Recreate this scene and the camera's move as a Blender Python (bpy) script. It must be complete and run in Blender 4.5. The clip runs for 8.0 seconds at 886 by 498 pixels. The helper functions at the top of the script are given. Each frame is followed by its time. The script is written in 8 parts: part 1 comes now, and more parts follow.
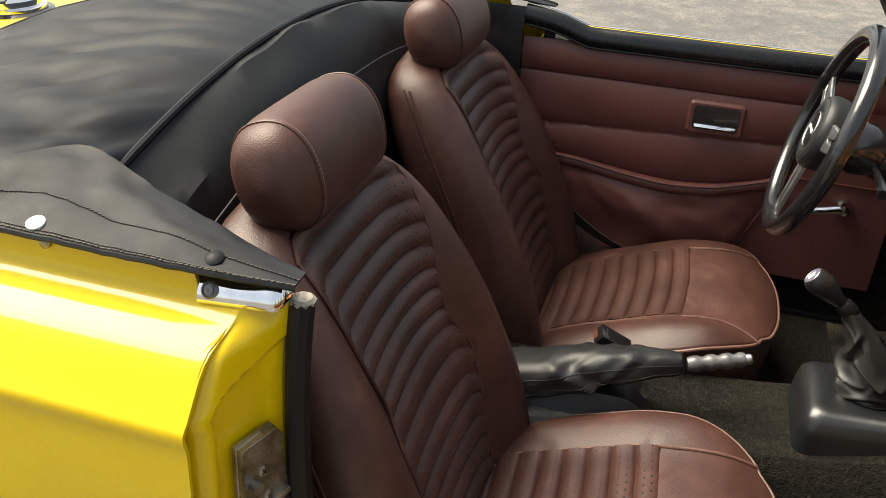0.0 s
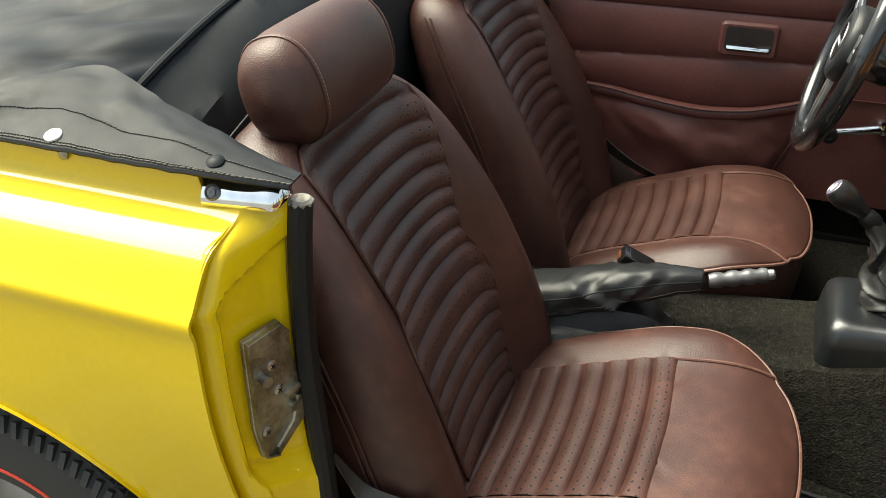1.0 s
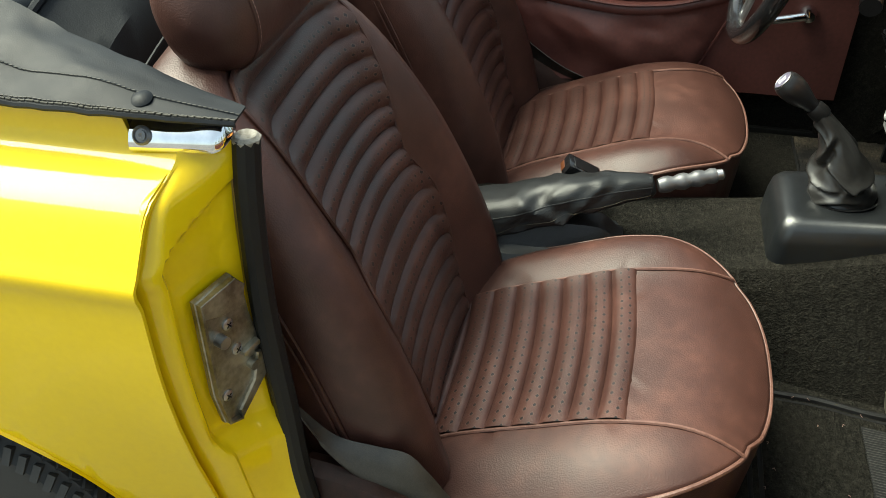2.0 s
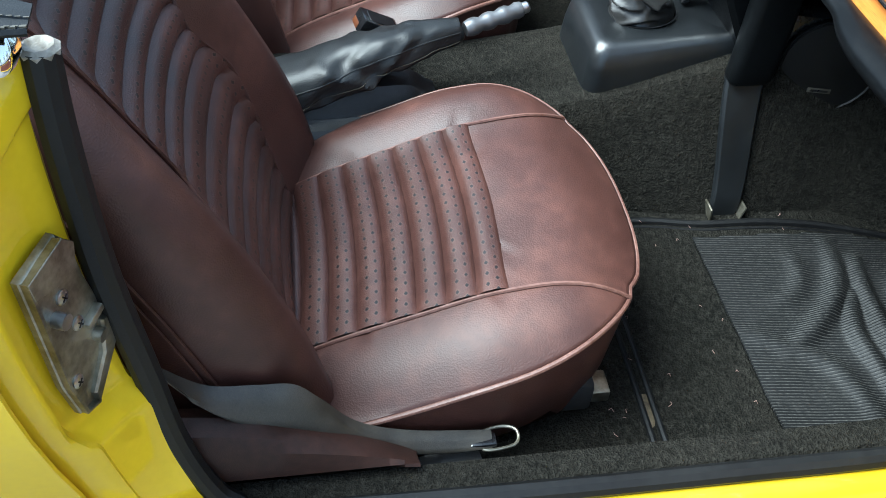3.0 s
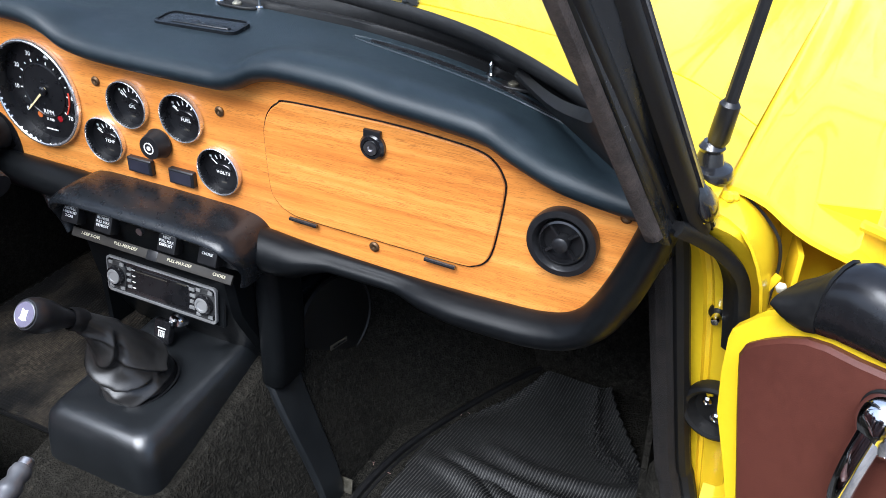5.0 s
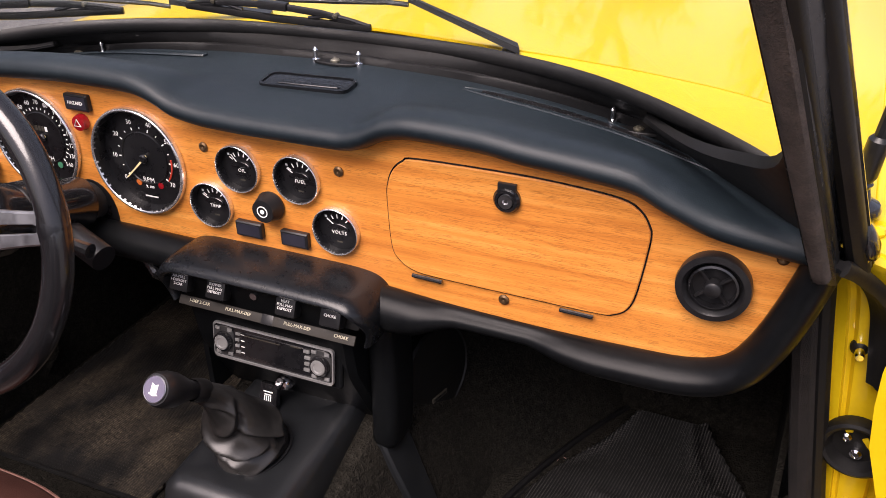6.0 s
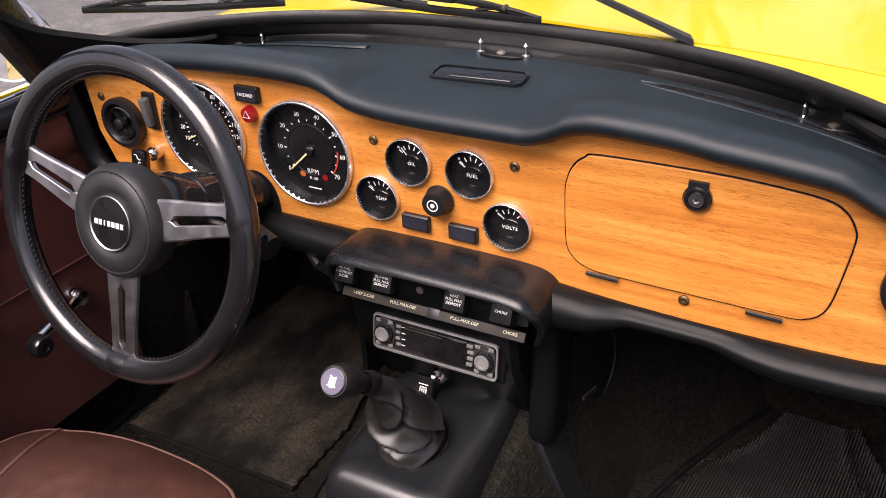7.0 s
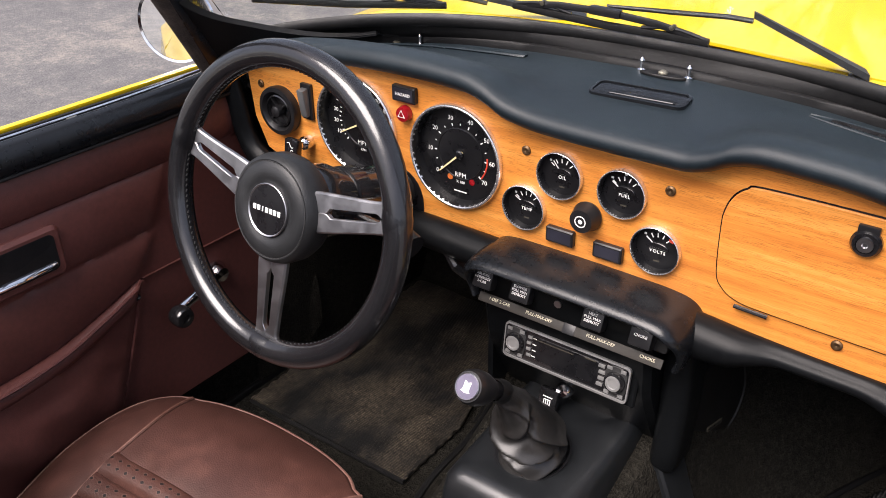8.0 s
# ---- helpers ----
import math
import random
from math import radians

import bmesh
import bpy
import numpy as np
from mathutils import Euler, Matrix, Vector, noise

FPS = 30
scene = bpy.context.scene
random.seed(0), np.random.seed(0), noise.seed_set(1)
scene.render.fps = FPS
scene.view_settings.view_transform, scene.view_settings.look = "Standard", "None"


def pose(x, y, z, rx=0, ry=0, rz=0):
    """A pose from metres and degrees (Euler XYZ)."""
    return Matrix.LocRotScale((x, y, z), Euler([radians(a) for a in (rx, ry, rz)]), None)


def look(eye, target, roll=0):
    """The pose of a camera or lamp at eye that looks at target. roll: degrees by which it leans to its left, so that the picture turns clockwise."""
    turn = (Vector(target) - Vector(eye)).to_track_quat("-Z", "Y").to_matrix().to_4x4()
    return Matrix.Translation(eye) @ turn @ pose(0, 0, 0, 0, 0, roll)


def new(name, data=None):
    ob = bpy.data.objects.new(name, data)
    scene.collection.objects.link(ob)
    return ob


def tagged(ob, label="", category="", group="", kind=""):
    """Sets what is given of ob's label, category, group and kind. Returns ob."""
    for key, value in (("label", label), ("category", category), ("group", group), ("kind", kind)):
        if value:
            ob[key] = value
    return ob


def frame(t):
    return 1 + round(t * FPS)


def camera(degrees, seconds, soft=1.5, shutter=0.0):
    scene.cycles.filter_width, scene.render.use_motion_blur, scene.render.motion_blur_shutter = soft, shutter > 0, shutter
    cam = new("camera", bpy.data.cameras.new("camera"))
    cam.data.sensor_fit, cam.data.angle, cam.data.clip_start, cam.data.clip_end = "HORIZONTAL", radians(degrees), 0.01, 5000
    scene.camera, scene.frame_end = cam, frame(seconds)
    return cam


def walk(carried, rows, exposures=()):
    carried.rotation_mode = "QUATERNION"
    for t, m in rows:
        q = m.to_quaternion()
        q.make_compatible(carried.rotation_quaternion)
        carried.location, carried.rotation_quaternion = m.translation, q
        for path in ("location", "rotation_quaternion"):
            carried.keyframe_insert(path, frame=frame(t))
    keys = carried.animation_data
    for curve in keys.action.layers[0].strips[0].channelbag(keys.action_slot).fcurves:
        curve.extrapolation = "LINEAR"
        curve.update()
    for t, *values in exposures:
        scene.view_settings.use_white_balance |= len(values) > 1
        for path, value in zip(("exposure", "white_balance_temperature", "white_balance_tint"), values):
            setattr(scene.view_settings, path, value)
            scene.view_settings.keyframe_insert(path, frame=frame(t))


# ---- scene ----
cam = camera(53.9, 8.0, soft=0.9)
PATH = [
    (0, (1.234, -0.433, 1.247), (-0.46, -0.917, 0.3), 3.1),
    (0.5, (1.271, -0.362, 1.23), (-0.372, -0.919, 0.236), 1.3),
    (1, (1.261, -0.347, 1.213), (-0.339, -0.957, 0.179), -0.5),
    (1.2, (1.26, -0.35, 1.213), (-0.334, -0.973, 0.178), -0.9),
    (2.3, (1.181, -0.49, 1.166), (-0.332, -0.671, -0.129), 0.1),
    (2.5, (1.169, -0.527, 1.153), (-0.31, -0.585, -0.191), 0.9),
    (3, (1.094, -0.578, 1.127), (-0.268, -0.319, -0.315), 3.9),
    (3.5, (0.973, -0.578, 1.11), (-0.223, 0.022, -0.377), 6.5),
    (4, (0.853, -0.658, 1.115), (-0.097, 0.447, -0.255), 9.5),
    (4.5, (0.777, -0.704, 1.15), (-0.009, 0.732, 0.002), 5.5),
    (4.7, (0.743, -0.708, 1.167), (-0.003, 0.796, 0.08), 3.7),
    (5.8, (0.589, -0.73, 1.176), (-0.134, 0.856, 0.194), -0.7),
    (6, (0.554, -0.752, 1.183), (-0.162, 0.845, 0.213), -1.1),
    (6.5, (0.487, -0.789, 1.192), (-0.269, 0.793, 0.23), -1.9),
    (7, (0.448, -0.786, 1.191), (-0.412, 0.722, 0.197), -2.8),
    (7.5, (0.415, -0.786, 1.194), (-0.536, 0.667, 0.201), -2.6),
    (8, (0.402, -0.81, 1.207), (-0.645, 0.574, 0.213), -0.8),
]
walk(cam, [(t, look(eye, target, roll)) for t, eye, target, roll in PATH],
     exposures=[(0, 1.08, 7400, 5), (0.5, 1.36, 7200, 0), (1.0, 1.3, 7000, -2), (2.5, 1.38, 6300, -10), (3.0, 1.70, 5250, -5), (3.5, 2.32, 4800, -18), (4.0, 2.1, 4550, -21), (4.5, 1.58, 4850, -7), (6.0, 0.70, 6700, 25), (6.5, 0.72, 6800, 26), (8.0, 0.9, 6500, 18)])

# ---- world and sun ----
SUN_EL, SUN_AZ = 56.0, 190.0
world = bpy.data.worlds.new("sky")
scene.world = world
world.use_nodes = True
sky = world.node_tree.nodes.new("ShaderNodeTexSky")
sky.sky_type = "NISHITA"
sky.sun_disc = False
sky.sun_elevation, sky.sun_rotation = radians(SUN_EL), radians(SUN_AZ)
sky.air_density, sky.dust_density = 1.0, 4.0
back = world.node_tree.nodes["Background"]
world.node_tree.links.new(sky.outputs[0], back.inputs[0])
back.inputs[1].default_value = 0.082
haze = world.node_tree.nodes.new("ShaderNodeBackground")
haze.inputs[0].default_value, haze.inputs[1].default_value = (0.93, 0.96, 1.0, 1), 0.2
both = world.node_tree.nodes.new("ShaderNodeAddShader")
world.node_tree.links.new(back.outputs[0], both.inputs[0])
world.node_tree.links.new(haze.outputs[0], both.inputs[1])
world.node_tree.links.new(both.outputs[0], world.node_tree.nodes["World Output"].inputs[0])
sun_data = bpy.data.lights.new("sun", "SUN")
sun_data.energy, sun_data.angle, sun_data.color = 3.9, radians(45), (1.0, 0.95, 0.88)
sun = new("sun", sun_data)
az, el = radians(SUN_AZ), radians(SUN_EL)
sun_dir = Vector((math.sin(az) * math.cos(el), math.cos(az) * math.cos(el), math.sin(el)))
sun.matrix_world = look(sun_dir * 20, (0, 0, 0))


# ---- materials ----
def base_mat(name):
    m = bpy.data.materials.new(name)
    m.use_nodes = True
    nt = m.node_tree
    return m, nt, nt.nodes["Principled BSDF"]


def coords(nt, scale=(1, 1, 1), kind="Object"):
    tc = nt.nodes.new("ShaderNodeTexCoord")
    mp = nt.nodes.new("ShaderNodeMapping")
    mp.inputs["Scale"].default_value = scale
    nt.links.new(tc.outputs[kind], mp.inputs[0])
    return mp.outputs[0]


def noise_tex(nt, co, scale, detail=4, rough=0.55):
    n = nt.nodes.new("ShaderNodeTexNoise")
    n.inputs["Scale"].default_value, n.inputs["Detail"].default_value = scale, detail
    n.inputs["Roughness"].default_value = rough
    nt.links.new(co, n.inputs["Vector"])
    return n.outputs["Fac"]


def ramp(nt, fac, stops):
    r = nt.nodes.new("ShaderNodeValToRGB")
    els = r.color_ramp.elements
    while len(els) < len(stops):
        els.new(0.5)
    for e, (p, c) in zip(els, stops):
        e.position, e.color = p, (*c, 1) if len(c) == 3 else c
    nt.links.new(fac, r.inputs[0])
    return r.outputs[0]


def mathn(nt, op, a, b=None):
    n = nt.nodes.new("ShaderNodeMath")
    n.operation = op
    for i, v in enumerate((a, b)):
        if v is None:
            continue
        if isinstance(v, (int, float)):
            n.inputs[i].default_value = v
        else:
            nt.links.new(v, n.inputs[i])
    return n.outputs[0]


def mixc(nt, fac, a, b, mode="MIX"):
    n = nt.nodes.new("ShaderNodeMix")
    n.data_type, n.blend_type = "RGBA", mode
    if isinstance(fac, (int, float)):
        n.inputs[0].default_value = fac
    else:
        nt.links.new(fac, n.inputs[0])
    for i, v in ((6, a), (7, b)):
        if isinstance(v, tuple):
            n.inputs[i].default_value = (*v, 1)
        else:
            nt.links.new(v, n.inputs[i])
    return n.outputs[2]


def bump(nt, bs, height, strength, distance=0.001):
    b = nt.nodes.new("ShaderNodeBump")
    b.inputs["Strength"].default_value, b.inputs["Distance"].default_value = strength, distance
    nt.links.new(height, b.inputs["Height"])
    nt.links.new(b.outputs[0], bs.inputs["Normal"])
    return b


def surface(name, c1, c2, rough=(0.4, 0.5), big=5.0, fine=120.0, bscale=500.0, bstr=0.25, bdist=0.0006,
            metal=0.0, coat=0.0, cells=False, spec=0.5, sheen=0.0):
    """Two colours mixed by a broad and a fine noise, with relief."""
    m, nt, bs = base_mat(name)
    co = coords(nt)
    a = noise_tex(nt, co, big, 5)
    b = noise_tex(nt, co, fine, 3)
    f = mathn(nt, "ADD", mathn(nt, "MULTIPLY", a, 0.65), mathn(nt, "MULTIPLY", b, 0.35))
    nt.links.new(ramp(nt, f, [(0.36, c1), (0.64, c2)]), bs.inputs["Base Color"])
    nt.links.new(ramp(nt, f, [(0.35, (rough[0],) * 3), (0.65, (rough[1],) * 3)]), bs.inputs["Roughness"])
    bs.inputs["Metallic"].default_value = metal
    bs.inputs["Coat Weight"].default_value = coat
    bs.inputs["Coat Roughness"].default_value = 0.05
    bs.inputs["Specular IOR Level"].default_value = spec
    bs.inputs["Sheen Weight"].default_value = sheen
    if bstr:
        if cells:
            v = nt.nodes.new("ShaderNodeTexVoronoi")
            v.inputs["Scale"].default_value = bscale
            nt.links.new(co, v.inputs["Vector"])
            h = v.outputs["Distance"]
        else:
            h = noise_tex(nt, co, bscale, 3)
        bump(nt, bs, mathn(nt, "ADD", h, mathn(nt, "MULTIPLY", a, 0.4)), bstr, bdist)
    return m


def leather(name, perforated=False):
    m, nt, bs = base_mat(name)
    co = coords(nt)
    a = noise_tex(nt, co, 7, 5)
    b = noise_tex(nt, co, 45, 4)
    f = mathn(nt, "ADD", mathn(nt, "MULTIPLY", a, 0.7), mathn(nt, "MULTIPLY", b, 0.3))
    col = ramp(nt, f, [(0.3, (0.031, 0.0125, 0.0096)), (0.52, (0.058, 0.0238, 0.0182)), (0.7, (0.100, 0.042, 0.031))])
    v = nt.nodes.new("ShaderNodeTexVoronoi")
    v.inputs["Scale"].default_value = 520
    nt.links.new(co, v.inputs["Vector"])
    h = mathn(nt, "ADD", mathn(nt, "MULTIPLY", v.outputs["Distance"], 0.6), mathn(nt, "MULTIPLY", b, 0.5))
    if perforated:
        tc = nt.nodes.new("ShaderNodeTexCoord")
        sp = nt.nodes.new("ShaderNodeSeparateXYZ")
        nt.links.new(tc.outputs["UV"], sp.inputs[0])
        row = mathn(nt, "MULTIPLY", mathn(nt, "FRACT", sp.outputs[1]), 1.0)
        # two rows of small diamonds on each rib
        d1 = mathn(nt, "ABSOLUTE", mathn(nt, "SUBTRACT", row, 0.34))
        d2 = mathn(nt, "ABSOLUTE", mathn(nt, "SUBTRACT", row, 0.66))
        dv = mathn(nt, "MULTIPLY", mathn(nt, "MINIMUM", d1, d2), 17.0)
        step = mathn(nt, "MULTIPLY", mathn(nt, "GREATER_THAN", row, 0.5), 0.42)
        du = mathn(nt, "ABSOLUTE", mathn(nt, "SUBTRACT", mathn(nt, "FRACT", mathn(nt, "ADD", sp.outputs[0], step)), 0.5))
        dd = mathn(nt, "ADD", mathn(nt, "MULTIPLY", du, 4.6), mathn(nt, "MULTIPLY", dv, 0.8))
        hole = mathn(nt, "LESS_THAN", dd, 1.02)
        # dark holes, each with a pale rim: caught light put into the colour
        rim = mathn(nt, "SUBTRACT", mathn(nt, "LESS_THAN", dd, 1.35), hole)
        col = mixc(nt, mathn(nt, "MULTIPLY", rim, 0.4), col, (0.17, 0.10, 0.08))
        col = mixc(nt, hole, col, (0.006, 0.0032, 0.0028))
        h = mathn(nt, "SUBTRACT", h, mathn(nt, "MULTIPLY", hole, 2.0))
    nt.links.new(col, bs.inputs["Base Color"])
    nt.links.new(ramp(nt, f, [(0.3, (0.40,) * 3), (0.7, (0.52,) * 3)]), bs.inputs["Roughness"])
    bs.inputs["Specular IOR Level"].default_value = 0.33
    bs.inputs["Coat Weight"].default_value = 0.15
    bs.inputs["Coat Roughness"].default_value = 0.36
    bump(nt, bs, h, 0.5, 0.0009)
    return m


def oak():
    m, nt, bs = base_mat("oak_veneer")
    co = coords(nt, (2.6, 60, 72))
    g = noise_tex(nt, co, 1.0, 8, 0.62)
    broad = noise_tex(nt, coords(nt, (3, 9, 9)), 1.0, 3)
    f = mathn(nt, "ADD", mathn(nt, "MULTIPLY", g, 0.72), mathn(nt, "MULTIPLY", broad, 0.28))
    col = ramp(nt, f, [(0.32, (0.47, 0.14, 0.021)), (0.5, (0.70, 0.26, 0.044)), (0.66, (0.84, 0.38, 0.085))])
    pore = noise_tex(nt, coords(nt, (70, 1300, 1500)), 1.0, 2, 0.5)
    pm = ramp(nt, pore, [(0.54, (0, 0, 0)), (0.59, (1, 1, 1))])
    band = ramp(nt, noise_tex(nt, coords(nt, (3, 90, 110)), 1.0, 4), [(0.30, (0.15, 0.15, 0.15)), (0.62, (1, 1, 1))])
    pmm = mathn(nt, "MULTIPLY", mathn(nt, "MULTIPLY", pm, band), 0.5)
    col = mixc(nt, pmm, col, (0.20, 0.055, 0.012))
    nt.links.new(col, bs.inputs["Base Color"])
    bs.inputs["Roughness"].default_value = 0.42
    bs.inputs["Coat Weight"].default_value = 0.25
    bs.inputs["Coat Roughness"].default_value = 0.18
    bump(nt, bs, mathn(nt, "ADD", g, mathn(nt, "MULTIPLY", pmm, -1.5)), 0.18, 0.0006)
    return m


def plain(name, c, rough=0.4, metal=0.0, coat=0.0):
    m, nt, bs = base_mat(name)
    n = noise_tex(nt, coords(nt), 60, 4)
    k = tuple(min(1, v * 1.18 + 0.003) for v in c)
    nt.links.new(ramp(nt, n, [(0.35, c), (0.65, k)]), bs.inputs["Base Color"])
    nt.links.new(ramp(nt, n, [(0.3, (rough * 0.85,) * 3), (0.7, (min(1, rough * 1.2),) * 3)]), bs.inputs["Roughness"])
    bs.inputs["Metallic"].default_value = metal
    bs.inputs["Coat Weight"].default_value = coat
    return m


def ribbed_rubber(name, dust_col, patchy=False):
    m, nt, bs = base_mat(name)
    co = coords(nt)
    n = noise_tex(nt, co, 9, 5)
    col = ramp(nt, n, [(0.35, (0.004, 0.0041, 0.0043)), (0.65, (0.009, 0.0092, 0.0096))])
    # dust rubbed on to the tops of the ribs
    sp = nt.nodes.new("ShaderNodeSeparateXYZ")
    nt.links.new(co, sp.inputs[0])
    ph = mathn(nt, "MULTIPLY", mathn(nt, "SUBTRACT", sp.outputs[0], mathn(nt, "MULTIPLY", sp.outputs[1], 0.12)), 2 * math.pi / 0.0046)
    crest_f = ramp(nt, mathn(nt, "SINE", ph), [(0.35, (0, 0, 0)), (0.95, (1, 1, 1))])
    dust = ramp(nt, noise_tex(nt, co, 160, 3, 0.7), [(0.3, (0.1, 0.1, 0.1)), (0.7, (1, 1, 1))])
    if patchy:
        # trodden dust in broad patches, ribs half filled, paled to stand in for light
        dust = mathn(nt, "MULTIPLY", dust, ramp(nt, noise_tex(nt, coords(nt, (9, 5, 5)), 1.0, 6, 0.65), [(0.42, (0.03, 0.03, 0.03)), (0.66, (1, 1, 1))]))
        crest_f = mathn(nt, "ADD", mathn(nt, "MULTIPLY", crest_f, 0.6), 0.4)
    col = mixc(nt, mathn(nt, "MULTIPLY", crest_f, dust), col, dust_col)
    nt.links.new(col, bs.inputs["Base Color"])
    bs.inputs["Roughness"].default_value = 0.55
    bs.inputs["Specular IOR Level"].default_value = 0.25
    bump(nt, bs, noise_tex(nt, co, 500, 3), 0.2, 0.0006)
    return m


def carpet_mat():
    """Short looped pile: speckled black brown with worn, dusty patches."""
    m, nt, bs = base_mat("black_carpet")
    co = coords(nt)
    pile = noise_tex(nt, co, 330, 2, 0.7)
    tuft = noise_tex(nt, co, 110, 3, 0.6)
    broad = noise_tex(nt, co, 6, 5, 0.6)
    f = mathn(nt, "ADD", mathn(nt, "MULTIPLY", pile, 0.55), mathn(nt, "MULTIPLY", tuft, 0.45))
    col = ramp(nt, f, [(0.36, (0.0032, 0.0031, 0.0026)), (0.5, (0.0128, 0.0121, 0.0098)), (0.62, (0.0265, 0.0248, 0.0202)), (0.72, (0.046, 0.043, 0.0355))])
    col = mixc(nt, mathn(nt, "MULTIPLY", ramp(nt, broad, [(0.35, (0, 0, 0)), (0.7, (1, 1, 1))]), 0.3), col, (0.030, 0.026, 0.020))
    nt.links.new(col, bs.inputs["Base Color"])
    bs.inputs["Roughness"].default_value = 0.95
    bs.inputs["Specular IOR Level"].default_value = 0.1
    bump(nt, bs, mathn(nt, "ADD", pile, tuft), 1.0, 0.006)
    return m


def asphalt():
    m, nt, bs = base_mat("asphalt")
    co = coords(nt)
    a, b, c = noise_tex(nt, co, 0.9, 6, 0.65), noise_tex(nt, co, 40, 4, 0.7), noise_tex(nt, co, 6, 6, 0.7)
    f = mathn(nt, "ADD", mathn(nt, "MULTIPLY", a, 0.35), mathn(nt, "ADD", mathn(nt, "MULTIPLY", b, 0.3), mathn(nt, "MULTIPLY", c, 0.35)))
    col = ramp(nt, f, [(0.38, (0.065, 0.064, 0.067)), (0.5, (0.11, 0.106, 0.104)), (0.6, (0.21, 0.19, 0.165))])
    v = nt.nodes.new("ShaderNodeTexVoronoi")
    v.inputs["Scale"].default_value = 90
    nt.links.new(co, v.inputs["Vector"])
    chip = ramp(nt, v.outputs["Distance"], [(0.1, (1, 1, 1)), (0.35, (0, 0, 0))])
    col = mixc(nt, mathn(nt, "MULTIPLY", chip, 0.25), col, (0.3, 0.29, 0.27))
    nt.links.new(col, bs.inputs["Base Color"])
    bs.inputs["Roughness"].default_value = 0.85
    bump(nt, bs, mathn(nt, "ADD", b, v.outputs["Distance"]), 0.6, 0.004)
    return m


def glass_mat():
    m, nt, bs = base_mat("clear_glass")
    bs.inputs["Base Color"].default_value = (0.96, 0.98, 0.97, 1)
    bs.inputs["Roughness"].default_value = 0.0
    bs.inputs["Transmission Weight"].default_value = 1.0
    bs.inputs["IOR"].default_value = 1.45
    return m


LEATHER = leather("brown_leather")
PERF = leather("perforated_brown_leather", True)
PIPING = surface("leather_piping", (0.085, 0.036, 0.026), (0.20, 0.105, 0.082), (0.35, 0.45), big=9, fine=200)
STITCH = plain("stitching", (0.32, 0.2, 0.17), 0.7)
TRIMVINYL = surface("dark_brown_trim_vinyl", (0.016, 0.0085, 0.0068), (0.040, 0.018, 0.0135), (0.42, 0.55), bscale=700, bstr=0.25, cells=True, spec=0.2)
DOORVINYL = surface("oxblood_door_vinyl", (0.076, 0.0255, 0.0215), (0.130, 0.043, 0.036), (0.42, 0.5), bscale=800, bstr=0.2, cells=True)
DOORVINYL_RED = surface("russet_door_vinyl", (0.058, 0.0155, 0.0100), (0.084, 0.023, 0.0145), (0.45, 0.55), bscale=800, bstr=0.2, cells=True)
YELLOW = surface("yellow_paint", (0.72, 0.49, 0.007), (0.78, 0.545, 0.011), (0.42, 0.5), bscale=900, bstr=0.02, coat=0.72, big=2, spec=0.12)
YELLOW.node_tree.nodes["Principled BSDF"].inputs["Coat Roughness"].default_value = 0.06
FRAMEBLACK = surface("black_screen_frame", (0.004, 0.004, 0.0045), (0.010, 0.010, 0.010), (0.5, 0.62), bscale=500, bstr=0.15, spec=0.25)
VINYL = surface("black_padded_vinyl", (0.005, 0.006, 0.0075), (0.009, 0.0105, 0.0125), (0.21, 0.32), bscale=900, bstr=0.10, cells=True, spec=0.38)
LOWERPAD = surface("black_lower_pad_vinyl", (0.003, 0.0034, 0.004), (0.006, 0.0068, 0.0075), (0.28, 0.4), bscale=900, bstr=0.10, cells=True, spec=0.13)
# black vinyl with the blue of the reflected sky put into its colour
DASHTOP = surface("sky_tinted_dash_vinyl", (0.0075, 0.0125, 0.0165), (0.0125, 0.0205, 0.026), (0.42, 0.54), bscale=900, bstr=0.16, cells=True, spec=0.34)
GLOSSVINYL = surface("glossy_black_vinyl", (0.005, 0.005, 0.006), (0.009, 0.009, 0.010), (0.22, 0.3), bscale=700, bstr=0.12)
PLASTIC = surface("black_plastic", (0.007, 0.007, 0.008), (0.014, 0.014, 0.015), (0.28, 0.4), bscale=700, bstr=0.12, spec=0.4)
GLOSSBLACK = plain("gloss_black", (0.008, 0.008, 0.009), 0.2, coat=0.5)
SOFTBLACK = surface("black_gaiter_leather", (0.008, 0.0085, 0.009), (0.018, 0.019, 0.020), (0.36, 0.48), bscale=600, bstr=0.3, cells=True, spec=0.38)
GRIP = plain("worn_grip_metal", (0.13, 0.13, 0.135), 0.42, 0.6)
CONSOLE = surface("scuffed_black_console_vinyl", (0.0065, 0.0074, 0.0084), (0.0105, 0.0120, 0.0135), (0.28, 0.40), big=5, fine=60, bscale=900, bstr=0.14, cells=True, spec=0.75)
HOODCLOTH = surface("black_hood_vinyl", (0.0035, 0.0048, 0.0070), (0.0075, 0.0098, 0.0135), (0.46, 0.58), big=4, bscale=900, bstr=0.3, spec=0.2)
HOODLINING = surface("black_hood_lining", (0.006, 0.0068, 0.008), (0.015, 0.017, 0.0195), (0.55, 0.7), big=6, bscale=500, bstr=0.4, spec=0.3)
FLAPCLOTH = surface("worn_grey_hood_vinyl", (0.0055, 0.0064, 0.0080), (0.013, 0.0148, 0.0178), (0.5, 0.62), big=14, bscale=900, bstr=0.35, spec=0.24)
CARPET = carpet_mat()
# dust colour raised in place of light missing in the driver's footwell
DUSTYLITMAT = ribbed_rubber("dusty_brightened_mat", (0.155, 0.125, 0.088), True)
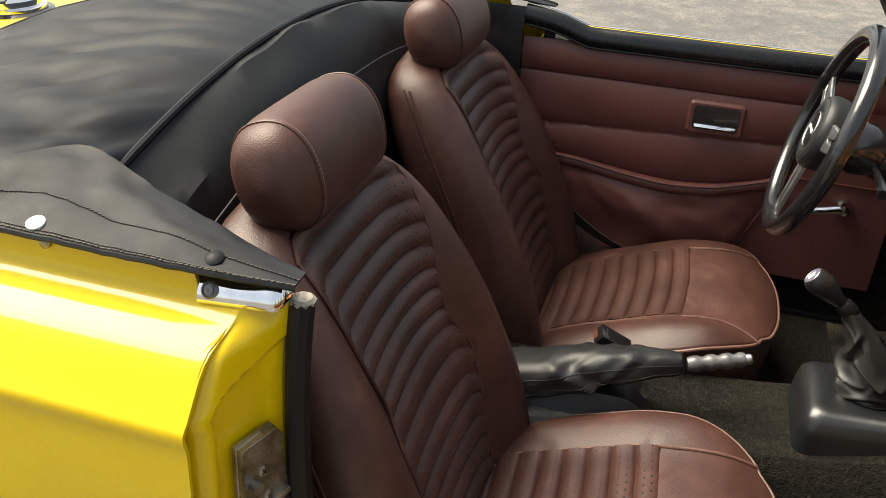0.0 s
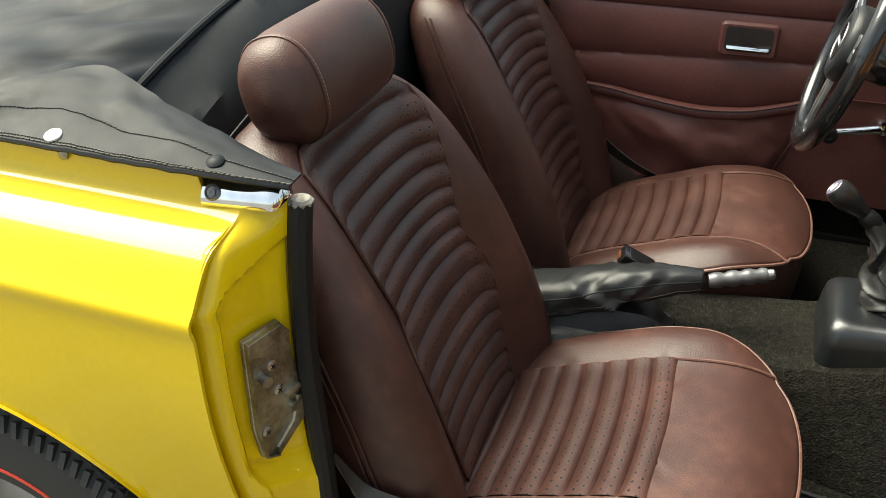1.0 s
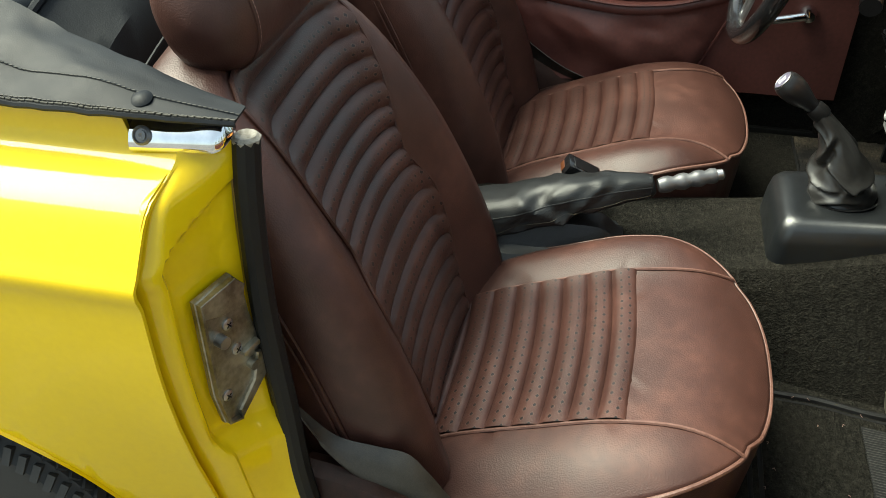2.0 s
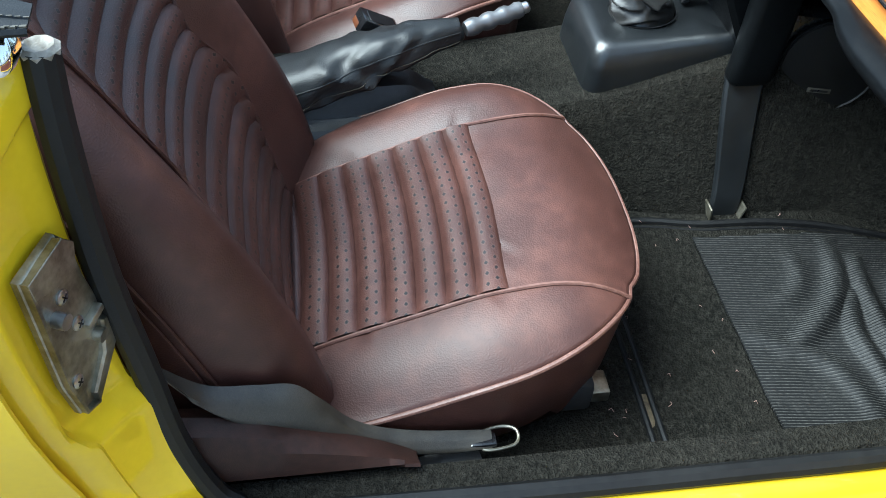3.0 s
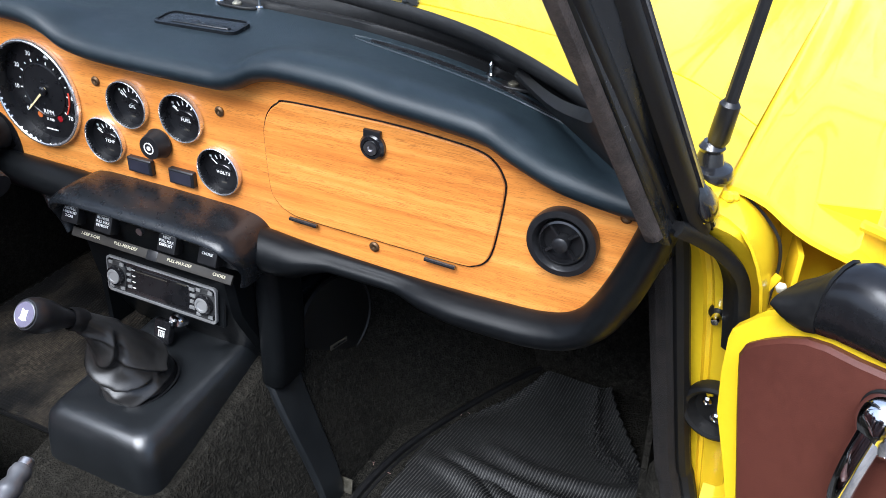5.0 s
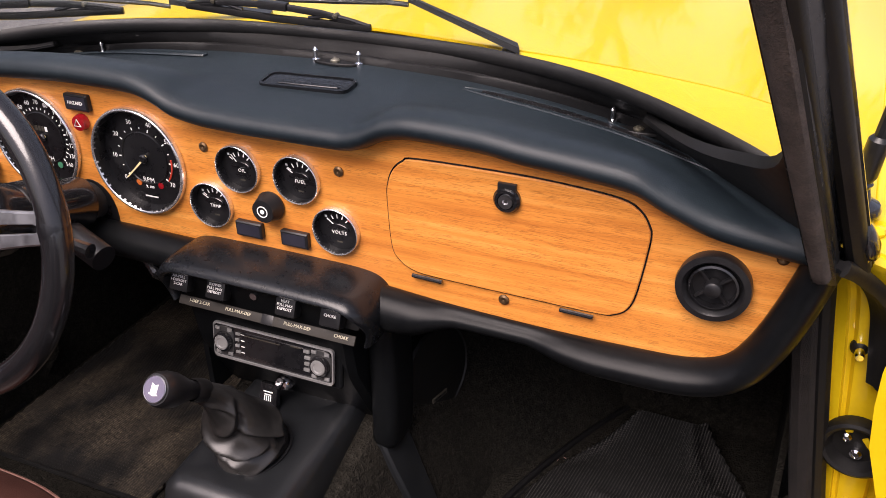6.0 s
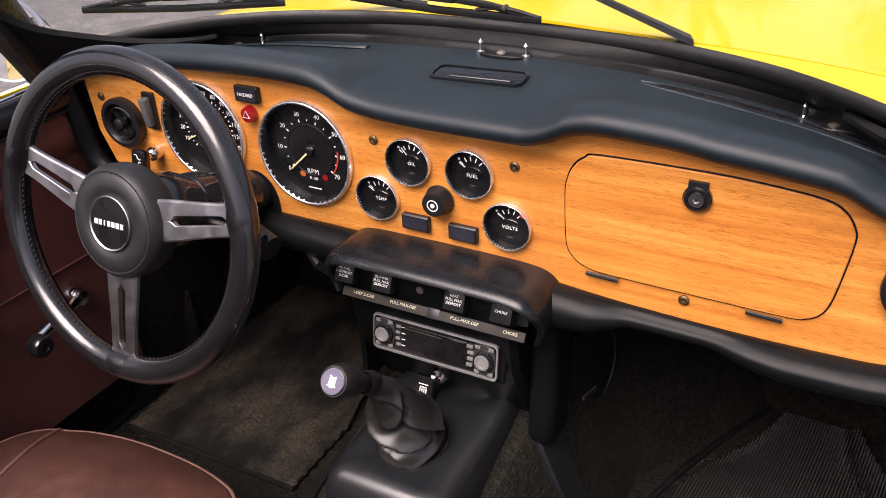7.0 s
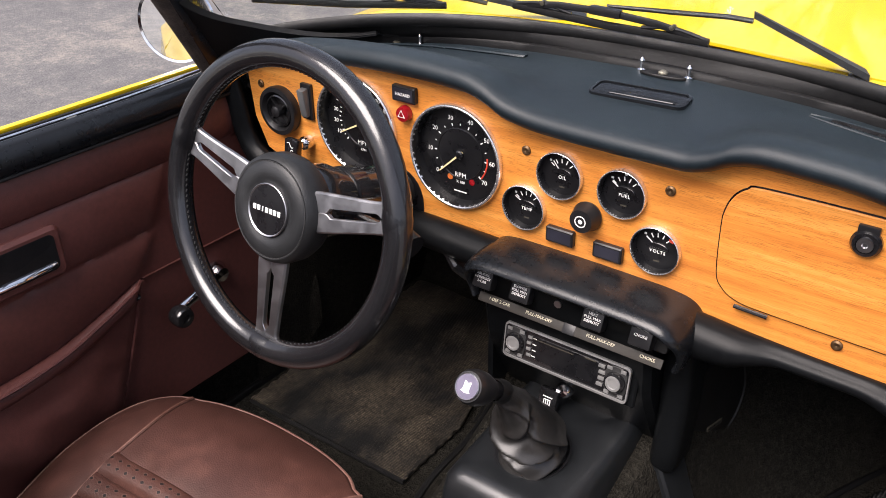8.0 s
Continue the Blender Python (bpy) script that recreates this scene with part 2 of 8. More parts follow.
RUBBER = surface("black_rubber", (0.004, 0.004, 0.0045), (0.010, 0.010, 0.010), (0.42, 0.6), bscale=300, bstr=0.2, spec=0.3)
FUZZ = surface("furry_draught_strip", (0.026, 0.021, 0.0185), (0.115, 0.090, 0.077), (0.9, 1.0), big=30, fine=500, bscale=700, bstr=1.0, bdist=0.004, spec=0.1, sheen=0.05)
SEALFUZZ = surface("dark_draught_strip", (0.006, 0.005, 0.0046), (0.021, 0.017, 0.015), (0.9, 1.0), big=30, fine=500, bscale=700, bstr=1.0, bdist=0.004, spec=0.1, sheen=0.05)
MATRUBBER = ribbed_rubber("ribbed_rubber", (0.068, 0.066, 0.060))
JOINTMETAL = surface("tarnished_joint_metal", (0.025, 0.018, 0.010), (0.11, 0.085, 0.05), (0.4, 0.6), big=40, fine=200, bscale=300, bstr=0.4, metal=0.6)
OAK = oak()
CHROME = plain("chrome", (0.75, 0.75, 0.77), 0.07, 1.0)
BEZEL = plain("worn_bezel_chrome", (0.78, 0.78, 0.78), 0.24, 0.9)
STEEL = surface("dull_zinc_steel", (0.17, 0.152, 0.110), (0.42, 0.395, 0.32), (0.3, 0.5), big=28, fine=160, bscale=400, bstr=0.2, metal=0.9)
GAITER = surface("brown_black_gaiter_leather", (0.0115, 0.0112, 0.0108), (0.026, 0.0250, 0.0240), (0.30, 0.40), big=14, bscale=700, bstr=0.10, cells=True)
BRASSBROWN = plain("brown_brass_screw", (0.15, 0.09, 0.045), 0.42, 0.85)
SATIN = plain("satin_alloy", (0.40, 0.40, 0.41), 0.36, 1.0)
DIAL = plain("dial_black", (0.006, 0.006, 0.007), 0.28)
WHITEINK = plain("white_ink", (0.82, 0.82, 0.79), 0.5)
REDINK = plain("red_ink", (0.65, 0.06, 0.03), 0.5)
ORANGEINK = plain("orange_lens", (0.5, 0.12, 0.02), 0.4)
GREENINK = plain("green_lens", (0.05, 0.22, 0.12), 0.4)
REDLENS = plain("red_lens", (0.26, 0.006, 0.01), 0.25, coat=0.4)
NEEDLE = plain("cream_needle", (0.8, 0.66, 0.35), 0.5)
WEBBING = surface("grey_seat_belt_webbing", (0.020, 0.018, 0.0145), (0.048, 0.042, 0.034), (0.36, 0.5), big=25, fine=500, bscale=900, bstr=0.5)
ROCKERGREY = plain("grey_rocker", (0.085, 0.088, 0.09), 0.4)
GREYSTRIP = plain("grey_label_strip", (0.052, 0.047, 0.036), 0.4)
STRIPINK = plain("cream_label_ink", (0.55, 0.51, 0.37), 0.5)
ASPHALT = asphalt()
GLASS = glass_mat()
MIRRORGLASS = plain("mirror_glass", (0.8, 0.82, 0.82), 0.02, 1.0)
TYRE = surface("tyre_rubber", (0.012, 0.012, 0.012), (0.028, 0.028, 0.028), (0.6, 0.75), bscale=200, bstr=0.3)
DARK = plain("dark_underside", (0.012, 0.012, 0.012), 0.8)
ORANGEPLASTIC = plain("orange_button", (0.10, 0.030, 0.010), 0.45)


# ---- building helpers ----
def thing(name, at, label, category, group="", kind=""):
    ob = new(name)
    ob.empty_display_size = 0.05
    ob.location = at
    return tagged(ob, label, category, group, kind)


def finish(name, bm, material, parent=None, label="", smooth=35):
    bmesh.ops.remove_doubles(bm, verts=bm.verts, dist=1e-6)
    bmesh.ops.recalc_face_normals(bm, faces=bm.faces)
    me = bpy.data.meshes.new(name)
    bm.to_mesh(me)
    bm.free()
    me.materials.append(material)
    if smooth:
        me.shade_smooth()
        me.set_sharp_from_angle(angle=radians(smooth))
    ob = new(name, me)
    if parent is not None:
        ob.parent = parent
        if parent.type == "EMPTY":
            ob.matrix_parent_inverse = Matrix.Translation(-parent.location)
    if label:
        tagged(ob, label)
    return ob


def part(name, bm, material, parent, label="", smooth=35):
    return finish(name, bm, material, parent, label, smooth)


def add_grid(bm, rows, close_u=False, close_v=False, cap=False, uvs=None):
    """rows: lists of points; quads between neighbours."""
    vs = [[bm.verts.new(p) for p in row] for row in rows]
    nu, nv = len(rows), len(rows[0])
    layer = bm.loops.layers.uv.verify() if uvs else None
    for i in range(nu if close_u else nu - 1):
        for j in range(nv if close_v else nv - 1):
            a, b = (i + 1) % nu, (j + 1) % nv
            quad = [(i, j), (i, b), (a, b), (a, j)]
            try:
                f = bm.faces.new([vs[p][q] for p, q in quad])
            except ValueError:
                continue
            if uvs:
                for loop, (p, q) in zip(f.loops, quad):
                    loop[layer].uv = uvs[p][q]
    if cap:
        for row in (vs[0], vs[-1]):
            try:
                bm.faces.new(row)
            except ValueError:
                pass
    return bm


def grid(rows, **k):
    return add_grid(bmesh.new(), rows, **k)


def sheet(rows, thick, up=None):
    """A grid with thickness: the rows and a copy of them pushed along the local normal."""
    R = [[Vector(p) for p in row] for row in rows]
    n, m = len(R), len(R[0])
    low = []
    for i in range(n):
        line = []
        for j in range(m):
            du = R[min(i + 1, n - 1)][j] - R[max(i - 1, 0)][j]
            dv = R[i][min(j + 1, m - 1)] - R[i][max(j - 1, 0)]
            nn = du.cross(dv)
            nn = nn.normalized() if nn.length > 1e-12 else Vector((0, 0, 1))
            line.append(R[i][j] - nn * thick)
        low.append(line)
    bm = bmesh.new()
    add_grid(bm, R)
    add_grid(bm, low)
    ring = [(0, j) for j in range(m)] + [(i, m - 1) for i in range(1, n)] + [(n - 1, j) for j in range(m - 2, -1, -1)] + [(i, 0) for i in range(n - 2, 0, -1)]
    add_grid(bm, [[R[i][j] for i, j in ring], [low[i][j] for i, j in ring]], close_v=True)
    return bm


def smooth_path(pts, per=6, closed=False):
    """Catmull-Rom through the points."""
    P = [Vector(p) for p in pts]
    n = len(P)
    out = []
    for i in range(n if closed else n - 1):
        if closed:
            a, b, c, d = P[i - 1], P[i], P[(i + 1) % n], P[(i + 2) % n]
        else:
            a, b, c, d = P[max(i - 1, 0)], P[i], P[i + 1], P[min(i + 2, n - 1)]
        for k in range(per):
            t = k / per
            out.append(0.5 * ((2 * b) + (c - a) * t + (2 * a - 5 * b + 4 * c - d) * t * t + (3 * b - a - 3 * c + d) * t ** 3))
    if not closed:
        out.append(P[-1].copy())
    return out


def add_tube(bm, pts, r, seg=8, closed=False, flat=1.0, up=None):
    P = [Vector(p) for p in pts]
    n = len(P)
    rows = []
    prev = None
    for i, p in enumerate(P):
        if closed:
            t = P[(i + 1) % n] - P[i - 1]
        else:
            t = P[min(i + 1, n - 1)] - P[max(i - 1, 0)]
        t.normalize()
        if prev is None:
            ref = Vector(up) if up else (Vector((0, 0, 1)) if abs(t.z) < 0.9 else Vector((1, 0, 0)))
        else:
            ref = prev
        s = t.cross(ref).normalized()
        u = s.cross(t).normalized()
        prev = u
        rr = r[i] if isinstance(r, (list, tuple)) else r
        rows.append([p + s * math.cos(2 * math.pi * k / seg) * rr + u * math.sin(2 * math.pi * k / seg) * rr * flat for k in range(seg)])
    return add_grid(bm, rows, close_u=closed, close_v=True, cap=not closed)


def tube(pts, r, seg=8, closed=False, flat=1.0, up=None):
    return add_tube(bmesh.new(), pts, r, seg, closed, flat, up)


def add_box(bm, size, m=None, bevel=0.0, seg=2):
    b = bmesh.new()
    bmesh.ops.create_cube(b, size=1)
    bmesh.ops.scale(b, vec=size, verts=b.verts)
    if bevel:
        bmesh.ops.bevel(b, geom=list(b.edges), offset=bevel, segments=seg, profile=0.6, affect="EDGES")
    if m is not None:
        bmesh.ops.transform(b, matrix=m, verts=b.verts)
    tmp = bpy.data.meshes.new("tmp")
    b.to_mesh(tmp)
    b.free()
    bm.from_mesh(tmp)
    bpy.data.meshes.remove(tmp)
    return bm


def box(size, m=None, bevel=0.0, seg=2):
    return add_box(bmesh.new(), size, m, bevel, seg)


def add_lathe(bm, profile, seg=24, m=None):
    """profile: (radius, height) along the local z axis."""
    rows = []
    for r, z in profile:
        rows.append([Vector((max(r, 1e-5) * math.cos(2 * math.pi * k / seg), max(r, 1e-5) * math.sin(2 * math.pi * k / seg), z)) for k in range(seg)])
    if m is not None:
        rows = [[m @ p for p in row] for row in rows]
    return add_grid(bm, rows, close_v=True)


def lathe(profile, seg=24, m=None):
    return add_lathe(bmesh.new(), profile, seg, m)


def slab(outline, depth, m=None, bevel=0.0):
    """A flat piece from a 2D outline, thick along local z (0 to depth), its top edge rounded off."""
    bm = bmesh.new()
    n = len(outline)
    c = Vector((sum(p[0] for p in outline) / n, sum(p[1] for p in outline) / n))
    rows = [[(p[0], p[1], 0) for p in outline], [(p[0], p[1], depth - bevel) for p in outline]]
    if bevel:
        inner = []
        for i, p in enumerate(outline):
            a, b = Vector(outline[i - 1]), Vector(outline[(i + 1) % n])
            d = (b - a).normalized()
            nn = Vector((-d.y, d.x))
            if nn.dot(c - Vector(p)) < 0:
                nn = -nn
            inner.append((p[0] + nn.x * bevel, p[1] + nn.y * bevel, depth))
        rows.append(inner)
    if m is not None:
        rows = [[m @ Vector(p) for p in row] for row in rows]
    return add_grid(bm, rows, close_v=True, cap=True)


def rounded_rect(w, h, r, k=5):
    out = []
    for cx, cy, a0 in ((w / 2 - r, h / 2 - r, 0), (-w / 2 + r, h / 2 - r, 90), (-w / 2 + r, -h / 2 + r, 180), (w / 2 - r, -h / 2 + r, 270)):
        for i in range(k + 1):
            a = radians(a0 + 90 * i / k)
            out.append((cx + r * math.cos(a), cy + r * math.sin(a)))
    return out


def text_bm(words, size, m, depth=0.0003, space=1.0):
    cu = bpy.data.curves.new("words", "FONT")
    cu.body, cu.size, cu.extrude, cu.space_character = words, size, depth, space
    cu.align_x, cu.align_y, cu.resolution_u = "CENTER", "CENTER", 2
    ob = bpy.data.objects.new("words", cu)
    me = bpy.data.meshes.new_from_object(ob)
    bm = bmesh.new()
    bm.from_mesh(me)
    bmesh.ops.transform(bm, matrix=m, verts=bm.verts)
    bpy.data.objects.remove(ob)
    bpy.data.curves.remove(cu)
    bpy.data.meshes.remove(me)
    return bm


def lerp_table(table, x):
    """Smooth interpolation in a table of (x, value)."""
    if x <= table[0][0]:
        return table[0][1]
    n = len(table)
    for i in range(n - 1):
        (x0, a), (x1, b) = table[i], table[i + 1]
        if x <= x1:
            h = x1 - x0
            s = (b - a) / h
            s0 = (a - table[i - 1][1]) / (x0 - table[i - 1][0]) if i > 0 else s
            s1 = (table[i + 2][1] - b) / (table[i + 2][0] - x1) if i < n - 2 else s
            m0 = 0.0 if s0 * s <= 0 else 2 * s0 * s / (s0 + s)
            m1 = 0.0 if s1 * s <= 0 else 2 * s1 * s / (s1 + s)
            t = (x - x0) / h
            return ((2 * t ** 3 - 3 * t * t + 1) * a + (t ** 3 - 2 * t * t + t) * h * m0 + (-2 * t ** 3 + 3 * t * t) * b + (t ** 3 - t * t) * h * m1)
    return table[-1][1]


def frange(a, b, n):
    return [a + (b - a) * i / (n - 1) for i in range(n)]


def wrinkle(p, scale, amount):
    return noise.fractal(Vector(p) * scale, 1.0, 2.0, 3) * amount


# on the dashboard's face: local x to the right, local y up, local z towards the seats
def on_dash(x, z, y=0.0):
    return Matrix.Translation((x, y, z)) @ Matrix.Rotation(radians(90), 4, "X")


# ---- ground ----
FLOOR = 0.21
rows = [[(x, y, 0.0) for x in (-300, -40, -8, -3, 3, 8, 40, 300)] for y in (-300, -40, -8, -3, 3, 8, 40, 300)]
tagged(finish("ground", grid(rows), ASPHALT), "grey worn asphalt with pale specks", "ground", kind="structure")

# ---- body of the car ----
body = thing("roadster", (0, -0.3, 0), "bright yellow open roadster body with chrome trims", "car")
REAR_AXLE, ARCH_R = -1.16, 0.272
FENDER_TOP = 0.845


def fender_x(z):
    return lerp_table([(0.18, 0.630), (0.3, 0.667), (0.341, 0.678), (0.45, 0.703), (0.52, 0.718), (0.60, 0.7295), (0.652, 0.732), (0.714, 0.7312), (0.727, 0.7350), (0.735, 0.7345), (0.744, 0.7265),
                       (0.765, 0.711), (0.782, 0.697), (0.790, 0.684), (0.797, 0.664), (0.801, 0.652), (0.806, 0.643), (0.815, 0.637), (0.83, 0.633), (FENDER_TOP, 0.626)], z)


def door_gap_y(z):
    return lerp_table([(0.2, -0.785), (0.35, -0.798), (0.5, -0.801), (0.72, -0.801), (0.79, -0.799), (0.80, -0.796), (FENDER_TOP, -0.79)], z)


def rear_fender(side):
    rows = []
    zs = [0.845, 0.838, 0.828, 0.818, 0.810, 0.804, 0.801, 0.798, 0.795, 0.79, 0.784, 0.775, 0.765, 0.757, 0.750, 0.744, 0.739, 0.735, 0.731, 0.727, 0.720, 0.712, 0.70, 0.68, 0.65, 0.61, 0.56, 0.5, 0.44, 0.38, 0.31, 0.24]
    for i in range(120):
        t = (i / 119) ** 1.25
        col = []
        yb = -2.15
        for z in zs:
            y = door_gap_y(z) * (1 - t) + yb * t
            low = 0.2
            d = abs(y - REAR_AXLE)
            if d < ARCH_R:
                low = 0.30 + math.sqrt(ARCH_R ** 2 - d * d)
            zz = max(min(z, lerp_table([(-2.2, 0.845), (-0.848, 0.845), (-0.838, 0.814), (-0.7, 0.813)], y)), low)
            x = fender_x(zz)
            flare = max(0.0, 1 - max(0.0, math.hypot(d, zz - 0.30) - ARCH_R) / 0.10) if zz > 0.30 else max(0.0, 1 - max(0.0, d - ARCH_R) / 0.10)
            x += 0.012 * flare
            x -= max(0.0, (-1.7 - y)) * 0.12 + 0.0035 * (zz > 0.805)
            col.append((side * x, y, zz))
        rows.append(col)
    return sheet(rows, 0.004 * (1 if side < 0 else 1))


for side in (1, -1):
    part("rear_fender", rear_fender(side), YELLOW, body, "yellow rear wing with a sharp crease")

# shut face behind the door: a folded yellow panel from the wing's edge in to the seal
def smooth(a, b, v):
    k = min(1.0, max(0.0, (v - a) / (b - a)))
    return k * k * (3 - 2 * k)


SEAL_REAR = [(0.603, -0.747, 0.812), (0.609, -0.749, 0.77), (0.614, -0.750, 0.719), (0.618, -0.750, 0.655), (0.620, -0.748, 0.595), (0.624, -0.741, 0.507), (0.632, -0.732, 0.41), (0.645, -0.713, 0.347)]


def jamb(side):
    rows = []
    zr = sorted((z, x, y) for x, y, z in SEAL_REAR)
    for z in frange(0.813, 0.765, 34) + frange(0.762, 0.25, 88):
        xo, yo = fender_x(min(z, 0.813)) - 0.001, door_gap_y(z)
        zc = min(max(z, 0.347), 0.812)
        xi = lerp_table([(q[0], q[1]) for q in zr], zc) + 0.004
        yi = lerp_table([(q[0], q[2]) for q in zr], zc) - 0.009
        line = []
        for u in (0, 0.02, 0.045, 0.07, 0.10, 0.13, 0.17, 0.21, 0.25, 0.29, 0.34, 0.4, 0.46, 0.52, 0.58, 0.64, 0.7, 0.76, 0.82, 0.88, 0.94, 1.0, 1.06, 1.1):
            x = xo + (xi - xo) * u
            y = yo + (yi - yo) * min(u, 1) - 0.03 * max(0.0, u - 1.0)
            grow = smooth(0.806, 0.77, z)
            # groove inside the wing's edge, then the flat face
            y -= 0.030 * math.exp(-((u - 0.10) / 0.045) ** 2) * grow * (1 - smooth(0.45, 0.33, z) * 0.6)
            y += 0.004 * math.exp(-((u - 0.27) / 0.035) ** 2) * smooth(0.76, 0.72, z) * (1 - smooth(0.56, 0.5, z))
            # diagonal fold above the striker
            dline = z - (0.736 + (0.706 - x) * 0.42)
            y -= 0.011 * smooth(0.0045, -0.0045, dline) * smooth(0.2, 0.34, u) * (1 - 0.5 * smooth(0.75, 1.0, u))
            # raised lower fold
            lline = z - (0.512 - 0.25 * (0.69 - x))
            y += 0.020 * smooth(0.012, -0.030, lline) * smooth(0.16, 0.3, u)
            line.append((side * x, y, z))
        rows.append(line)
    return rows


for side in (1, -1):
    shut = jamb(side)
    part("shut_panel", sheet(shut, 0.003), YELLOW, body, "yellow door shut panel with pressed folds")
    # dark tube between the wing's edge and the shut panel, standing in for the groove's shade
    part("groove_shade", tube([Vector(r[3]) + Vector((0, 0.0045, 0)) for r in shut if 0.46 < r[3][2] < 0.775], 0.0034, 6), DARK, body)

# sills with the carpeted inner edge
def sill(side):
    prof = [(0.704, 0.18), (0.716, 0.24), (0.715, 0.272), (0.708, 0.290), (0.697, 0.300), (0.684, 0.303), (0.672, 0.302)]
    rows = []
    for y in frange(-0.80, 0.16, 26):
        lift = 0.075 * max(0.0, (y - 0.03) / 0.1) ** 2 + 0.03 * max(0.0, (-0.68 - y) / 0.1) ** 2
        rows.append([(side * x, y, z + lift) for x, z in prof])
    return sheet(rows, 0.004)


def sill_inner(side):
    prof = [(0.676, 0.306), (0.664, 0.316), (0.648, 0.317), (0.632, 0.311), (0.624, 0.295), (0.621, 0.25), (0.620, 0.2)]
    rows = []
    for y in frange(-0.78, 0.135, 28):
        k = max(0.0, (y - 0.02) / 0.09) ** 2
        rows.append([(side * (x - 0.012 * k), y, z + 0.05 * k) for x, z in prof])
    return sheet(rows, 0.004)


for side in (1, -1):
    part("sill", sill(side), YELLOW, body, "yellow door sill")
    part("sill_trim", sill_inner(side), CARPET, body, "black carpeted sill trim")

# rear deck behind the hood cover
rows = []
for y in frange(-1.35, -2.15, 14):
    rows.append([(x, y, 0.858 - 0.05 * (x / 0.66) ** 4 * 0.6 + 0.012 * (1 - (x / 0.66) ** 2) - max(0.0, -1.75 - y) * 0.12) for x in frange(-0.64, 0.64, 22)])
part("rear_deck", sheet(rows, 0.004), YELLOW, body, "yellow rear deck panel")
rows = [[(x, -2.15 - 0.01 * k, z) for x in frange(-0.67, 0.67, 12)] for k, z in enumerate((0.83, 0.7, 0.5, 0.3))]
part("tail_panel", sheet(rows, 0.004), YELLOW, body)
# filler cap
FC = Matrix.Translation((0.02, -1.575, 0.868))
cap = part("filler_cap", lathe([(0.062, 0), (0.066, 0.004), (0.066, 0.010), (0.058, 0.013), (0.058, 0.022), (0.050, 0.030), (0.0, 0.034)], 32, FC), CHROME, body, "round chrome fuel filler cap")
part("filler_lever", box((0.10, 0.028, 0.012), Matrix.Translation((0.035, -1.56, 0.905)) @ Matrix.Rotation(radians(25), 4, "Z"), 0.004), CHROME, cap)
part("filler_ring", lathe([(0.076, -0.004), (0.078, 0.002), (0.070, 0.005), (0.066, 0.003)], 32, FC), GLOSSBLACK, cap)

# front wings, scuttle, bonnet
BON = [(0.0, 0.879), (0.25, 0.873), (0.45, 0.856), (0.55, 0.834), (0.60, 0.810), (0.627, 0.7955)]


def bonnet_z(x, y):
    return lerp_table(BON, abs(x)) - 0.035 * max(0.0, y - 0.2) ** 1.5


rows = []
for y in frange(0.250, 1.75, 30):
    rows.append([(x * (1 + 0.047 * (y - 0.05)), y, bonnet_z(x, y) + 0.006 * math.exp(-((abs(x) - 0.0) / 0.16) ** 2)) for x in frange(-0.6245, 0.6245, 34)])
part("bonnet", sheet(rows, 0.004), YELLOW, body, "smooth yellow bonnet")
rows = []
for k in range(10):
    line = []
    for x in frange(-0.6245, 0.6245, 44):
        lowy = lerp_table([(0.0, 0.226), (0.13, 0.211), (0.25, 0.188), (0.33, 0.167), (0.40, 0.142), (0.458, 0.112), (0.51, 0.078), (0.545, 0.050), (0.57, 0.026)], abs(x)) if abs(x) < 0.57 else lerp_table([(0.57, 0.026), (0.585, 0.008), (0.60, -0.008), (0.6245, 0.0)], abs(x))
        yy = lowy + (0.246 - lowy) * k / 9
        line.append((x * (1 + 0.047 * max(0.0, yy - 0.05)), yy, bonnet_z(x, yy) - 0.010 * (1 - k / 9) * (abs(x) < 0.57)))
    rows.append(line)
part("scuttle", sheet(rows, 0.004), YELLOW, body, "yellow scuttle panel below the windscreen")


def front_fender(side):
    prof = [(0.606, 0.766), (0.622, 0.767), (0.6268, 0.771), (0.6275, 0.787), (0.629, 0.7935), (0.633, 0.7955), (0.638, 0.7953), (0.646, 0.7935), (0.656, 0.7905), (0.667, 0.786), (0.676, 0.780), (0.685, 0.7735), (0.697, 0.766), (0.712, 0.759), (0.73, 0.753), (0.748, 0.748), (0.764, 0.742), (0.776, 0.732), (0.781, 0.715), (0.779, 0.65), (0.768, 0.55), (0.742, 0.42), (0.70, 0.28)]
    rows = []
    for y in [0.090, 0.0905, 0.093, 0.100, 0.12] + frange(0.15, 1.75, 22):
        out = 0.026 * max(0, y - 0.05)
        tuck = 0.0035 if y < 0.0902 else 0.0
        crown = 0.022 * smooth(0.10, 0.55, y)
        rows.append([(side * (x + out), y, z - tuck + crown * smooth(0.64, 0.70, x) - 0.030 * max(0.0, y - 0.2) ** 1.5) for x, z in prof])
    return sheet(rows, 0.003)


for side in (1, -1):
    part("front_fender", front_fender(side), YELLOW, body, "yellow front wing")

# door pillar at the front with its folded yellow faces
def pillar_y(z):
    """How far forward the pillar's face lies: it leans back towards the screen post."""
    return lerp_table([(0.30, 0.140), (0.55, 0.113), (0.66, 0.098), (0.72, 0.076), (0.76, 0.046), (0.79, 0.016)], z)


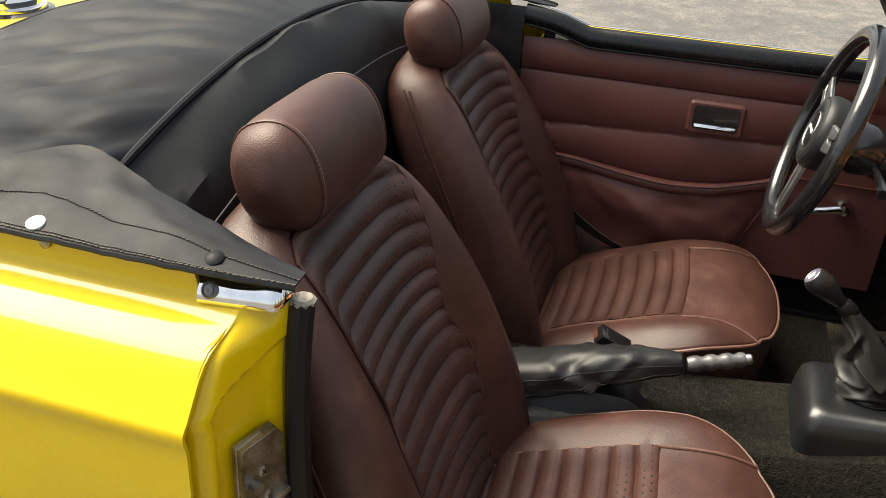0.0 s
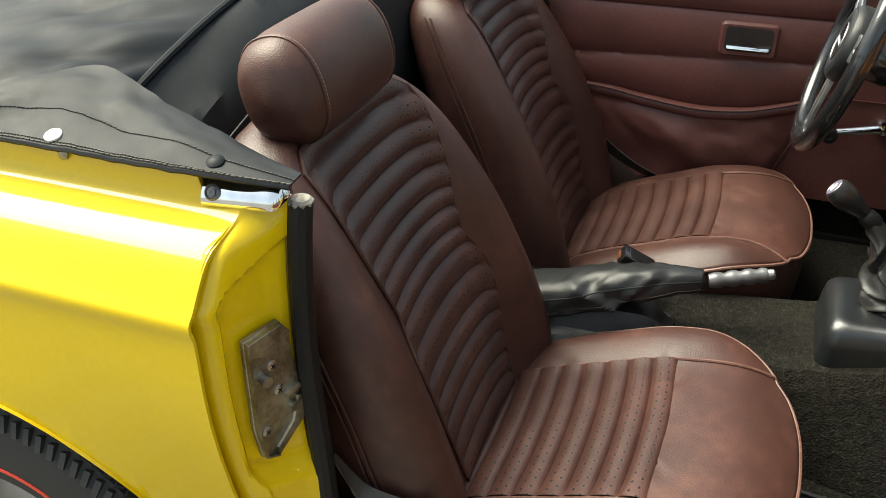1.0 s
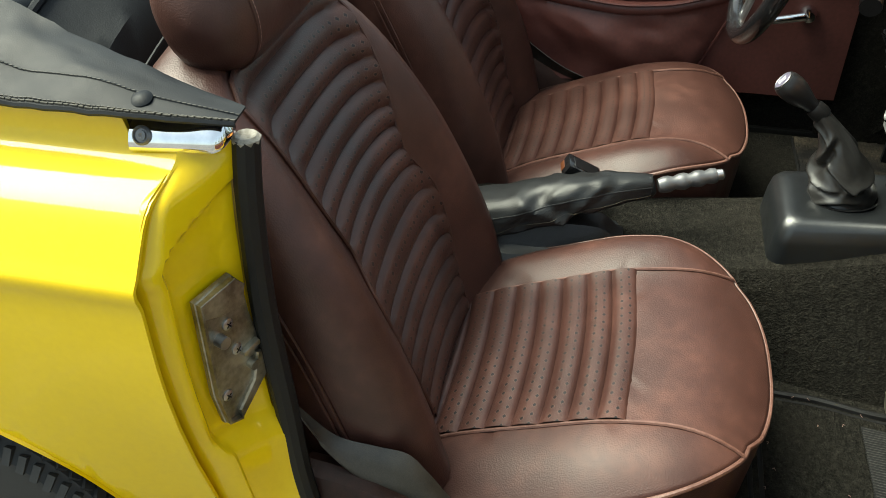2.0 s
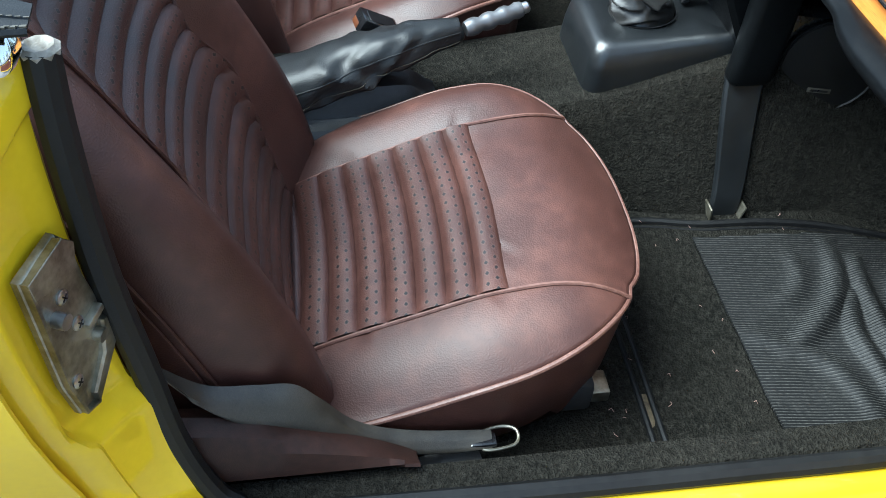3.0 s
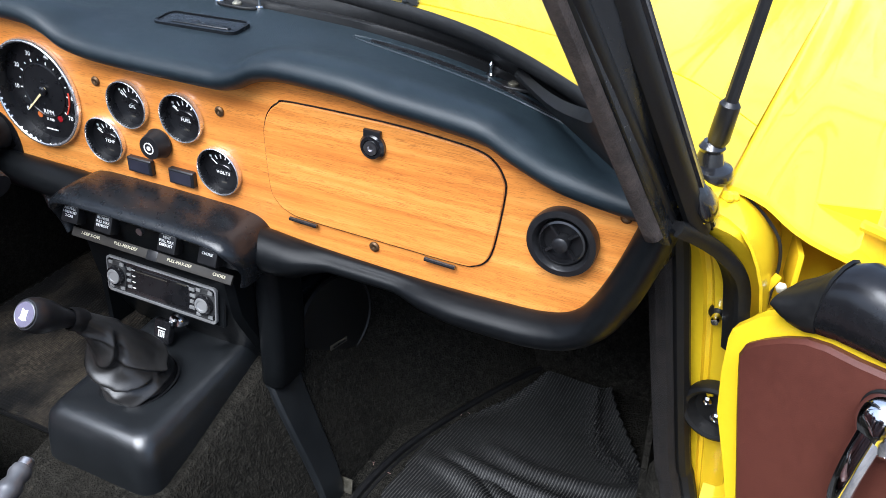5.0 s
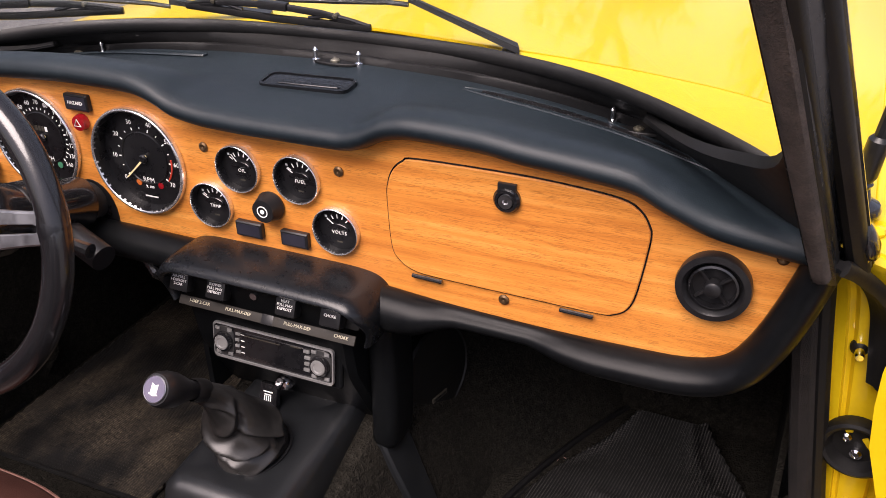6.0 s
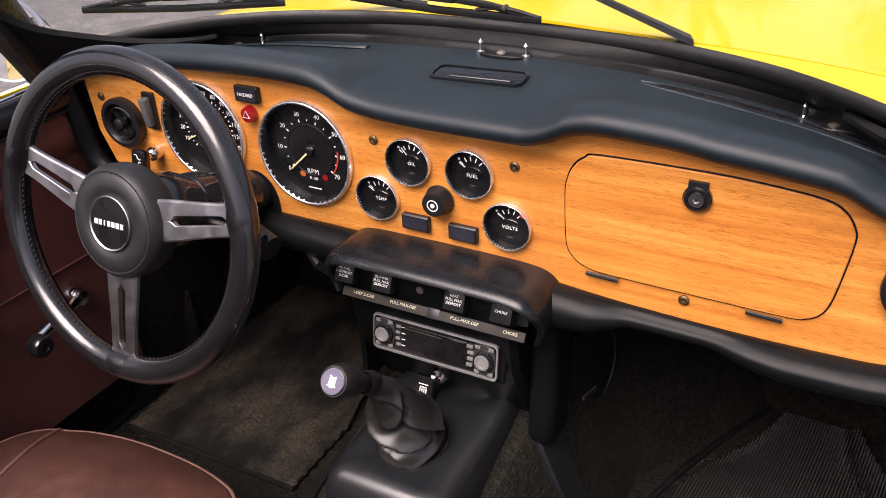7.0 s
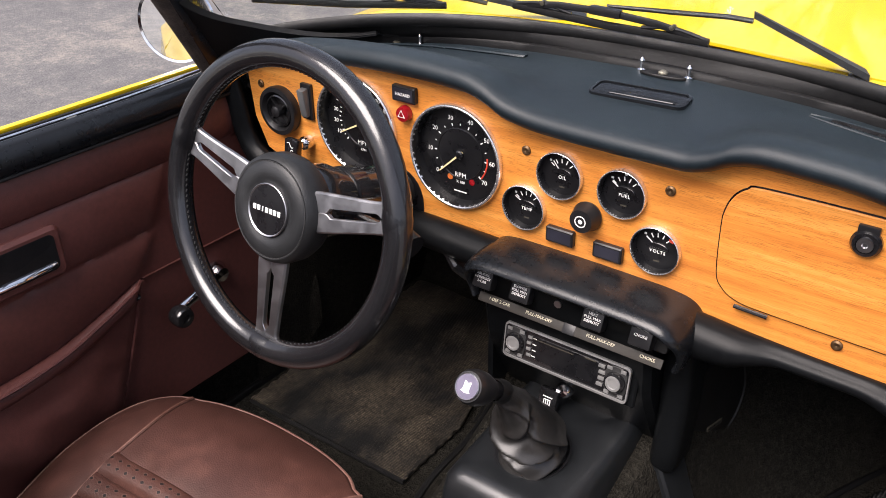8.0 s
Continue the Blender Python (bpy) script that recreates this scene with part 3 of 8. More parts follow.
def pillar_panel(side):
    rows = []
    for z in frange(0.791, 0.70, 14) + frange(0.69, 0.30, 14):
        y0 = pillar_y(z)
        xl = 0.616 - 0.159 * (z - 0.55)
        xm = lerp_table([(0.30, 0.70), (0.6, 0.692), (0.67, 0.688), (0.718, 0.681), (0.742, 0.674), (0.76, 0.665), (0.774, 0.654), (0.783, 0.640), (0.792, 0.612)], z)
        w = max(0.012, xm - xl)
        pts = [(xl, y0 + 0.01), (xl + 0.28 * w, y0), (xl + 0.34 * w, y0 - 0.002), (xl + 0.37 * w, y0 + 0.004), (xl + 0.43 * w, y0 + 0.005), (xl + 0.47 * w, y0 - 0.001), (xl + 0.80 * w, y0 - 0.001), (xl + 0.92 * w, y0 + 0.002), (xl + w, y0 + 0.010), (xl + w + 0.001, y0 + 0.03)]
        rows.append([(side * x, y, z) for x, y in pts])
    return sheet(rows, 0.003)


for side in (1, -1):
    part("door_pillar", pillar_panel(side), YELLOW, body, "yellow front door pillar")
    # outer side of the pillar, rounding over forwards under the wing
    P0 = [(0.600, 0.790), (0.612, 0.7895), (0.624, 0.789), (0.640, 0.783), (0.654, 0.774), (0.665, 0.760), (0.674, 0.742), (0.681, 0.718), (0.688, 0.67), (0.692, 0.60), (0.694, 0.5)]
    P1 = [(0.618, 0.7935), (0.626, 0.7925), (0.635, 0.789), (0.646, 0.783), (0.657, 0.774), (0.667, 0.763), (0.677, 0.747), (0.684, 0.722), (0.689, 0.67), (0.692, 0.60), (0.694, 0.5)]
    rows = []
    for y, k in ((-0.008, 0.0), (-0.004, 0.02), (0.004, 0.2), (0.014, 0.5), (0.024, 0.8), (0.034, 1.0), (0.06, 1.0), (0.10, 1.0), (0.16, 1.0)):
        rows.append([(side * (a[0] + (b[0] - a[0]) * k), y + 0.050 + 0.045 * max(0.0, 0.74 - a[1]) / 0.14 * (1 - k), a[1] + (b[1] - a[1]) * k) for a, b in zip(P0, P1)])
    part("pillar_side", sheet(rows, 0.003), YELLOW, body, "yellow rounded side of the pillar")
    rows = [[(side * x, 0.150 + 0.25 * (x - 0.66) + 0.004 * math.sin(z * 30), z) for x in frange(0.65, 0.772, 8)] for z in frange(0.765, 0.3, 10)]
    part("inner_wing", sheet(rows, 0.003), YELLOW, body, "yellow inner wing behind the door gap")
    part("wing_seam", tube(smooth_path([(side * x, y, z) for x, y, z in ((0.648, 0.096, 0.786), (0.668, 0.102, 0.768), (0.686, 0.104, 0.745), (0.692, 0.114, 0.715), (0.692, 0.116, 0.690), (0.690, 0.095, 0.665))], 4), 0.0018, 6), DARK, body)
# hinge leaf, nuts and the torn flange in the gap
part("hinge_leaf", box((0.006, 0.05, 0.05), Matrix.Translation((0.705, 0.115, 0.715)) @ Matrix.Rotation(radians(12), 4, "Z"), 0.002), YELLOW, body)
part("hinge_leaf", box((0.008, 0.006, 0.022), Matrix.Translation((0.690, 0.086, 0.705)) @ Matrix.Rotation(radians(25), 4, "Y"), 0.002), YELLOW, body)
part("hinge_nut", lathe([(0.006, 0), (0.006, 0.005), (0.003, 0.006), (0, 0.006)], 6, Matrix.Translation((0.700, 0.086, 0.702)) @ Matrix.Rotation(radians(60), 4, "X")), STEEL, body)
for dx, dy, dz in ((0, 0, 0), (0.008, 0.004, 0.002), (0.004, -0.005, 0.005)):
    part("paint_lump", lathe([(0.006, -0.003), (0.007, 0.0), (0.005, 0.004), (0, 0.005)], 9, Matrix.Translation((0.629 + dx, 0.076 + dy, 0.789 + dz))), YELLOW, body)

# wheels in the rear arches
def wheel(side, axle):
    m = Matrix.Translation((side * 0.652, axle, 0.264)) @ Matrix.Rotation(radians(90 * side), 4, "Y") @ Matrix.Scale(0.83, 4)
    w = thing("road_wheel", (side * 0.652, axle, 0.0), "black tyre with a thin red line on a steel wheel", "wheel", "road wheels")
    ty = part("tyre", lathe([(0.172, -0.085), (0.25, -0.092), (0.295, -0.088), (0.312, -0.07), (0.315, 0.0), (0.312, 0.07), (0.295, 0.088), (0.25, 0.092), (0.172, 0.085)], 48, m), TYRE, w)
    bm = bmesh.new()
    for k in range(92):
        for zz, tw in ((-0.060, 0.5), (-0.030, -0.5), (0.0, 0.5), (0.030, -0.5), (0.060, 0.5)):
            add_box(bm, (0.008, 0.0135, 0.021), m @ Matrix.Rotation(2 * math.pi * (k + tw * 0.5) / 92, 4, "Z") @ Matrix.Translation((0.315, 0, zz)) @ Matrix.Rotation(tw, 4, "X"))
        add_box(bm, (0.024, 0.0105, 0.010), m @ Matrix.Rotation(2 * math.pi * k / 92, 4, "Z") @ Matrix.Translation((0.300, 0, 0.083)) @ Matrix.Rotation(0.45, 4, "Z") @ Matrix.Rotation(0.5, 4, "Y"))
    part("tread", bm, TYRE, ty)
    part("red_line", lathe([(0.196, 0.0850), (0.196, 0.0895), (0.201, 0.0898), (0.201, 0.0855)], 48, m), REDINK, ty, "thin red line")
    part("rim", lathe([(0.0, 0.05), (0.05, 0.055), (0.06, 0.03), (0.13, 0.02), (0.152, 0.06), (0.166, 0.080), (0.172, 0.06), (0.170, -0.08)], 32, m), SATIN, w)


for axle in (REAR_AXLE, REAR_AXLE + 2.24):
    wheel(1, axle)
    wheel(-1, axle)
# plain nose that closes the body in front
rows = []
for k, (dy, z) in enumerate(((0.0, 0.0), (0.03, -0.012), (0.055, -0.04), (0.065, -0.09), (0.06, -0.22), (0.03, -0.38), (-0.02, -0.47))):
    rows.append([(x * 1.08, 1.745 + dy, bonnet_z(x, 1.745) + z * (1 - 0.25 * (abs(x) / 0.7) ** 4)) for x in frange(-0.745, 0.745, 36)])
part("nose", sheet(rows, 0.004), YELLOW, body, "plain yellow nose panel")
for side in (1, -1):
    rows = []
    for a in frange(0, math.pi, 18):
        rows.append([(side * x, REAR_AXLE + math.cos(a) * 0.30, 0.30 + math.sin(a) * 0.30) for x in (0.44, 0.6, 0.682)])
    part("wheel_well", sheet(rows, 0.003), DARK, body)

# chrome capping at the end of the wing
rows = []
for t in frange(0, 1, 26):
    y = -0.836 + 0.084 * t
    dome = 0.007 * math.exp(-((t - 0.80) / 0.13) ** 2) - 0.0035 * math.exp(-((t - 0.42) / 0.16) ** 2)
    close = math.sqrt(max(0.03, 1 - max(0.0, (t - 0.84) / 0.16) ** 2))
    xc, zc = 0.622 - 0.008 * t, 0.820 + 0.002 * t
    prof = [(0.0185, -0.0095), (0.0195, -0.007), (0.0185, -0.001), (0.0155, 0.005), (0.011, 0.010), (0.005, 0.0135 + dome * 0.6), (-0.002, 0.015 + dome), (-0.009, 0.0145 + dome), (-0.015, 0.012 + dome * 0.5), (-0.018, 0.006), (-0.019, -0.004)]
    rows.append([(xc + px * close, y, zc + pz * close) for px, pz in prof])
trim = thing("chrome_trim", (0.62, -0.8, 0.806), "chrome corner capping screwed to the yellow wing", "trim")
part("capping", sheet(rows, 0.0012), CHROME, trim, "", 50)
SC = Matrix.Translation((0.6365, -0.824, 0.8245)) @ Matrix.Rotation(radians(62), 4, "Y")
part("screw", lathe([(0.0085, -0.001), (0.0085, 0.0015), (0.0068, 0.003), (0.0058, 0.0012), (0.0045, 0.0012), (0.0045, 0.0026), (0.002, 0.003), (0, 0.002)], 20, SC), GRIP, trim, "dull screw with a cup washer")

# striker plate of the door lock
sk = thing("door_striker", (0.652, -0.772, 0.53), "dull zinc door striker plate with screws", "striker")
SKM = Matrix(((-0.928, 0, 0.371, 0.652), (0.371, 0, 0.928, -0.775), (0, 1, 0, 0.606), (0, 0, 0, 1)))
PLATE = [(-0.032, 0.080), (0.013, 0.084), (0.024, 0.067), (0.026, 0.030), (0.033, -0.012), (0.031, -0.052), (-0.010, -0.085), (-0.028, -0.078), (-0.034, -0.035)]
part("plate", slab(PLATE, 0.007, SKM, 0.002), STEEL, sk)
# turned-up walls along the outer, upper and lower edges
for w in ([(0.022, 0.070), (0.011, 0.083), (-0.031, 0.079), (-0.033, -0.035), (-0.027, -0.077), (-0.010, -0.084)],):
    rows = []
    for x, y in w:
        rows.append([SKM @ Vector((x, y, h)) for h in (0.004, 0.008, 0.012)])
    part("plate_wall", sheet(rows, 0.003), STEEL, sk, "", 30)
part("upper_shelf", slab([(-0.031, 0.079), (0.012, 0.083), (0.022, 0.070), (0.016, 0.050), (-0.006, 0.052), (-0.030, 0.062)], 0.0025, SKM @ Matrix.Translation((0, 0, 0.010)), 0.0008), STEEL, sk)
part("lower_ramp", slab([(-0.010, -0.084), (0.030, -0.052), (0.032, -0.020), (0.022, -0.018), (0.012, -0.048), (-0.012, -0.070)], 0.006, SKM @ Matrix.Translation((0, 0, 0.006)), 0.002), STEEL, sk)
part("catch", box((0.022, 0.007, 0.008), SKM @ Matrix.Translation((0.016, -0.006, 0.010)) @ Matrix.Rotation(radians(8), 4, "Z"), 0.002), STEEL, sk)
part("pin", tube([SKM @ Vector((-0.016, 0.026, 0.006)), SKM @ Vector((-0.016, 0.026, 0.017))], 0.0065, 12), SATIN, sk)
part("pin", tube([SKM @ Vector((0.016, -0.028, 0.006)), SKM @ Vector((0.016, -0.029, 0.014))], 0.0062, 12), STEEL, sk)
for sx, sy in ((-0.003, 0.036), (0.002, 0.001), (-0.020, -0.044)):
    scr = part("screw", lathe([(0.0062, 0.0), (0.0062, 0.0018), (0.004, 0.0032), (0.0, 0.0034)], 14, SKM @ Matrix.Translation((sx, sy, 0.0068))), SATIN, sk)
    for r in (0, 90):
        part("slot", box((0.007, 0.0014, 0.0006), SKM @ Matrix.Translation((sx, sy, 0.0101)) @ Matrix.Rotation(radians(r + 35), 4, "Z")), DIAL, scr)
# small bent tab at the wing's edge
part("wing_clip", box((0.014, 0.003, 0.010), Matrix.Translation((0.670, -0.800, 0.784)) @ Matrix.Rotation(radians(30), 4, "Y"), 0.001), YELLOW, body)

# rubber seals round the door openings
def seal_path(side):
    pts = SEAL_REAR + [(0.655, -0.690, 0.318), (0.667, -0.64, 0.309), (0.675, -0.4, 0.310), (0.677, -0.15, 0.309), (0.678, -0.02, 0.309), (0.677, 0.040, 0.313), (0.671, 0.086, 0.328), (0.660, 0.116, 0.356),
           (0.649, 0.123, 0.39), (0.641, 0.118, 0.42), (0.622, 0.099, 0.55), (0.608, 0.085, 0.65), (0.599, 0.072, 0.72), (0.594, 0.054, 0.762), (0.591, 0.034, 0.785)]
    return smooth_path([(side * x, y, z) for x, y, z in pts], 6)


for side in (1, -1):
    sl = thing("door_seal", (side * 0.64, -0.3, 0.33), "black rubber door seal round the opening", "seal", "door seals")
    P = seal_path(side)
    part("rubber_bead", tube(P, [0.0128 - 0.001 * min(1, max(0, (i - 30) / 10)) for i in range(len(P))], 10), RUBBER, sl)
    if side > 0:
        part("cut_end", lathe([(0.0125, -0.004), (0.0135, 0.0), (0.010, 0.003), (0.005, 0.001), (0, 0.002)], 9, Matrix.Translation((0.603, -0.747, 0.813))), surface("aged_putty", (0.12, 0.10, 0.07), (0.35, 0.33, 0.29), (0.6, 0.8), big=60, bscale=200, bstr=0.8), sl, "ragged grey cut end")
    Q = [(p[0] - side * 0.016, p[1] - 0.016, p[2]) for p in P if p[1] > 0.03 and p[2] > 0.345]
    part("draught_strip", tube(Q, 0.013, 8), SEALFUZZ, sl, "fuzzy dark grey draught strip")

# ---- hood cover over the folded roof ----
hood = thing("hood_cover", (0, -1.2, 0.86), "black vinyl cover over the folded roof", "hood cover")


def crest(x):
    return Vector((x, -1.042 + 0.03 * x * x, 0.907 - 0.29 * x * x))


def flap_inner(y):
    """How far in from the car's middle line the side flap begins."""
    return lerp_table([(-1.30, 0.625), (-1.15, 0.608), (-1.107, 0.578), (-1.078, 0.550), (-1.052, 0.527), (-1.028, 0.514), (-0.959, 0.536), (-0.882, 0.564), (-0.796, 0.591), (-0.742, 0.605)], y)


def hood_edge(a):
    """a from -1 to 1: round the rear edge of the cover from side to side."""
    s = 1 if a >= 0 else -1
    a = abs(a)
    x = 0.665 * min(1.0, (1.35 * a) ** 0.9) if a < 0.72 else 0.665
    y = lerp_table([(0.0, -1.495), (0.2, -1.475), (0.35, -1.435), (0.6, -1.345), (0.78, -1.21), (0.9, -1.09), (1.0, -1.01)], a)
    return Vector((s * x * 0.965, y, 0.872 - 0.02 * a))


rows = []
for i in range(161):
    a = -1 + 2 * i / 160
    c, e = crest(0.50 * a), hood_edge(a)
    line = []
    for j in range(25):
        t = j / 24
        p = c.lerp(e, t)
        p.z += 0.022 * math.sin(math.pi * t) * (1 - 0.6 * abs(a)) + 0.010 * (t > 0) * math.sin(math.pi * min(1, t * 3)) * 0.3
        fold = max(0.0, abs(a) - 0.35) * (1 - t)
        p.z += wrinkle((a * 3.0, t * 0.8, 2.0), 2.2, 0.016) * math.sin(math.pi * min(1.0, t * 1.0)) + 0.03 * fold * math.sin(22 * a + 5 * t) * t
        p.z += 0.007 * t * (1 - t) * (math.sin(30 * a + 9 * t + 3 * math.sin(7 * a)) + 0.6 * math.sin(55 * a - 14 * t)) + wrinkle((a * 8, t * 3, 6.0), 2.0, 0.0035) * math.sin(math.pi * t)
        if p.y > -1.30:
            tuck = (abs(p.x) - flap_inner(p.y) + 0.03) / 0.05
            tuck = max(0.0, min(1.0, tuck))
            p.z -= 0.020 * tuck * tuck * (3 - 2 * tuck)
            p.x -= math.copysign(0.02, p.x) * max(0.0, min(1.0, (abs(p.x) - 0.59) / 0.04))
        line.append(p)
    rows.append(line)
part("cover_top", sheet(rows, 0.002), HOODCLOTH, hood, "sagging black vinyl top panel")
part("cover_piping", tube([crest(x) + Vector((0, 0.002, 0.003)) for x in frange(-0.5, 0.5, 40)], 0.0055, 8), HOODCLOTH, hood, "raised piping")
part("cover_hem", tube([hood_edge(a) for a in frange(-0.76, 0.76, 60)], 0.004, 6), HOODCLOTH, hood)
rows = []
for i in range(45):
    x = -0.5 + i / 44
    c = crest(x)
    line = []
    for t in frange(0, 1, 12):
        line.append(Vector((x, c.y + 0.10 * math.sin(min(1, t * 1.3) * math.pi / 2) - 0.03 * max(0, t - 0.6), c.z - 0.02 * t - 0.36 * t * t + wrinkle((x * 2, t * 2, 5), 2.5, 0.014) * (t > 0))))
    rows.append(line)
part("cover_front", sheet(rows, 0.002), HOODLINING, hood, "dark front face of the folded roof")
part("cover_cord", tube([(x, crest(x).y + 0.104, crest(x).z - 0.068 + 0.01 * abs(x)) for x in frange(-0.5, 0.5, 24)], 0.002, 6), HOODCLOTH, hood, "thin cord")
for side in (1, -1):
    rows = []
    for t in frange(0, 1, 40):
        y = -0.742 - 0.52 * t
        xo, zo = 0.646 - 0.018 * (1 - t) ** 9, 0.846 + 0.004 * t - 0.006 * (1 - t) ** 12
        xi = flap_inner(y)
        zi = lerp_table([(-1.262, 0.866), (-1.12, 0.876), (-1.035, 0.886), (-0.966, 0.874), (-0.811, 0.852), (-0.742, 0.842)], y)
        yi = y - 0.02 * t
        line = []
        for k in frange(0, 1, 12):
            p = Vector((xo + (xi - xo) * k, y + (yi - y) * k, zo + (zi - zo) * k + 0.007 * math.sin(math.pi * k) * min(1, t * 4)))
            p.z += (wrinkle((t * 4, k * 2, 9 * side), 1.6, 0.011) * k + wrinkle((t * 16, k * 5, 3 * side), 1.5, 0.0022) + 0.0022 * math.sin(t * 26 + 5 * k) * math.sin(math.pi * k)) * min(1, t * 3)
            p.x *= side
            line.append(p)
        rows.append(line)
    fl = part("cover_flap", sheet(rows, 0.0025), FLAPCLOTH, hood, "worn grey vinyl side flap with snaps")
    part("flap_seam", tube([rows[i][4] + Vector((0, 0, 0.0025)) for i in range(40)], 0.0011, 6), HOODCLOTH, fl)
    part("flap_hem", tube([rows[i][0] for i in range(40)], 0.003, 6), FLAPCLOTH, fl)
    bm = bmesh.new()
    for i in range(38):
        for q in (0.1, 0.5, 0.9):
            p = rows[i][0].lerp(rows[i + 1][0], q) * 0.82 + rows[i][1].lerp(rows[i + 1][1], q) * 0.18
            add_box(bm, (0.0016, 0.004, 0.0012), Matrix.Translation(p + Vector((0.0005 * side, 0, 0.0032))))
        for q in (0.05, 0.38, 0.71):
            p = rows[i][4].lerp(rows[i + 1][4], q) * 0.93 + rows[i][3].lerp(rows[i + 1][3], q) * 0.07
            add_box(bm, (0.0010, 0.0032, 0.0008), Matrix.Translation(p + Vector((0, 0, 0.0034))))
            p = rows[i][0].lerp(rows[i + 1][0], q) * 0.55 + rows[i][1].lerp(rows[i + 1][1], q) * 0.45
            add_box(bm, (0.0010, 0.0032, 0.0008), Matrix.Translation(p + Vector((0.0005 * side, 0, 0.0034))))
    part("flap_stitching", bm, GREYSTRIP, fl)
    for y, mat, nm in ((-0.833, HOODCLOTH, "black snap fastener"), (-1.011, WHITEINK, "white snap fastener")):
        t = (-0.742 - y) / 0.52
        r0 = rows[min(39, int(t * 39))]
        p = (r0[3] if nm[0] == "b" else r0[1]) + Vector((0, 0, 0.002))
        part("snap", lathe([(0.0095, 0), (0.0095, 0.002), (0.006, 0.0045), (0, 0.005)], 20, Matrix.Translation(p) @ Matrix.Rotation(radians(18 * side), 4, "Y")), mat, fl, nm)
part("snap_stud", lathe([(0.0065, 0), (0.0065, 0.002), (0.003, 0.004), (0, 0.004)], 14, Matrix.Translation((0.6295, -1.007, 0.834)) @ Matrix.Rotation(radians(80), 4, "Y")), STEEL, body)

# ---- cockpit tub ----
tub = tagged(new("floor"), "black carpeted floor and tunnel of the cockpit", "floor", kind="structure")


def tub_part(name, bm, mat, label=""):
    return part(name, bm, mat, tub, label)


rows = [[(x, y, FLOOR + wrinkle((x, y, 0), 6, 0.003)) for x in frange(-0.66, 0.66, 40)] for y in frange(-0.95, 0.50, 44)]
tub_part("floor_carpet", sheet(rows, 0.01), CARPET)


def tunnel_profile(y):
    """half width at the floor, half width at the top, height."""
    w0 = lerp_table([(-0.9, 0.12), (-0.45, 0.125), (-0.2, 0.165), (0.0, 0.20), (0.18, 0.205), (0.30, 0.28), (0.45, 0.36)], y)
    w1 = lerp_table([(-0.9, 0.085), (-0.45, 0.085), (-0.2, 0.095), (0.0, 0.105), (0.3, 0.125), (0.45, 0.2)], y)
    h = lerp_table([(-0.9, 0.335), (-0.45, 0.345), (-0.2, 0.365), (0.0, 0.42), (0.2, 0.47), (0.45, 0.52)], y)
    return w0, w1, h


rows = []
for y in frange(-0.92, 0.48, 40):
    w0, w1, h = tunnel_profile(y)
    line = []
    for k in frange(-1, 1, 29):
        s, a = (1 if k > 0 else -1), abs(k)
        if a < 0.45:
            x, z = w1 * a / 0.45 * 0.92, h
        elif a < 0.6:
            q = (a - 0.45) / 0.15 * math.pi / 2
            x, z = w1 * 0.92 + 0.02 * math.sin(q), h - 0.02 * (1 - math.cos(q))
        else:
            q = (a - 0.6) / 0.4
            x, z = (w1 * 0.92 + 0.02) * (1 - q) + w0 * q, (h - 0.02) * (1 - q) + (FLOOR - 0.002) * q
        line.append((s * x, y, z + wrinkle((k * 2, y * 6, 1), 1.2, 0.003)))
    rows.append(line)
tub_part("tunnel_carpet", sheet(rows, 0.006), CARPET, "black carpet over the gearbox tunnel")
# carpet edge binding where tunnel meets floor
for side in (1, -1):
    pts = smooth_path([(side * x, y, FLOOR + 0.009) for x, y in ((0.150, -0.30), (0.200, -0.19), (0.208, -0.10), (0.222, -0.02), (0.226, 0.08), (0.246, 0.18), (0.30, 0.32), (0.36, 0.44))], 5)
    tub_part("carpet_binding", tube(pts, 0.0065, 8), RUBBER)
    tub_part("carpet_binding", tube([p + Vector((side * 0.011, 0, -0.003)) for p in pts], 0.004, 6), RUBBER)
# toe boards, side kick panels, bulkhead
for side in (1, -1):
    rows = []
    for k in frange(0, 1, 10):
        rows.append([(side * x, 0.44 + 0.16 * k, FLOOR - 0.002 + 0.42 * k) for x in frange(0.18, 0.62, 10)])
    tub_part("toe_board", sheet(rows, 0.006), CARPET)
    rows = [[(side * (0.595 + 0.012 * (1 - k)), y, FLOOR + 0.56 * k) for k in frange(0, 1, 10)] for y in frange(0.13 if side > 0 else -0.02, 0.62, 10)]
    tub_part("kick_panel", sheet(rows, 0.008), CARPET)
    bm = box((0.012, 0.74, 0.02), Matrix.Translation((side * 0.612, -0.32, FLOOR + 0.012)), 0.004)
    tub_part("sill_rail", bm, RUBBER)
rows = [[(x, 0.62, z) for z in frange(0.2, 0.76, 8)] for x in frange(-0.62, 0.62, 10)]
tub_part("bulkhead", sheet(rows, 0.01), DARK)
rows = [[(x, -0.93 - 0.05 * k, FLOOR + 0.55 * k) for k in frange(0, 1, 10)] for x in frange(-0.62, 0.62, 20)]
tub_part("rear_bulkhead", sheet(rows, 0.01), CARPET)
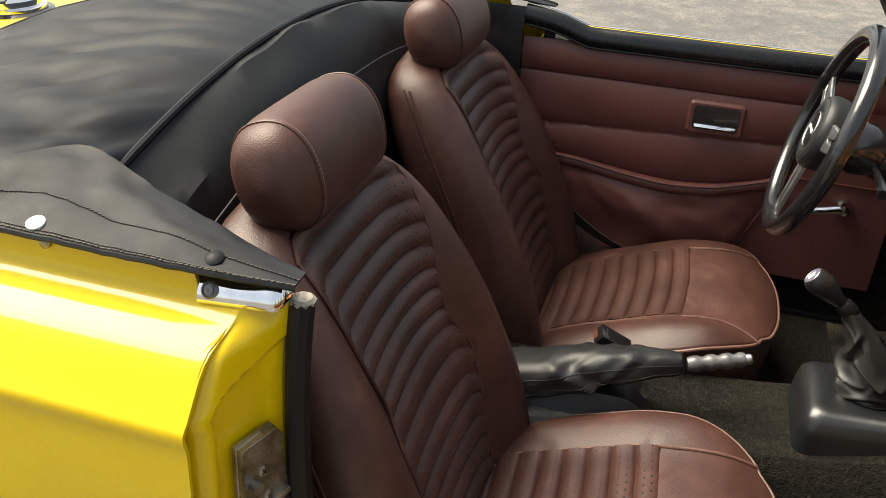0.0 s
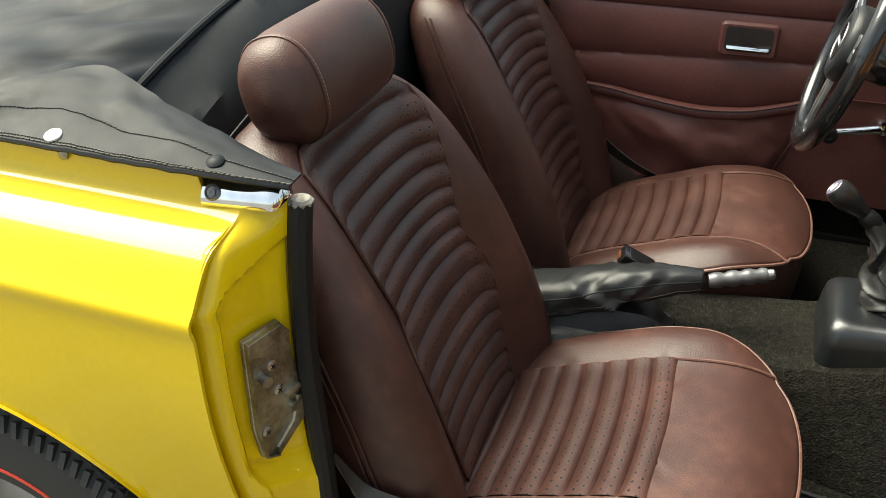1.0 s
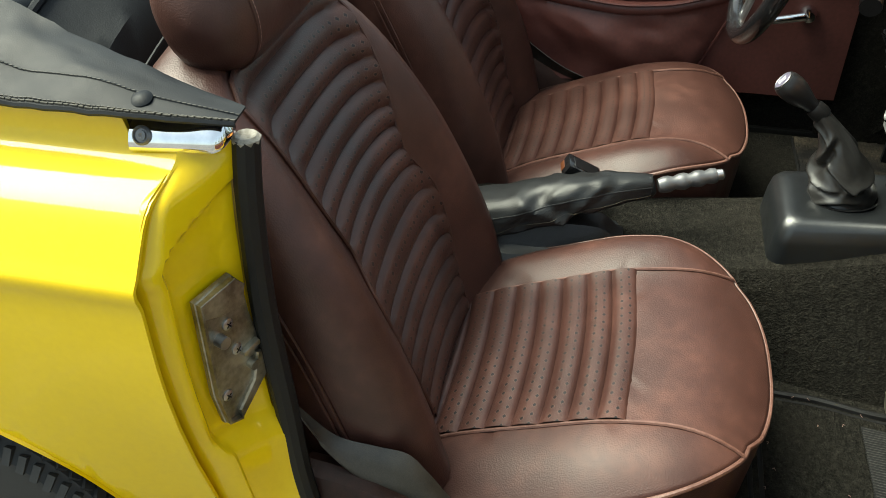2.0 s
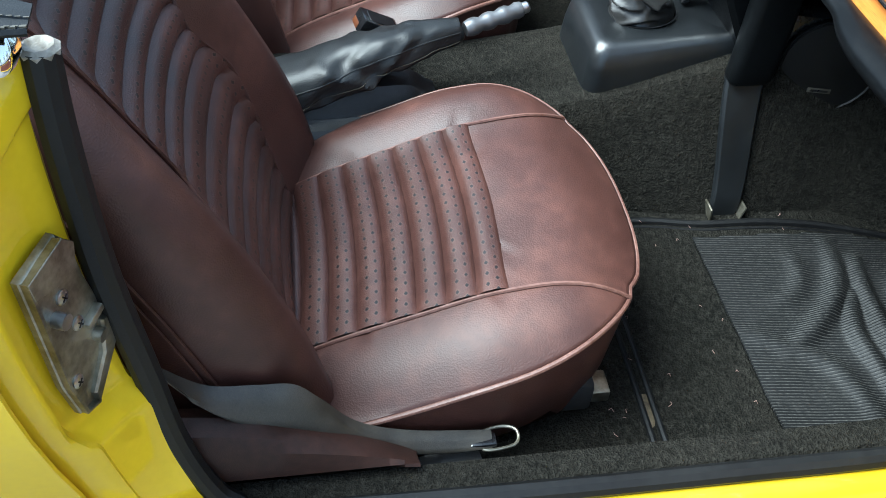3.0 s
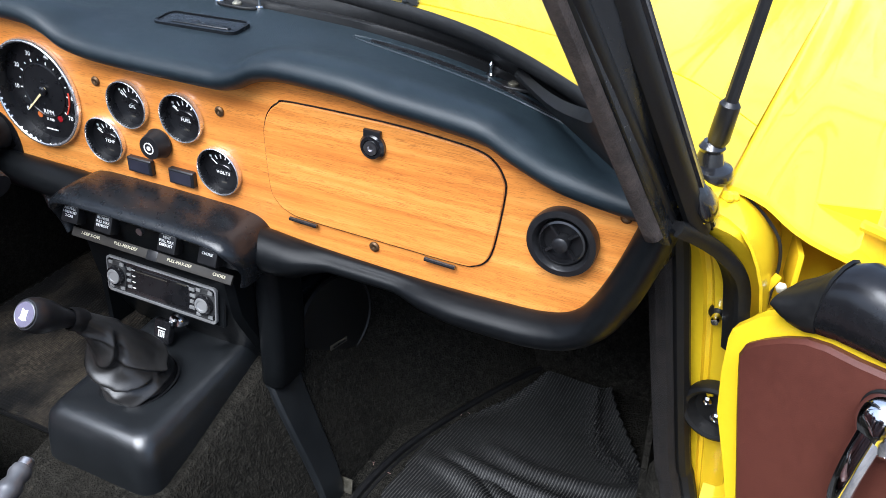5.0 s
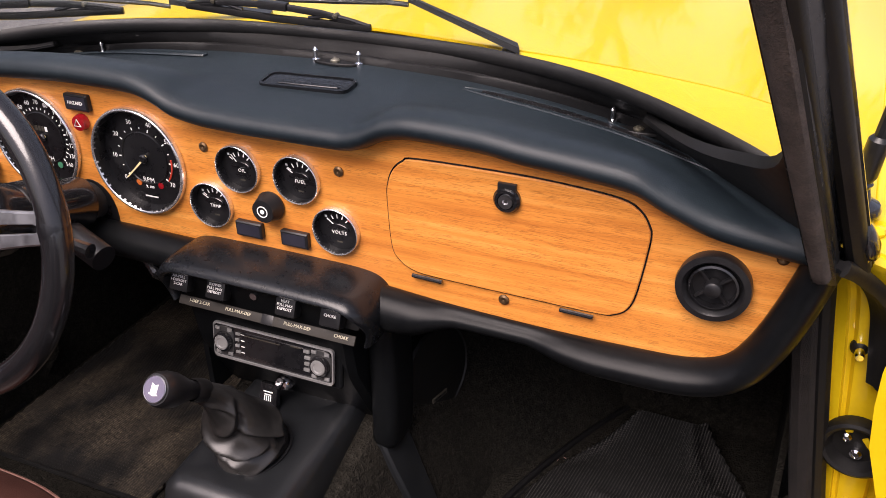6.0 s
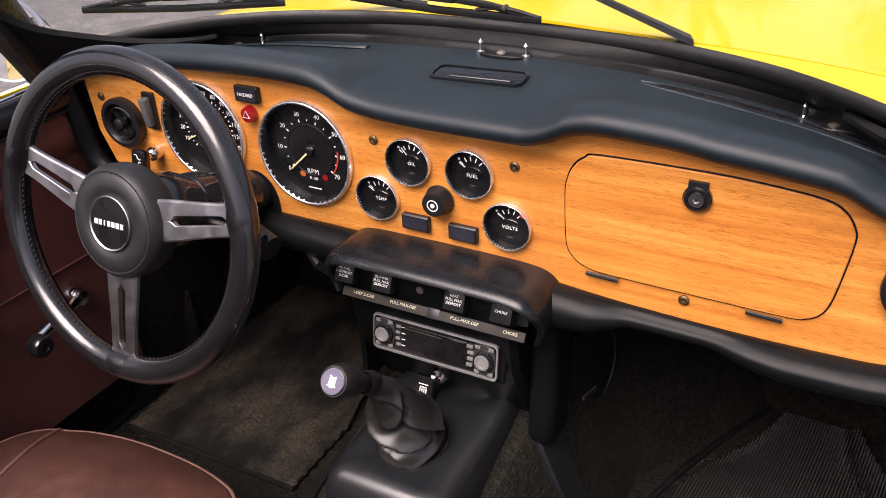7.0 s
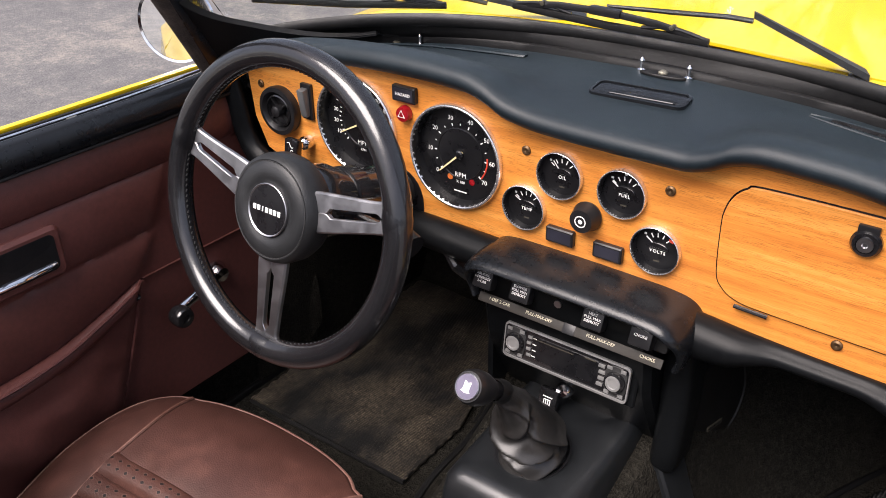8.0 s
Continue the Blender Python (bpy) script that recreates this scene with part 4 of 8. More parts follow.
for side in (1, -1):
    rows = []
    for y in frange(-0.80, -1.02, 10):
        rows.append([(side * x, y, z) for x, z in ((0.60, FLOOR), (0.595, 0.35), (0.585, 0.5), (0.575, 0.65), (0.572, 0.78), (0.588, 0.838))])
    tub_part("quarter_trim", sheet(rows, 0.006), VINYL, "black vinyl quarter panel")
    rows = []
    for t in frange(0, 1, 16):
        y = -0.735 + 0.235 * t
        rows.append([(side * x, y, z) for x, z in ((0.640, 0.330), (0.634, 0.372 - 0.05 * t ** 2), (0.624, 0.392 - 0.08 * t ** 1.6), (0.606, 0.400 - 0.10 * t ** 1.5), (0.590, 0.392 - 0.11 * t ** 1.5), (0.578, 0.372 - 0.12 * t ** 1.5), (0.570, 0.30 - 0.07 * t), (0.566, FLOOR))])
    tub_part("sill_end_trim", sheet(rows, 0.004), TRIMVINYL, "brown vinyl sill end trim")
tub_part("hood_frame_bar", tube([(-0.47, -1.0, 0.60), (-0.36, -0.93, 0.60)], 0.018, 8, flat=0.6), SATIN, "grey hood frame bar")

# floor panel joint and seat rail on the passenger side
for jy, jw, jm, jl in ((-0.186, 0.0045, RUBBER, ""), (-0.201, 0.0045, RUBBER, "")):
    tub_part("floor_joint", tube([(0.20, jy, FLOOR + 0.008), (0.40, jy - 0.002, FLOOR + 0.008), (0.619, jy - 0.006, FLOOR + 0.010)], jw, 8), jm, jl)
tub_part("joint_strip", box((0.42, 0.011, 0.004), Matrix.Translation((0.41, -0.1955, FLOOR + 0.0075)) @ Matrix.Rotation(radians(-0.6), 4, "Z"), 0.001), JOINTMETAL, "tarnished brown metal joint strip")
tub_part("sill_clip", box((0.006, 0.05, 0.012), Matrix.Translation((0.6205, -0.335, 0.268)), 0.002), STEEL)
tub_part("sill_clip", box((0.014, 0.010, 0.004), Matrix.Translation((0.616, -0.345, 0.262)), 0.001), STEEL)


# ---- seats ----
def cushion_h(y):
    return lerp_table([(-0.70, 0.285), (-0.62, 0.320), (-0.50, 0.363), (-0.393, 0.400), (-0.30, 0.413), (-0.21, 0.403)], y)


def make_seat(dx, dy, back_dy, recline, inner, label):
    XC, YC, A, B = 0.338 + dx, -0.447 + dy, 0.243, 0.236
    seat = thing("bucket_seat", (XC, YC, FLOOR), label, "seat", "car seats")

    def top(x, y):
        u = (x - XC) / A
        r = min(1.0, (abs(u) ** 3 + abs((y - YC) / B) ** 3) ** (1 / 3))
        return cushion_h(y - dy) + 0.010 * (1 - u * u) - 0.024 * r ** 5 + 0.008 * math.exp(-((abs(u) - 0.76) / 0.2) ** 2) + 0.021 * smooth(0.50, 0.86, inner * u) * smooth(-0.24, -0.36, y - dy)

    def outline(th, k=1.0):
        c, s = math.cos(th), math.sin(th)
        n = 2.45 if s > 0 else 5.5
        rr = (abs(c) ** n + abs(s) ** n) ** (-1 / n)
        if s > 0.3:
            k *= 1 - 0.020 * math.exp(-((abs(A * rr * c) - 0.146) / 0.011) ** 2)
        return XC + A * rr * c * k, YC + B * rr * s * k

    def under(x, y):
        """The foam lies lower beneath the pleated panel."""
        return 0.010 if abs(x - XC) < 0.128 and -0.645 + dy < y < -0.398 + dy else 0.0

    N = 112
    ths = [2 * math.pi * i / N for i in range(N)]
    rows = []
    for k in (0.02, 0.15, 0.3, 0.42, 0.54, 0.64, 0.73, 0.81, 0.87, 0.92, 0.96, 0.985, 1.0):
        rows.append([(*outline(t, k), top(*outline(t, k)) - under(*outline(t, k))) for t in ths])
    edge = rows[-1]
    for k, dz in ((1.006, -0.010), (1.004, -0.03), (0.995, -0.06), (0.975, -0.10), (0.95, -0.135)):
        rows.append([(*outline(t, k), max(e[2] + dz - (0.02 if math.sin(t) > 0.5 else 0) * (k < 0.98), FLOOR + 0.035)) for t, e in zip(ths, edge)])
    part("cushion", grid(rows, close_v=True, cap=True), LEATHER, seat, "smooth brown leather cushion", 60)
    part("cushion_piping", tube([(x, y, z - 0.004) for x, y, z in [(*outline(t, 1.008), top(*outline(t, 1.0))) for t in ths]], 0.0034, 8, closed=True), PIPING, seat, "pale worn piping")
    # pleated panel of the cushion: ribs from side to side
    X0, X1, Y0, Y1, RIBS = XC - 0.138, XC + 0.138, -0.655 + dy, -0.386 + dy, 8
    rows, uvs = [], []
    for i in range(RIBS * 10 + 1):
        f = i / 10
        y = Y0 + (Y1 - Y0) * f / RIBS
        line, uv = [], []
        for j in range(25):
            u = -1 + j / 12
            x = XC + 0.004 + 0.141 * u * (1 + 0.03 * (f / RIBS - 0.5))
            yy = y + 0.008 * (1 - u * u)
            fr = f - math.floor(f)
            rib = math.sin(math.pi * fr ** 0.85) ** 0.5 if 0 < fr < 1 else 0.0
            line.append((x, yy, top(x, yy) - 0.0035 * (1 - abs(u) ** 6) + 0.0022 * abs(u) ** 6 + 0.0095 * rib * (1 - 0.6 * abs(u) ** 8)))
            uv.append((u * 0.141 / 0.0155, f))
        rows.append(line)
        uvs.append(uv)
    part("pleated_panel", grid(rows, uvs=uvs), PERF, seat, "pleated perforated brown leather panel", 60)
    for sgn in (-1, 1):
        pts = []
        for y in frange(Y0, -0.250 + dy, 28):
            x = XC + 0.004 + sgn * (0.141 + 0.004 * (y - Y0) / 0.3 + 0.012 * max(0.0, (y - dy + 0.36) / 0.1) ** 2)
            pts.append((x, y, top(x, y) + 0.0012))
        part("seam", tube(pts, 0.0024, 6), PIPING, seat)
    # frame, slide rails, hinge side
    bm = box((0.40, 0.36, 0.05), Matrix.Translation((XC, YC - 0.01, FLOOR + 0.05)), 0.008)
    part("seat_pan", bm, DARK, seat)
    for sgn in (-1, 1):
        part("slide_rail", box((0.03, 0.40, 0.022), Matrix.Translation((XC + sgn * 0.158, YC - 0.01, FLOOR + 0.013)), 0.004), STEEL, seat, "dull steel slide rail")
    part("slide_stop", box((0.036, 0.026, 0.022), Matrix.Translation((XC + 0.160, YC + 0.19, FLOOR + 0.016)), 0.004), STEEL, seat, "rusty rail end")

    # backrest, leaning round the hip line
    HIP = Vector((0, -0.645, 0.32))
    lean = Matrix.Translation((0, back_dy, 0)) @ Matrix.Translation(HIP) @ Matrix.Rotation(radians(recline), 4, "X") @ Matrix.Translation(-HIP)

    def bp(x, y, z):
        p = lean @ Vector((0, y, z))
        return (XC + x, p.y, p.z)

    def front_y(z):
        return lerp_table([(0.30, -0.628), (0.42, -0.655), (0.58, -0.703), (0.70, -0.752), (0.785, -0.790), (0.83, -0.818)], z)

    def half_w(z):
        return lerp_table([(0.28, 0.236), (0.38, 0.240), (0.50, 0.234), (0.62, 0.228), (0.71, 0.216), (0.76, 0.202), (0.79, 0.186), (0.812, 0.158), (0.826, 0.118), (0.834, 0.06)], z)

    def thick(z):
        return lerp_table([(0.28, 0.13), (0.45, 0.125), (0.65, 0.10), (0.78, 0.075), (0.834, 0.03)], z)

    def insert_w(z):
        """Half the width of the pleated panel: waisted at the small of the back."""
        return lerp_table([(0.30, 0.108), (0.39, 0.118), (0.45, 0.131), (0.52, 0.137), (0.565, 0.125), (0.585, 0.117), (0.61, 0.121), (0.64, 0.130), (0.69, 0.143), (0.74, 0.150), (0.785, 0.152), (0.80, 0.140), (0.812, 0.112), (0.822, 0.07), (0.828, 0.02)], z)

    def wing(z):
        return lerp_table([(0.28, 0.040), (0.45, 0.050), (0.58, 0.045), (0.70, 0.034), (0.76, 0.022), (0.80, 0.008), (0.834, 0.0)], z)

    def front_d(u, z):
        """How far the front face stands out: wings that rise to the sides and roll over at the edge."""
        a = abs(u)
        k = min(1.0, max(0.0, (a - 0.46) / 0.40))
        return wing(z) * k * k * (3 - 2 * k) - 0.042 * max(0.0, (a - 0.84) / 0.16) ** 2.0

    rows = []
    for z in frange(0.262, 0.834, 46):
        w, th, fy = half_w(z), thick(z), front_y(z)
        line = []
        for j in range(33):
            u = -1 + j / 16
            sunk = 0.010 if abs(u * w) < insert_w(z) - 0.016 and 0.345 < z < 0.815 else 0.0
            line.append(bp(u * w, fy + front_d(u, z) - sunk, z))
        for j in range(1, 16):
            a = math.pi * j / 16
            cx = math.cos(a)
            sx = (abs(cx) ** 0.5) * (1 if cx > 0 else -1)
            line.append(bp(w * 1.0 * sx * 0.995, fy - 0.040 - th * (math.sin(a) ** 0.55), z - 0.01 * math.sin(a)))
        rows.append(line)
    back = part("backrest", grid(rows, close_v=True, cap=True), LEATHER, seat, "brown leather backrest with side bolsters", 60)
    # pleats of the backrest
    PLEATS = (0.322, 0.352, 0.385, 0.418, 0.451, 0.484, 0.526, 0.567, 0.595, 0.624, 0.650, 0.681, 0.712, 0.744, 0.782, 0.827)
    rows, uvs, BR = [], [], len(PLEATS) - 1
    for i in range(BR * 8 + 1):
        f = i / 8
        n = min(BR - 1, int(f))
        z0 = PLEATS[n] + (PLEATS[n + 1] - PLEATS[n]) * (f - n)
        line, uv = [], []
        for j in range(27):
            u = -1 + j / 13
            w = insert_w(z0)
            z = min(0.829, z0 + 0.014 * (1 - u * u) * (1 - (f / BR) ** 6) - 0.006 * (1 - f / BR))
            rib = math.sin(math.pi * (f - n) ** 1.15) ** 0.5 if 0 < f - n < 1 else 0.0
            y = front_y(z) + front_d(u * w / half_w(z), z) - 0.003 * (1 - abs(u) ** 6) + 0.0018 * abs(u) ** 6 + 0.0095 * rib * (1 - 0.6 * abs(u) ** 8)
            line.append(bp(u * w, y, z))
            uv.append((u * w / 0.0155, f))
        rows.append(line)
        uvs.append(uv)
    part("pleated_back_panel", grid(rows, uvs=uvs), PERF, back, "pleated perforated brown leather panel", 60)
    pts = []
    for z in frange(0.33, 0.806, 30):
        w = insert_w(z)
        pts.append(bp(w, front_y(z) + front_d(w / half_w(z), z) + 0.003, z))
    top_pts = [bp(insert_w(0.826) * q, front_y(0.828) + 0.003, 0.829) for q in (0.9, 0.75, 0.4, 0, -0.4, -0.75, -0.9)]
    left = []
    for z in reversed(frange(0.33, 0.806, 30)):
        w = insert_w(z)
        left.append(bp(-w, front_y(z) + front_d(-w / half_w(z), z) + 0.003, z))
    part("panel_seam", tube(pts + top_pts + left, 0.0026, 6), LEATHER, back)
    for sgn in (-1, 1):
        pts = [bp(sgn * (half_w(z) + 0.001), front_y(z) - 0.044, z) for z in frange(0.30, 0.79, 26)]
        part("side_seam", tube(pts, 0.0022, 6), LEATHER, back)
        part("side_seam", tube([(p[0], p[1] - 0.010, p[2]) for p in pts], 0.0018, 6), LEATHER, back)
        v = [bp(sgn * 0.130, front_y(0.772) + 0.009, 0.770), bp(sgn * 0.150, front_y(0.775) + 0.006, 0.774), bp(sgn * 0.168, front_y(0.77) - 0.01, 0.775), bp(sgn * 0.175, front_y(0.77) - 0.05, 0.775)]
        part("shoulder_seam", tube(smooth_path(v, 4), 0.0020, 6), LEATHER, back)

    # headrest
    HC = lean @ Vector((0, -0.818, 0.868))
    tilt = radians(12 + recline)
    rows = []
    for t in frange(-1, 1, 41):
        x = t * 0.136
        k = (1 - abs(t) ** 5.5) ** 0.42 if abs(t) < 1 else 0.001
        k = max(k, 0.02)
        line = []
        for q in range(40):
            a = 2 * math.pi * q / 40
            c, s = math.cos(a), math.sin(a)
            rr = (abs(c) ** 2.35 + abs(s) ** 2.35) ** (-1 / 2.35)
            oy, oz = 0.055 * rr * c * k, 0.069 * rr * s * k
            line.append((XC + 0.008 + x, HC.y + oy * math.cos(tilt) - oz * math.sin(tilt), HC.z + oy * math.sin(tilt) + oz * math.cos(tilt)))
        rows.append(line)
    hr = part("headrest", grid(rows, close_v=True, cap=True), LEATHER, seat, "rounded brown leather headrest", 70)
    for i in (6, 34):
        ring = rows[i]
        c0 = Vector((ring[0][0], HC.y, HC.z))
        bm = bmesh.new()
        part("headrest_seam", tube([c0 + (Vector(p) - c0) * 1.004 for p in ring], 0.0018, 6, closed=True), LEATHER, hr)
        for q in range(0, 40):
            for e in (0.25, 0.75):
                p = Vector(ring[q]).lerp(Vector(ring[(q + 1) % 40]), e)
                p = c0 + (p - c0) * 1.008
                p.x += 0.005 if i < 20 else -0.005
                d = (Vector(ring[(q + 1) % 40]) - Vector(ring[q])).normalized()
                add_box(bm, (0.0011, 0.0035, 0.0011), Matrix.Translation(p) @ Vector((0, 1, 0)).rotation_difference(d).to_matrix().to_4x4())
        part("headrest_stitching", bm, STITCH, hr, "pale stitching")
    part("neck", box((0.17, 0.05, 0.05), Matrix.Translation((XC, HC.y - 0.012, HC.z - 0.075)), 0.02, 3), LEATHER, seat)
    return seat


make_seat(0, 0, 0.008, 4.5, -1, "brown leather bucket seat with pleated perforated panels and headrest")
make_seat(-0.661, 0.005, -0.027, 4.5, 1, "brown leather bucket seat behind the steering wheel, leaning back")

# ---- seat belt beside the passenger seat ----
belt = thing("seat_belt", (0.58, -0.6, 0.25), "grey webbing seat belt lying slack beside the seat", "seat belt")


def strap(pts, w, tilt0, tilt1, thick=0.0015):
    P = smooth_path(pts, 8)
    n = len(P)
    rows = []
    for i, p in enumerate(P):
        t = (P[min(i + 1, n - 1)] - P[max(i - 1, 0)]).normalized()
        side = t.cross(Vector((0, 0, 1))).normalized()
        up = side.cross(t)
        a = radians(tilt0 + (tilt1 - tilt0) * i / (n - 1))
        d = side * math.cos(a) + up * math.sin(a)
        rows.append([p + d * (w * k) + up * 0.002 * math.cos(k * 5) for k in (-0.5, -0.3, -0.1, 0.1, 0.3, 0.5)])
    return sheet(rows, thick)


def ribbon(upper, lower, bulge=0.004):
    """Webbing between two smooth edges."""
    U, L = smooth_path(upper, 8), smooth_path(lower, 8)
    n = min(len(U), len(L))
    rows = []
    for i in range(n):
        a, b = U[int(i * (len(U) - 1) / (n - 1))], L[int(i * (len(L) - 1) / (n - 1))]
        rows.append([a.lerp(b, k) + Vector((bulge * math.sin(math.pi * k) + 0.0012 * math.sin(9 * k), 0, 0)) for k in frange(0, 1, 9)])
    return sheet(rows, 0.0016)


part("webbing", ribbon([(0.588, -0.746, 0.462), (0.588, -0.706, 0.424), (0.586, -0.658, 0.415), (0.586, -0.622, 0.411), (0.588, -0.599, 0.387), (0.590, -0.562, 0.340), (0.590, -0.503, 0.312), (0.590, -0.415, 0.298)],
                       [(0.602, -0.736, 0.462), (0.606, -0.704, 0.412), (0.608, -0.659, 0.371), (0.608, -0.629, 0.358), (0.608, -0.586, 0.335), (0.608, -0.535, 0.304), (0.608, -0.47, 0.292), (0.606, -0.416, 0.290)], 0.006), WEBBING, belt)
part("webbing", ribbon([(0.555, -0.64, 0.262), (0.585, -0.575, 0.256), (0.592, -0.50, 0.256), (0.580, -0.43, 0.270)], [(0.590, -0.66, 0.256), (0.618, -0.58, 0.250), (0.622, -0.49, 0.248), (0.612, -0.42, 0.252)], 0.002), WEBBING, belt)
part("tongue", tube(smooth_path([(0.590, -0.425, 0.294), (0.583, -0.400, 0.292), (0.590, -0.385, 0.292), (0.606, -0.390, 0.290), (0.609, -0.425, 0.290)], 5, True), 0.0020, 8, closed=True), STEEL, belt, "thin steel buckle tongue")
part("tongue_block", box((0.016, 0.030, 0.012), Matrix.Translation((0.600, -0.425, 0.291)), 0.003), GLOSSBLACK, belt)

# driver's belt behind the far seat
belt2 = thing("seat_belt", (-0.57, -0.6, 0.3), "grey webbing seat belt beside the far seat", "seat belt")
part("webbing", strap([(-0.556, -0.70, 0.44), (-0.553, -0.64, 0.395), (-0.550, -0.57, 0.355), (-0.545, -0.48, 0.325)], 0.036, 70, 40), WEBBING, belt2)

# ---- handbrake, gaiter and belt buckle on the tunnel ----
hb = thing("handbrake", (0.02, -0.42, 0.345), "grey ribbed handbrake lever in a black leather gaiter", "handbrake")
ax = [(0.056, -0.67, 0.372), (0.052, -0.58, 0.398), (0.046, -0.50, 0.425), (0.038, -0.43, 0.442), (0.030, -0.375, 0.450)]
P = smooth_path(ax, 14)
SEC = smooth_path([(1.00, -0.75, 0), (1.06, -0.10, 0), (0.93, 0.55, 0), (0.60, 0.95, 0), (0.0, 1.06, 0), (-0.60, 0.95, 0), (-0.93, 0.55, 0), (-1.06, -0.10, 0), (-1.0, -0.75, 0), (0.0, -0.85, 0)], 4, True)
rows = []
for i, p in enumerate(P):
    t = i / (len(P) - 1)
    w, h = lerp_table([(0, 0.052), (0.3, 0.045), (0.6, 0.034), (0.85, 0.022), (1, 0.0165)], t), lerp_table([(0, 0.030), (0.3, 0.031), (0.55, 0.029), (0.8, 0.021), (1, 0.0155)], t)
    slack = math.sin(math.pi * min(1.0, t * 1.05)) ** 0.7
    line = []
    for q in SEC:
        # stiff leather: flat facets broken by a few sharp creases
        c = 0.0
        for t0, lean, side, size in ((0.22, 0.10, 1, 0.10), (0.40, -0.14, 1, 0.16), (0.58, 0.12, 1, 0.12), (0.74, -0.08, 1, 0.10), (0.33, 0.12, -1, 0.12), (0.63, -0.10, -1, 0.12)):
            dd = (t - t0 - lean * q.y) / 0.045
            c += size * (math.exp(-1.4 * abs(dd)) - 0.8 * math.exp(-(dd - 1.6) ** 2)) * max(0.0, 0.3 + 0.7 * side * q.x)
        g = 1 + slack * (c + wrinkle((q.x, q.y, t * 5), 1.3, 0.10))
        line.append(p + Vector((q.x * w * g, 0, q.y * h * g)))
    rows.append(line)
part("gaiter", grid(rows, close_v=True, cap=True), SOFTBLACK, hb, "creased black leather gaiter", 38)
nsec = len(SEC)
for j in (7, 27):
    part("gaiter_seam", tube([r[j % nsec] for r in rows], 0.0011, 6), SOFTBLACK, hb)
bm = bmesh.new()
for i in range(6, len(rows) - 1):
    for e in (0.2, 0.7):
        a, b = rows[i][3], rows[i + 1][3]
        p = a.lerp(b, e) + Vector((0.0012, 0, -0.002))
        add_box(bm, (0.0009, 0.0026, 0.0009), Matrix.Translation(p) @ Vector((0, 1, 0)).rotation_difference((b - a).normalized()).to_matrix().to_4x4())
part("gaiter_stitching", bm, GREYSTRIP, hb, "pale stitching")
part("gaiter_cuff", tube([P[-3], P[-2], P[-1], P[-1] + Vector((-0.001, 0.004, 0.001))], [0.0175, 0.018, 0.017, 0.013], 16), SOFTBLACK, hb)
# flat leather skirt lying on the carpet, with a stitched ridge
rows = []
for t in frange(0, 1, 26):
    y = -0.70 + 0.275 * t
    lip = 1 - smooth(0.86, 1.0, t)
    line = []
    for k in frange(-1, 1, 21):
        a = abs(k)
        z = 0.349 + (0.036 * (1 - smooth(0.28, 0.62, a)) + 0.006 * math.exp(-((a - 0.72) / 0.05) ** 2)) * (0.35 + 0.65 * lip) - 0.010 * smooth(0.9, 1.0, a)
        line.append((0.047 + k * (0.090 - 0.030 * t), y + 0.016 * (1 - a * a) * t, z + wrinkle((k * 3, t * 4, 2), 1.4, 0.003)))
    rows.append(line)
part("gaiter_base", sheet(rows, 0.003), SOFTBLACK, hb, "flat black leather skirt with a stitched ridge", 40)
d = Vector((0.005, -0.280, 0.466)) - Vector((0.028, -0.365, 0.450))
g0 = Vector((0.028, -0.365, 0.450))
rads = [0.0105, 0.0128, 0.0130, 0.0100, 0.0129, 0.0132, 0.0100, 0.0129, 0.0132, 0.0100, 0.0126, 0.0108]
part("grip", tube([g0 + d * k / 11 for k in range(12)], rads, 14), GRIP, hb, "worn grey ribbed grip", 60)
part("button", tube([g0 + d * 0.98, g0 + d * 1.10, g0 + d * 1.13], [0.0085, 0.0085, 0.006], 12), SATIN, hb, "silver release button")
bk = thing("belt_buckle", (-0.03, -0.49, 0.36), "black seat belt buckle with a dull orange button", "buckle")
BM = Matrix.Translation((-0.028, -0.487, 0.425)) @ Matrix.Rotation(radians(-30), 4, "X") @ Matrix.Rotation(radians(12), 4, "Z")
part("shell", box((0.036, 0.062, 0.026), BM, 0.004), GLOSSBLACK, bk)
part("button", box((0.020, 0.004, 0.010), BM @ Matrix.Translation((-0.004, -0.0300, -0.006)), 0.001), ORANGEPLASTIC, bk, "dull orange release button")
part("recess", slab(rounded_rect(0.026, 0.046, 0.004), 0.0010, BM @ Matrix.Translation((0, 0.002, 0.0130)), 0.0004), PLASTIC, bk)
part("stalk", tube([(-0.03, -0.51, 0.41), (-0.03, -0.53, 0.37), (-0.03, -0.53, 0.34)], 0.009, 8), PLASTIC, bk)

# ---- centre console and gear lever ----
con = thing("centre_console", (0, -0.1, 0.36), "black vinyl covered centre console round the gear lever", "console")
rows = []
for z, ins in ((0.330, -0.004), (0.36, -0.002), (0.41, 0.002), (0.432, 0.006), (0.442, 0.013), (0.4465, 0.020), (0.4475, 0.03), (0.4475, 0.05), (0.4475, 0.07), (0.4475, 0.08), (0.4475, 0.086)):
    out = []
    for x, y in rounded_rect(0.176 - 2 * ins, 0.26 - 2 * ins, max(0.0008, 0.022 - max(0.0, ins) * 0.25), 4):
        xx = x + 0.003
        yy = y - 0.062
        zz = z + 0.05 * max(0.0, (yy - 0.008) / 0.06) ** 1.6
        if z < 0.34:
            zz = z + 0.09 * max(0.0, min(1.0, (yy + 0.14) / 0.16)) - 0.01
        out.append((xx, yy, zz))
    rows.append(out)
part("tray", grid(rows, close_v=True, cap=True), CONSOLE, con, "moulded black gear lever surround", 60)
rows = []
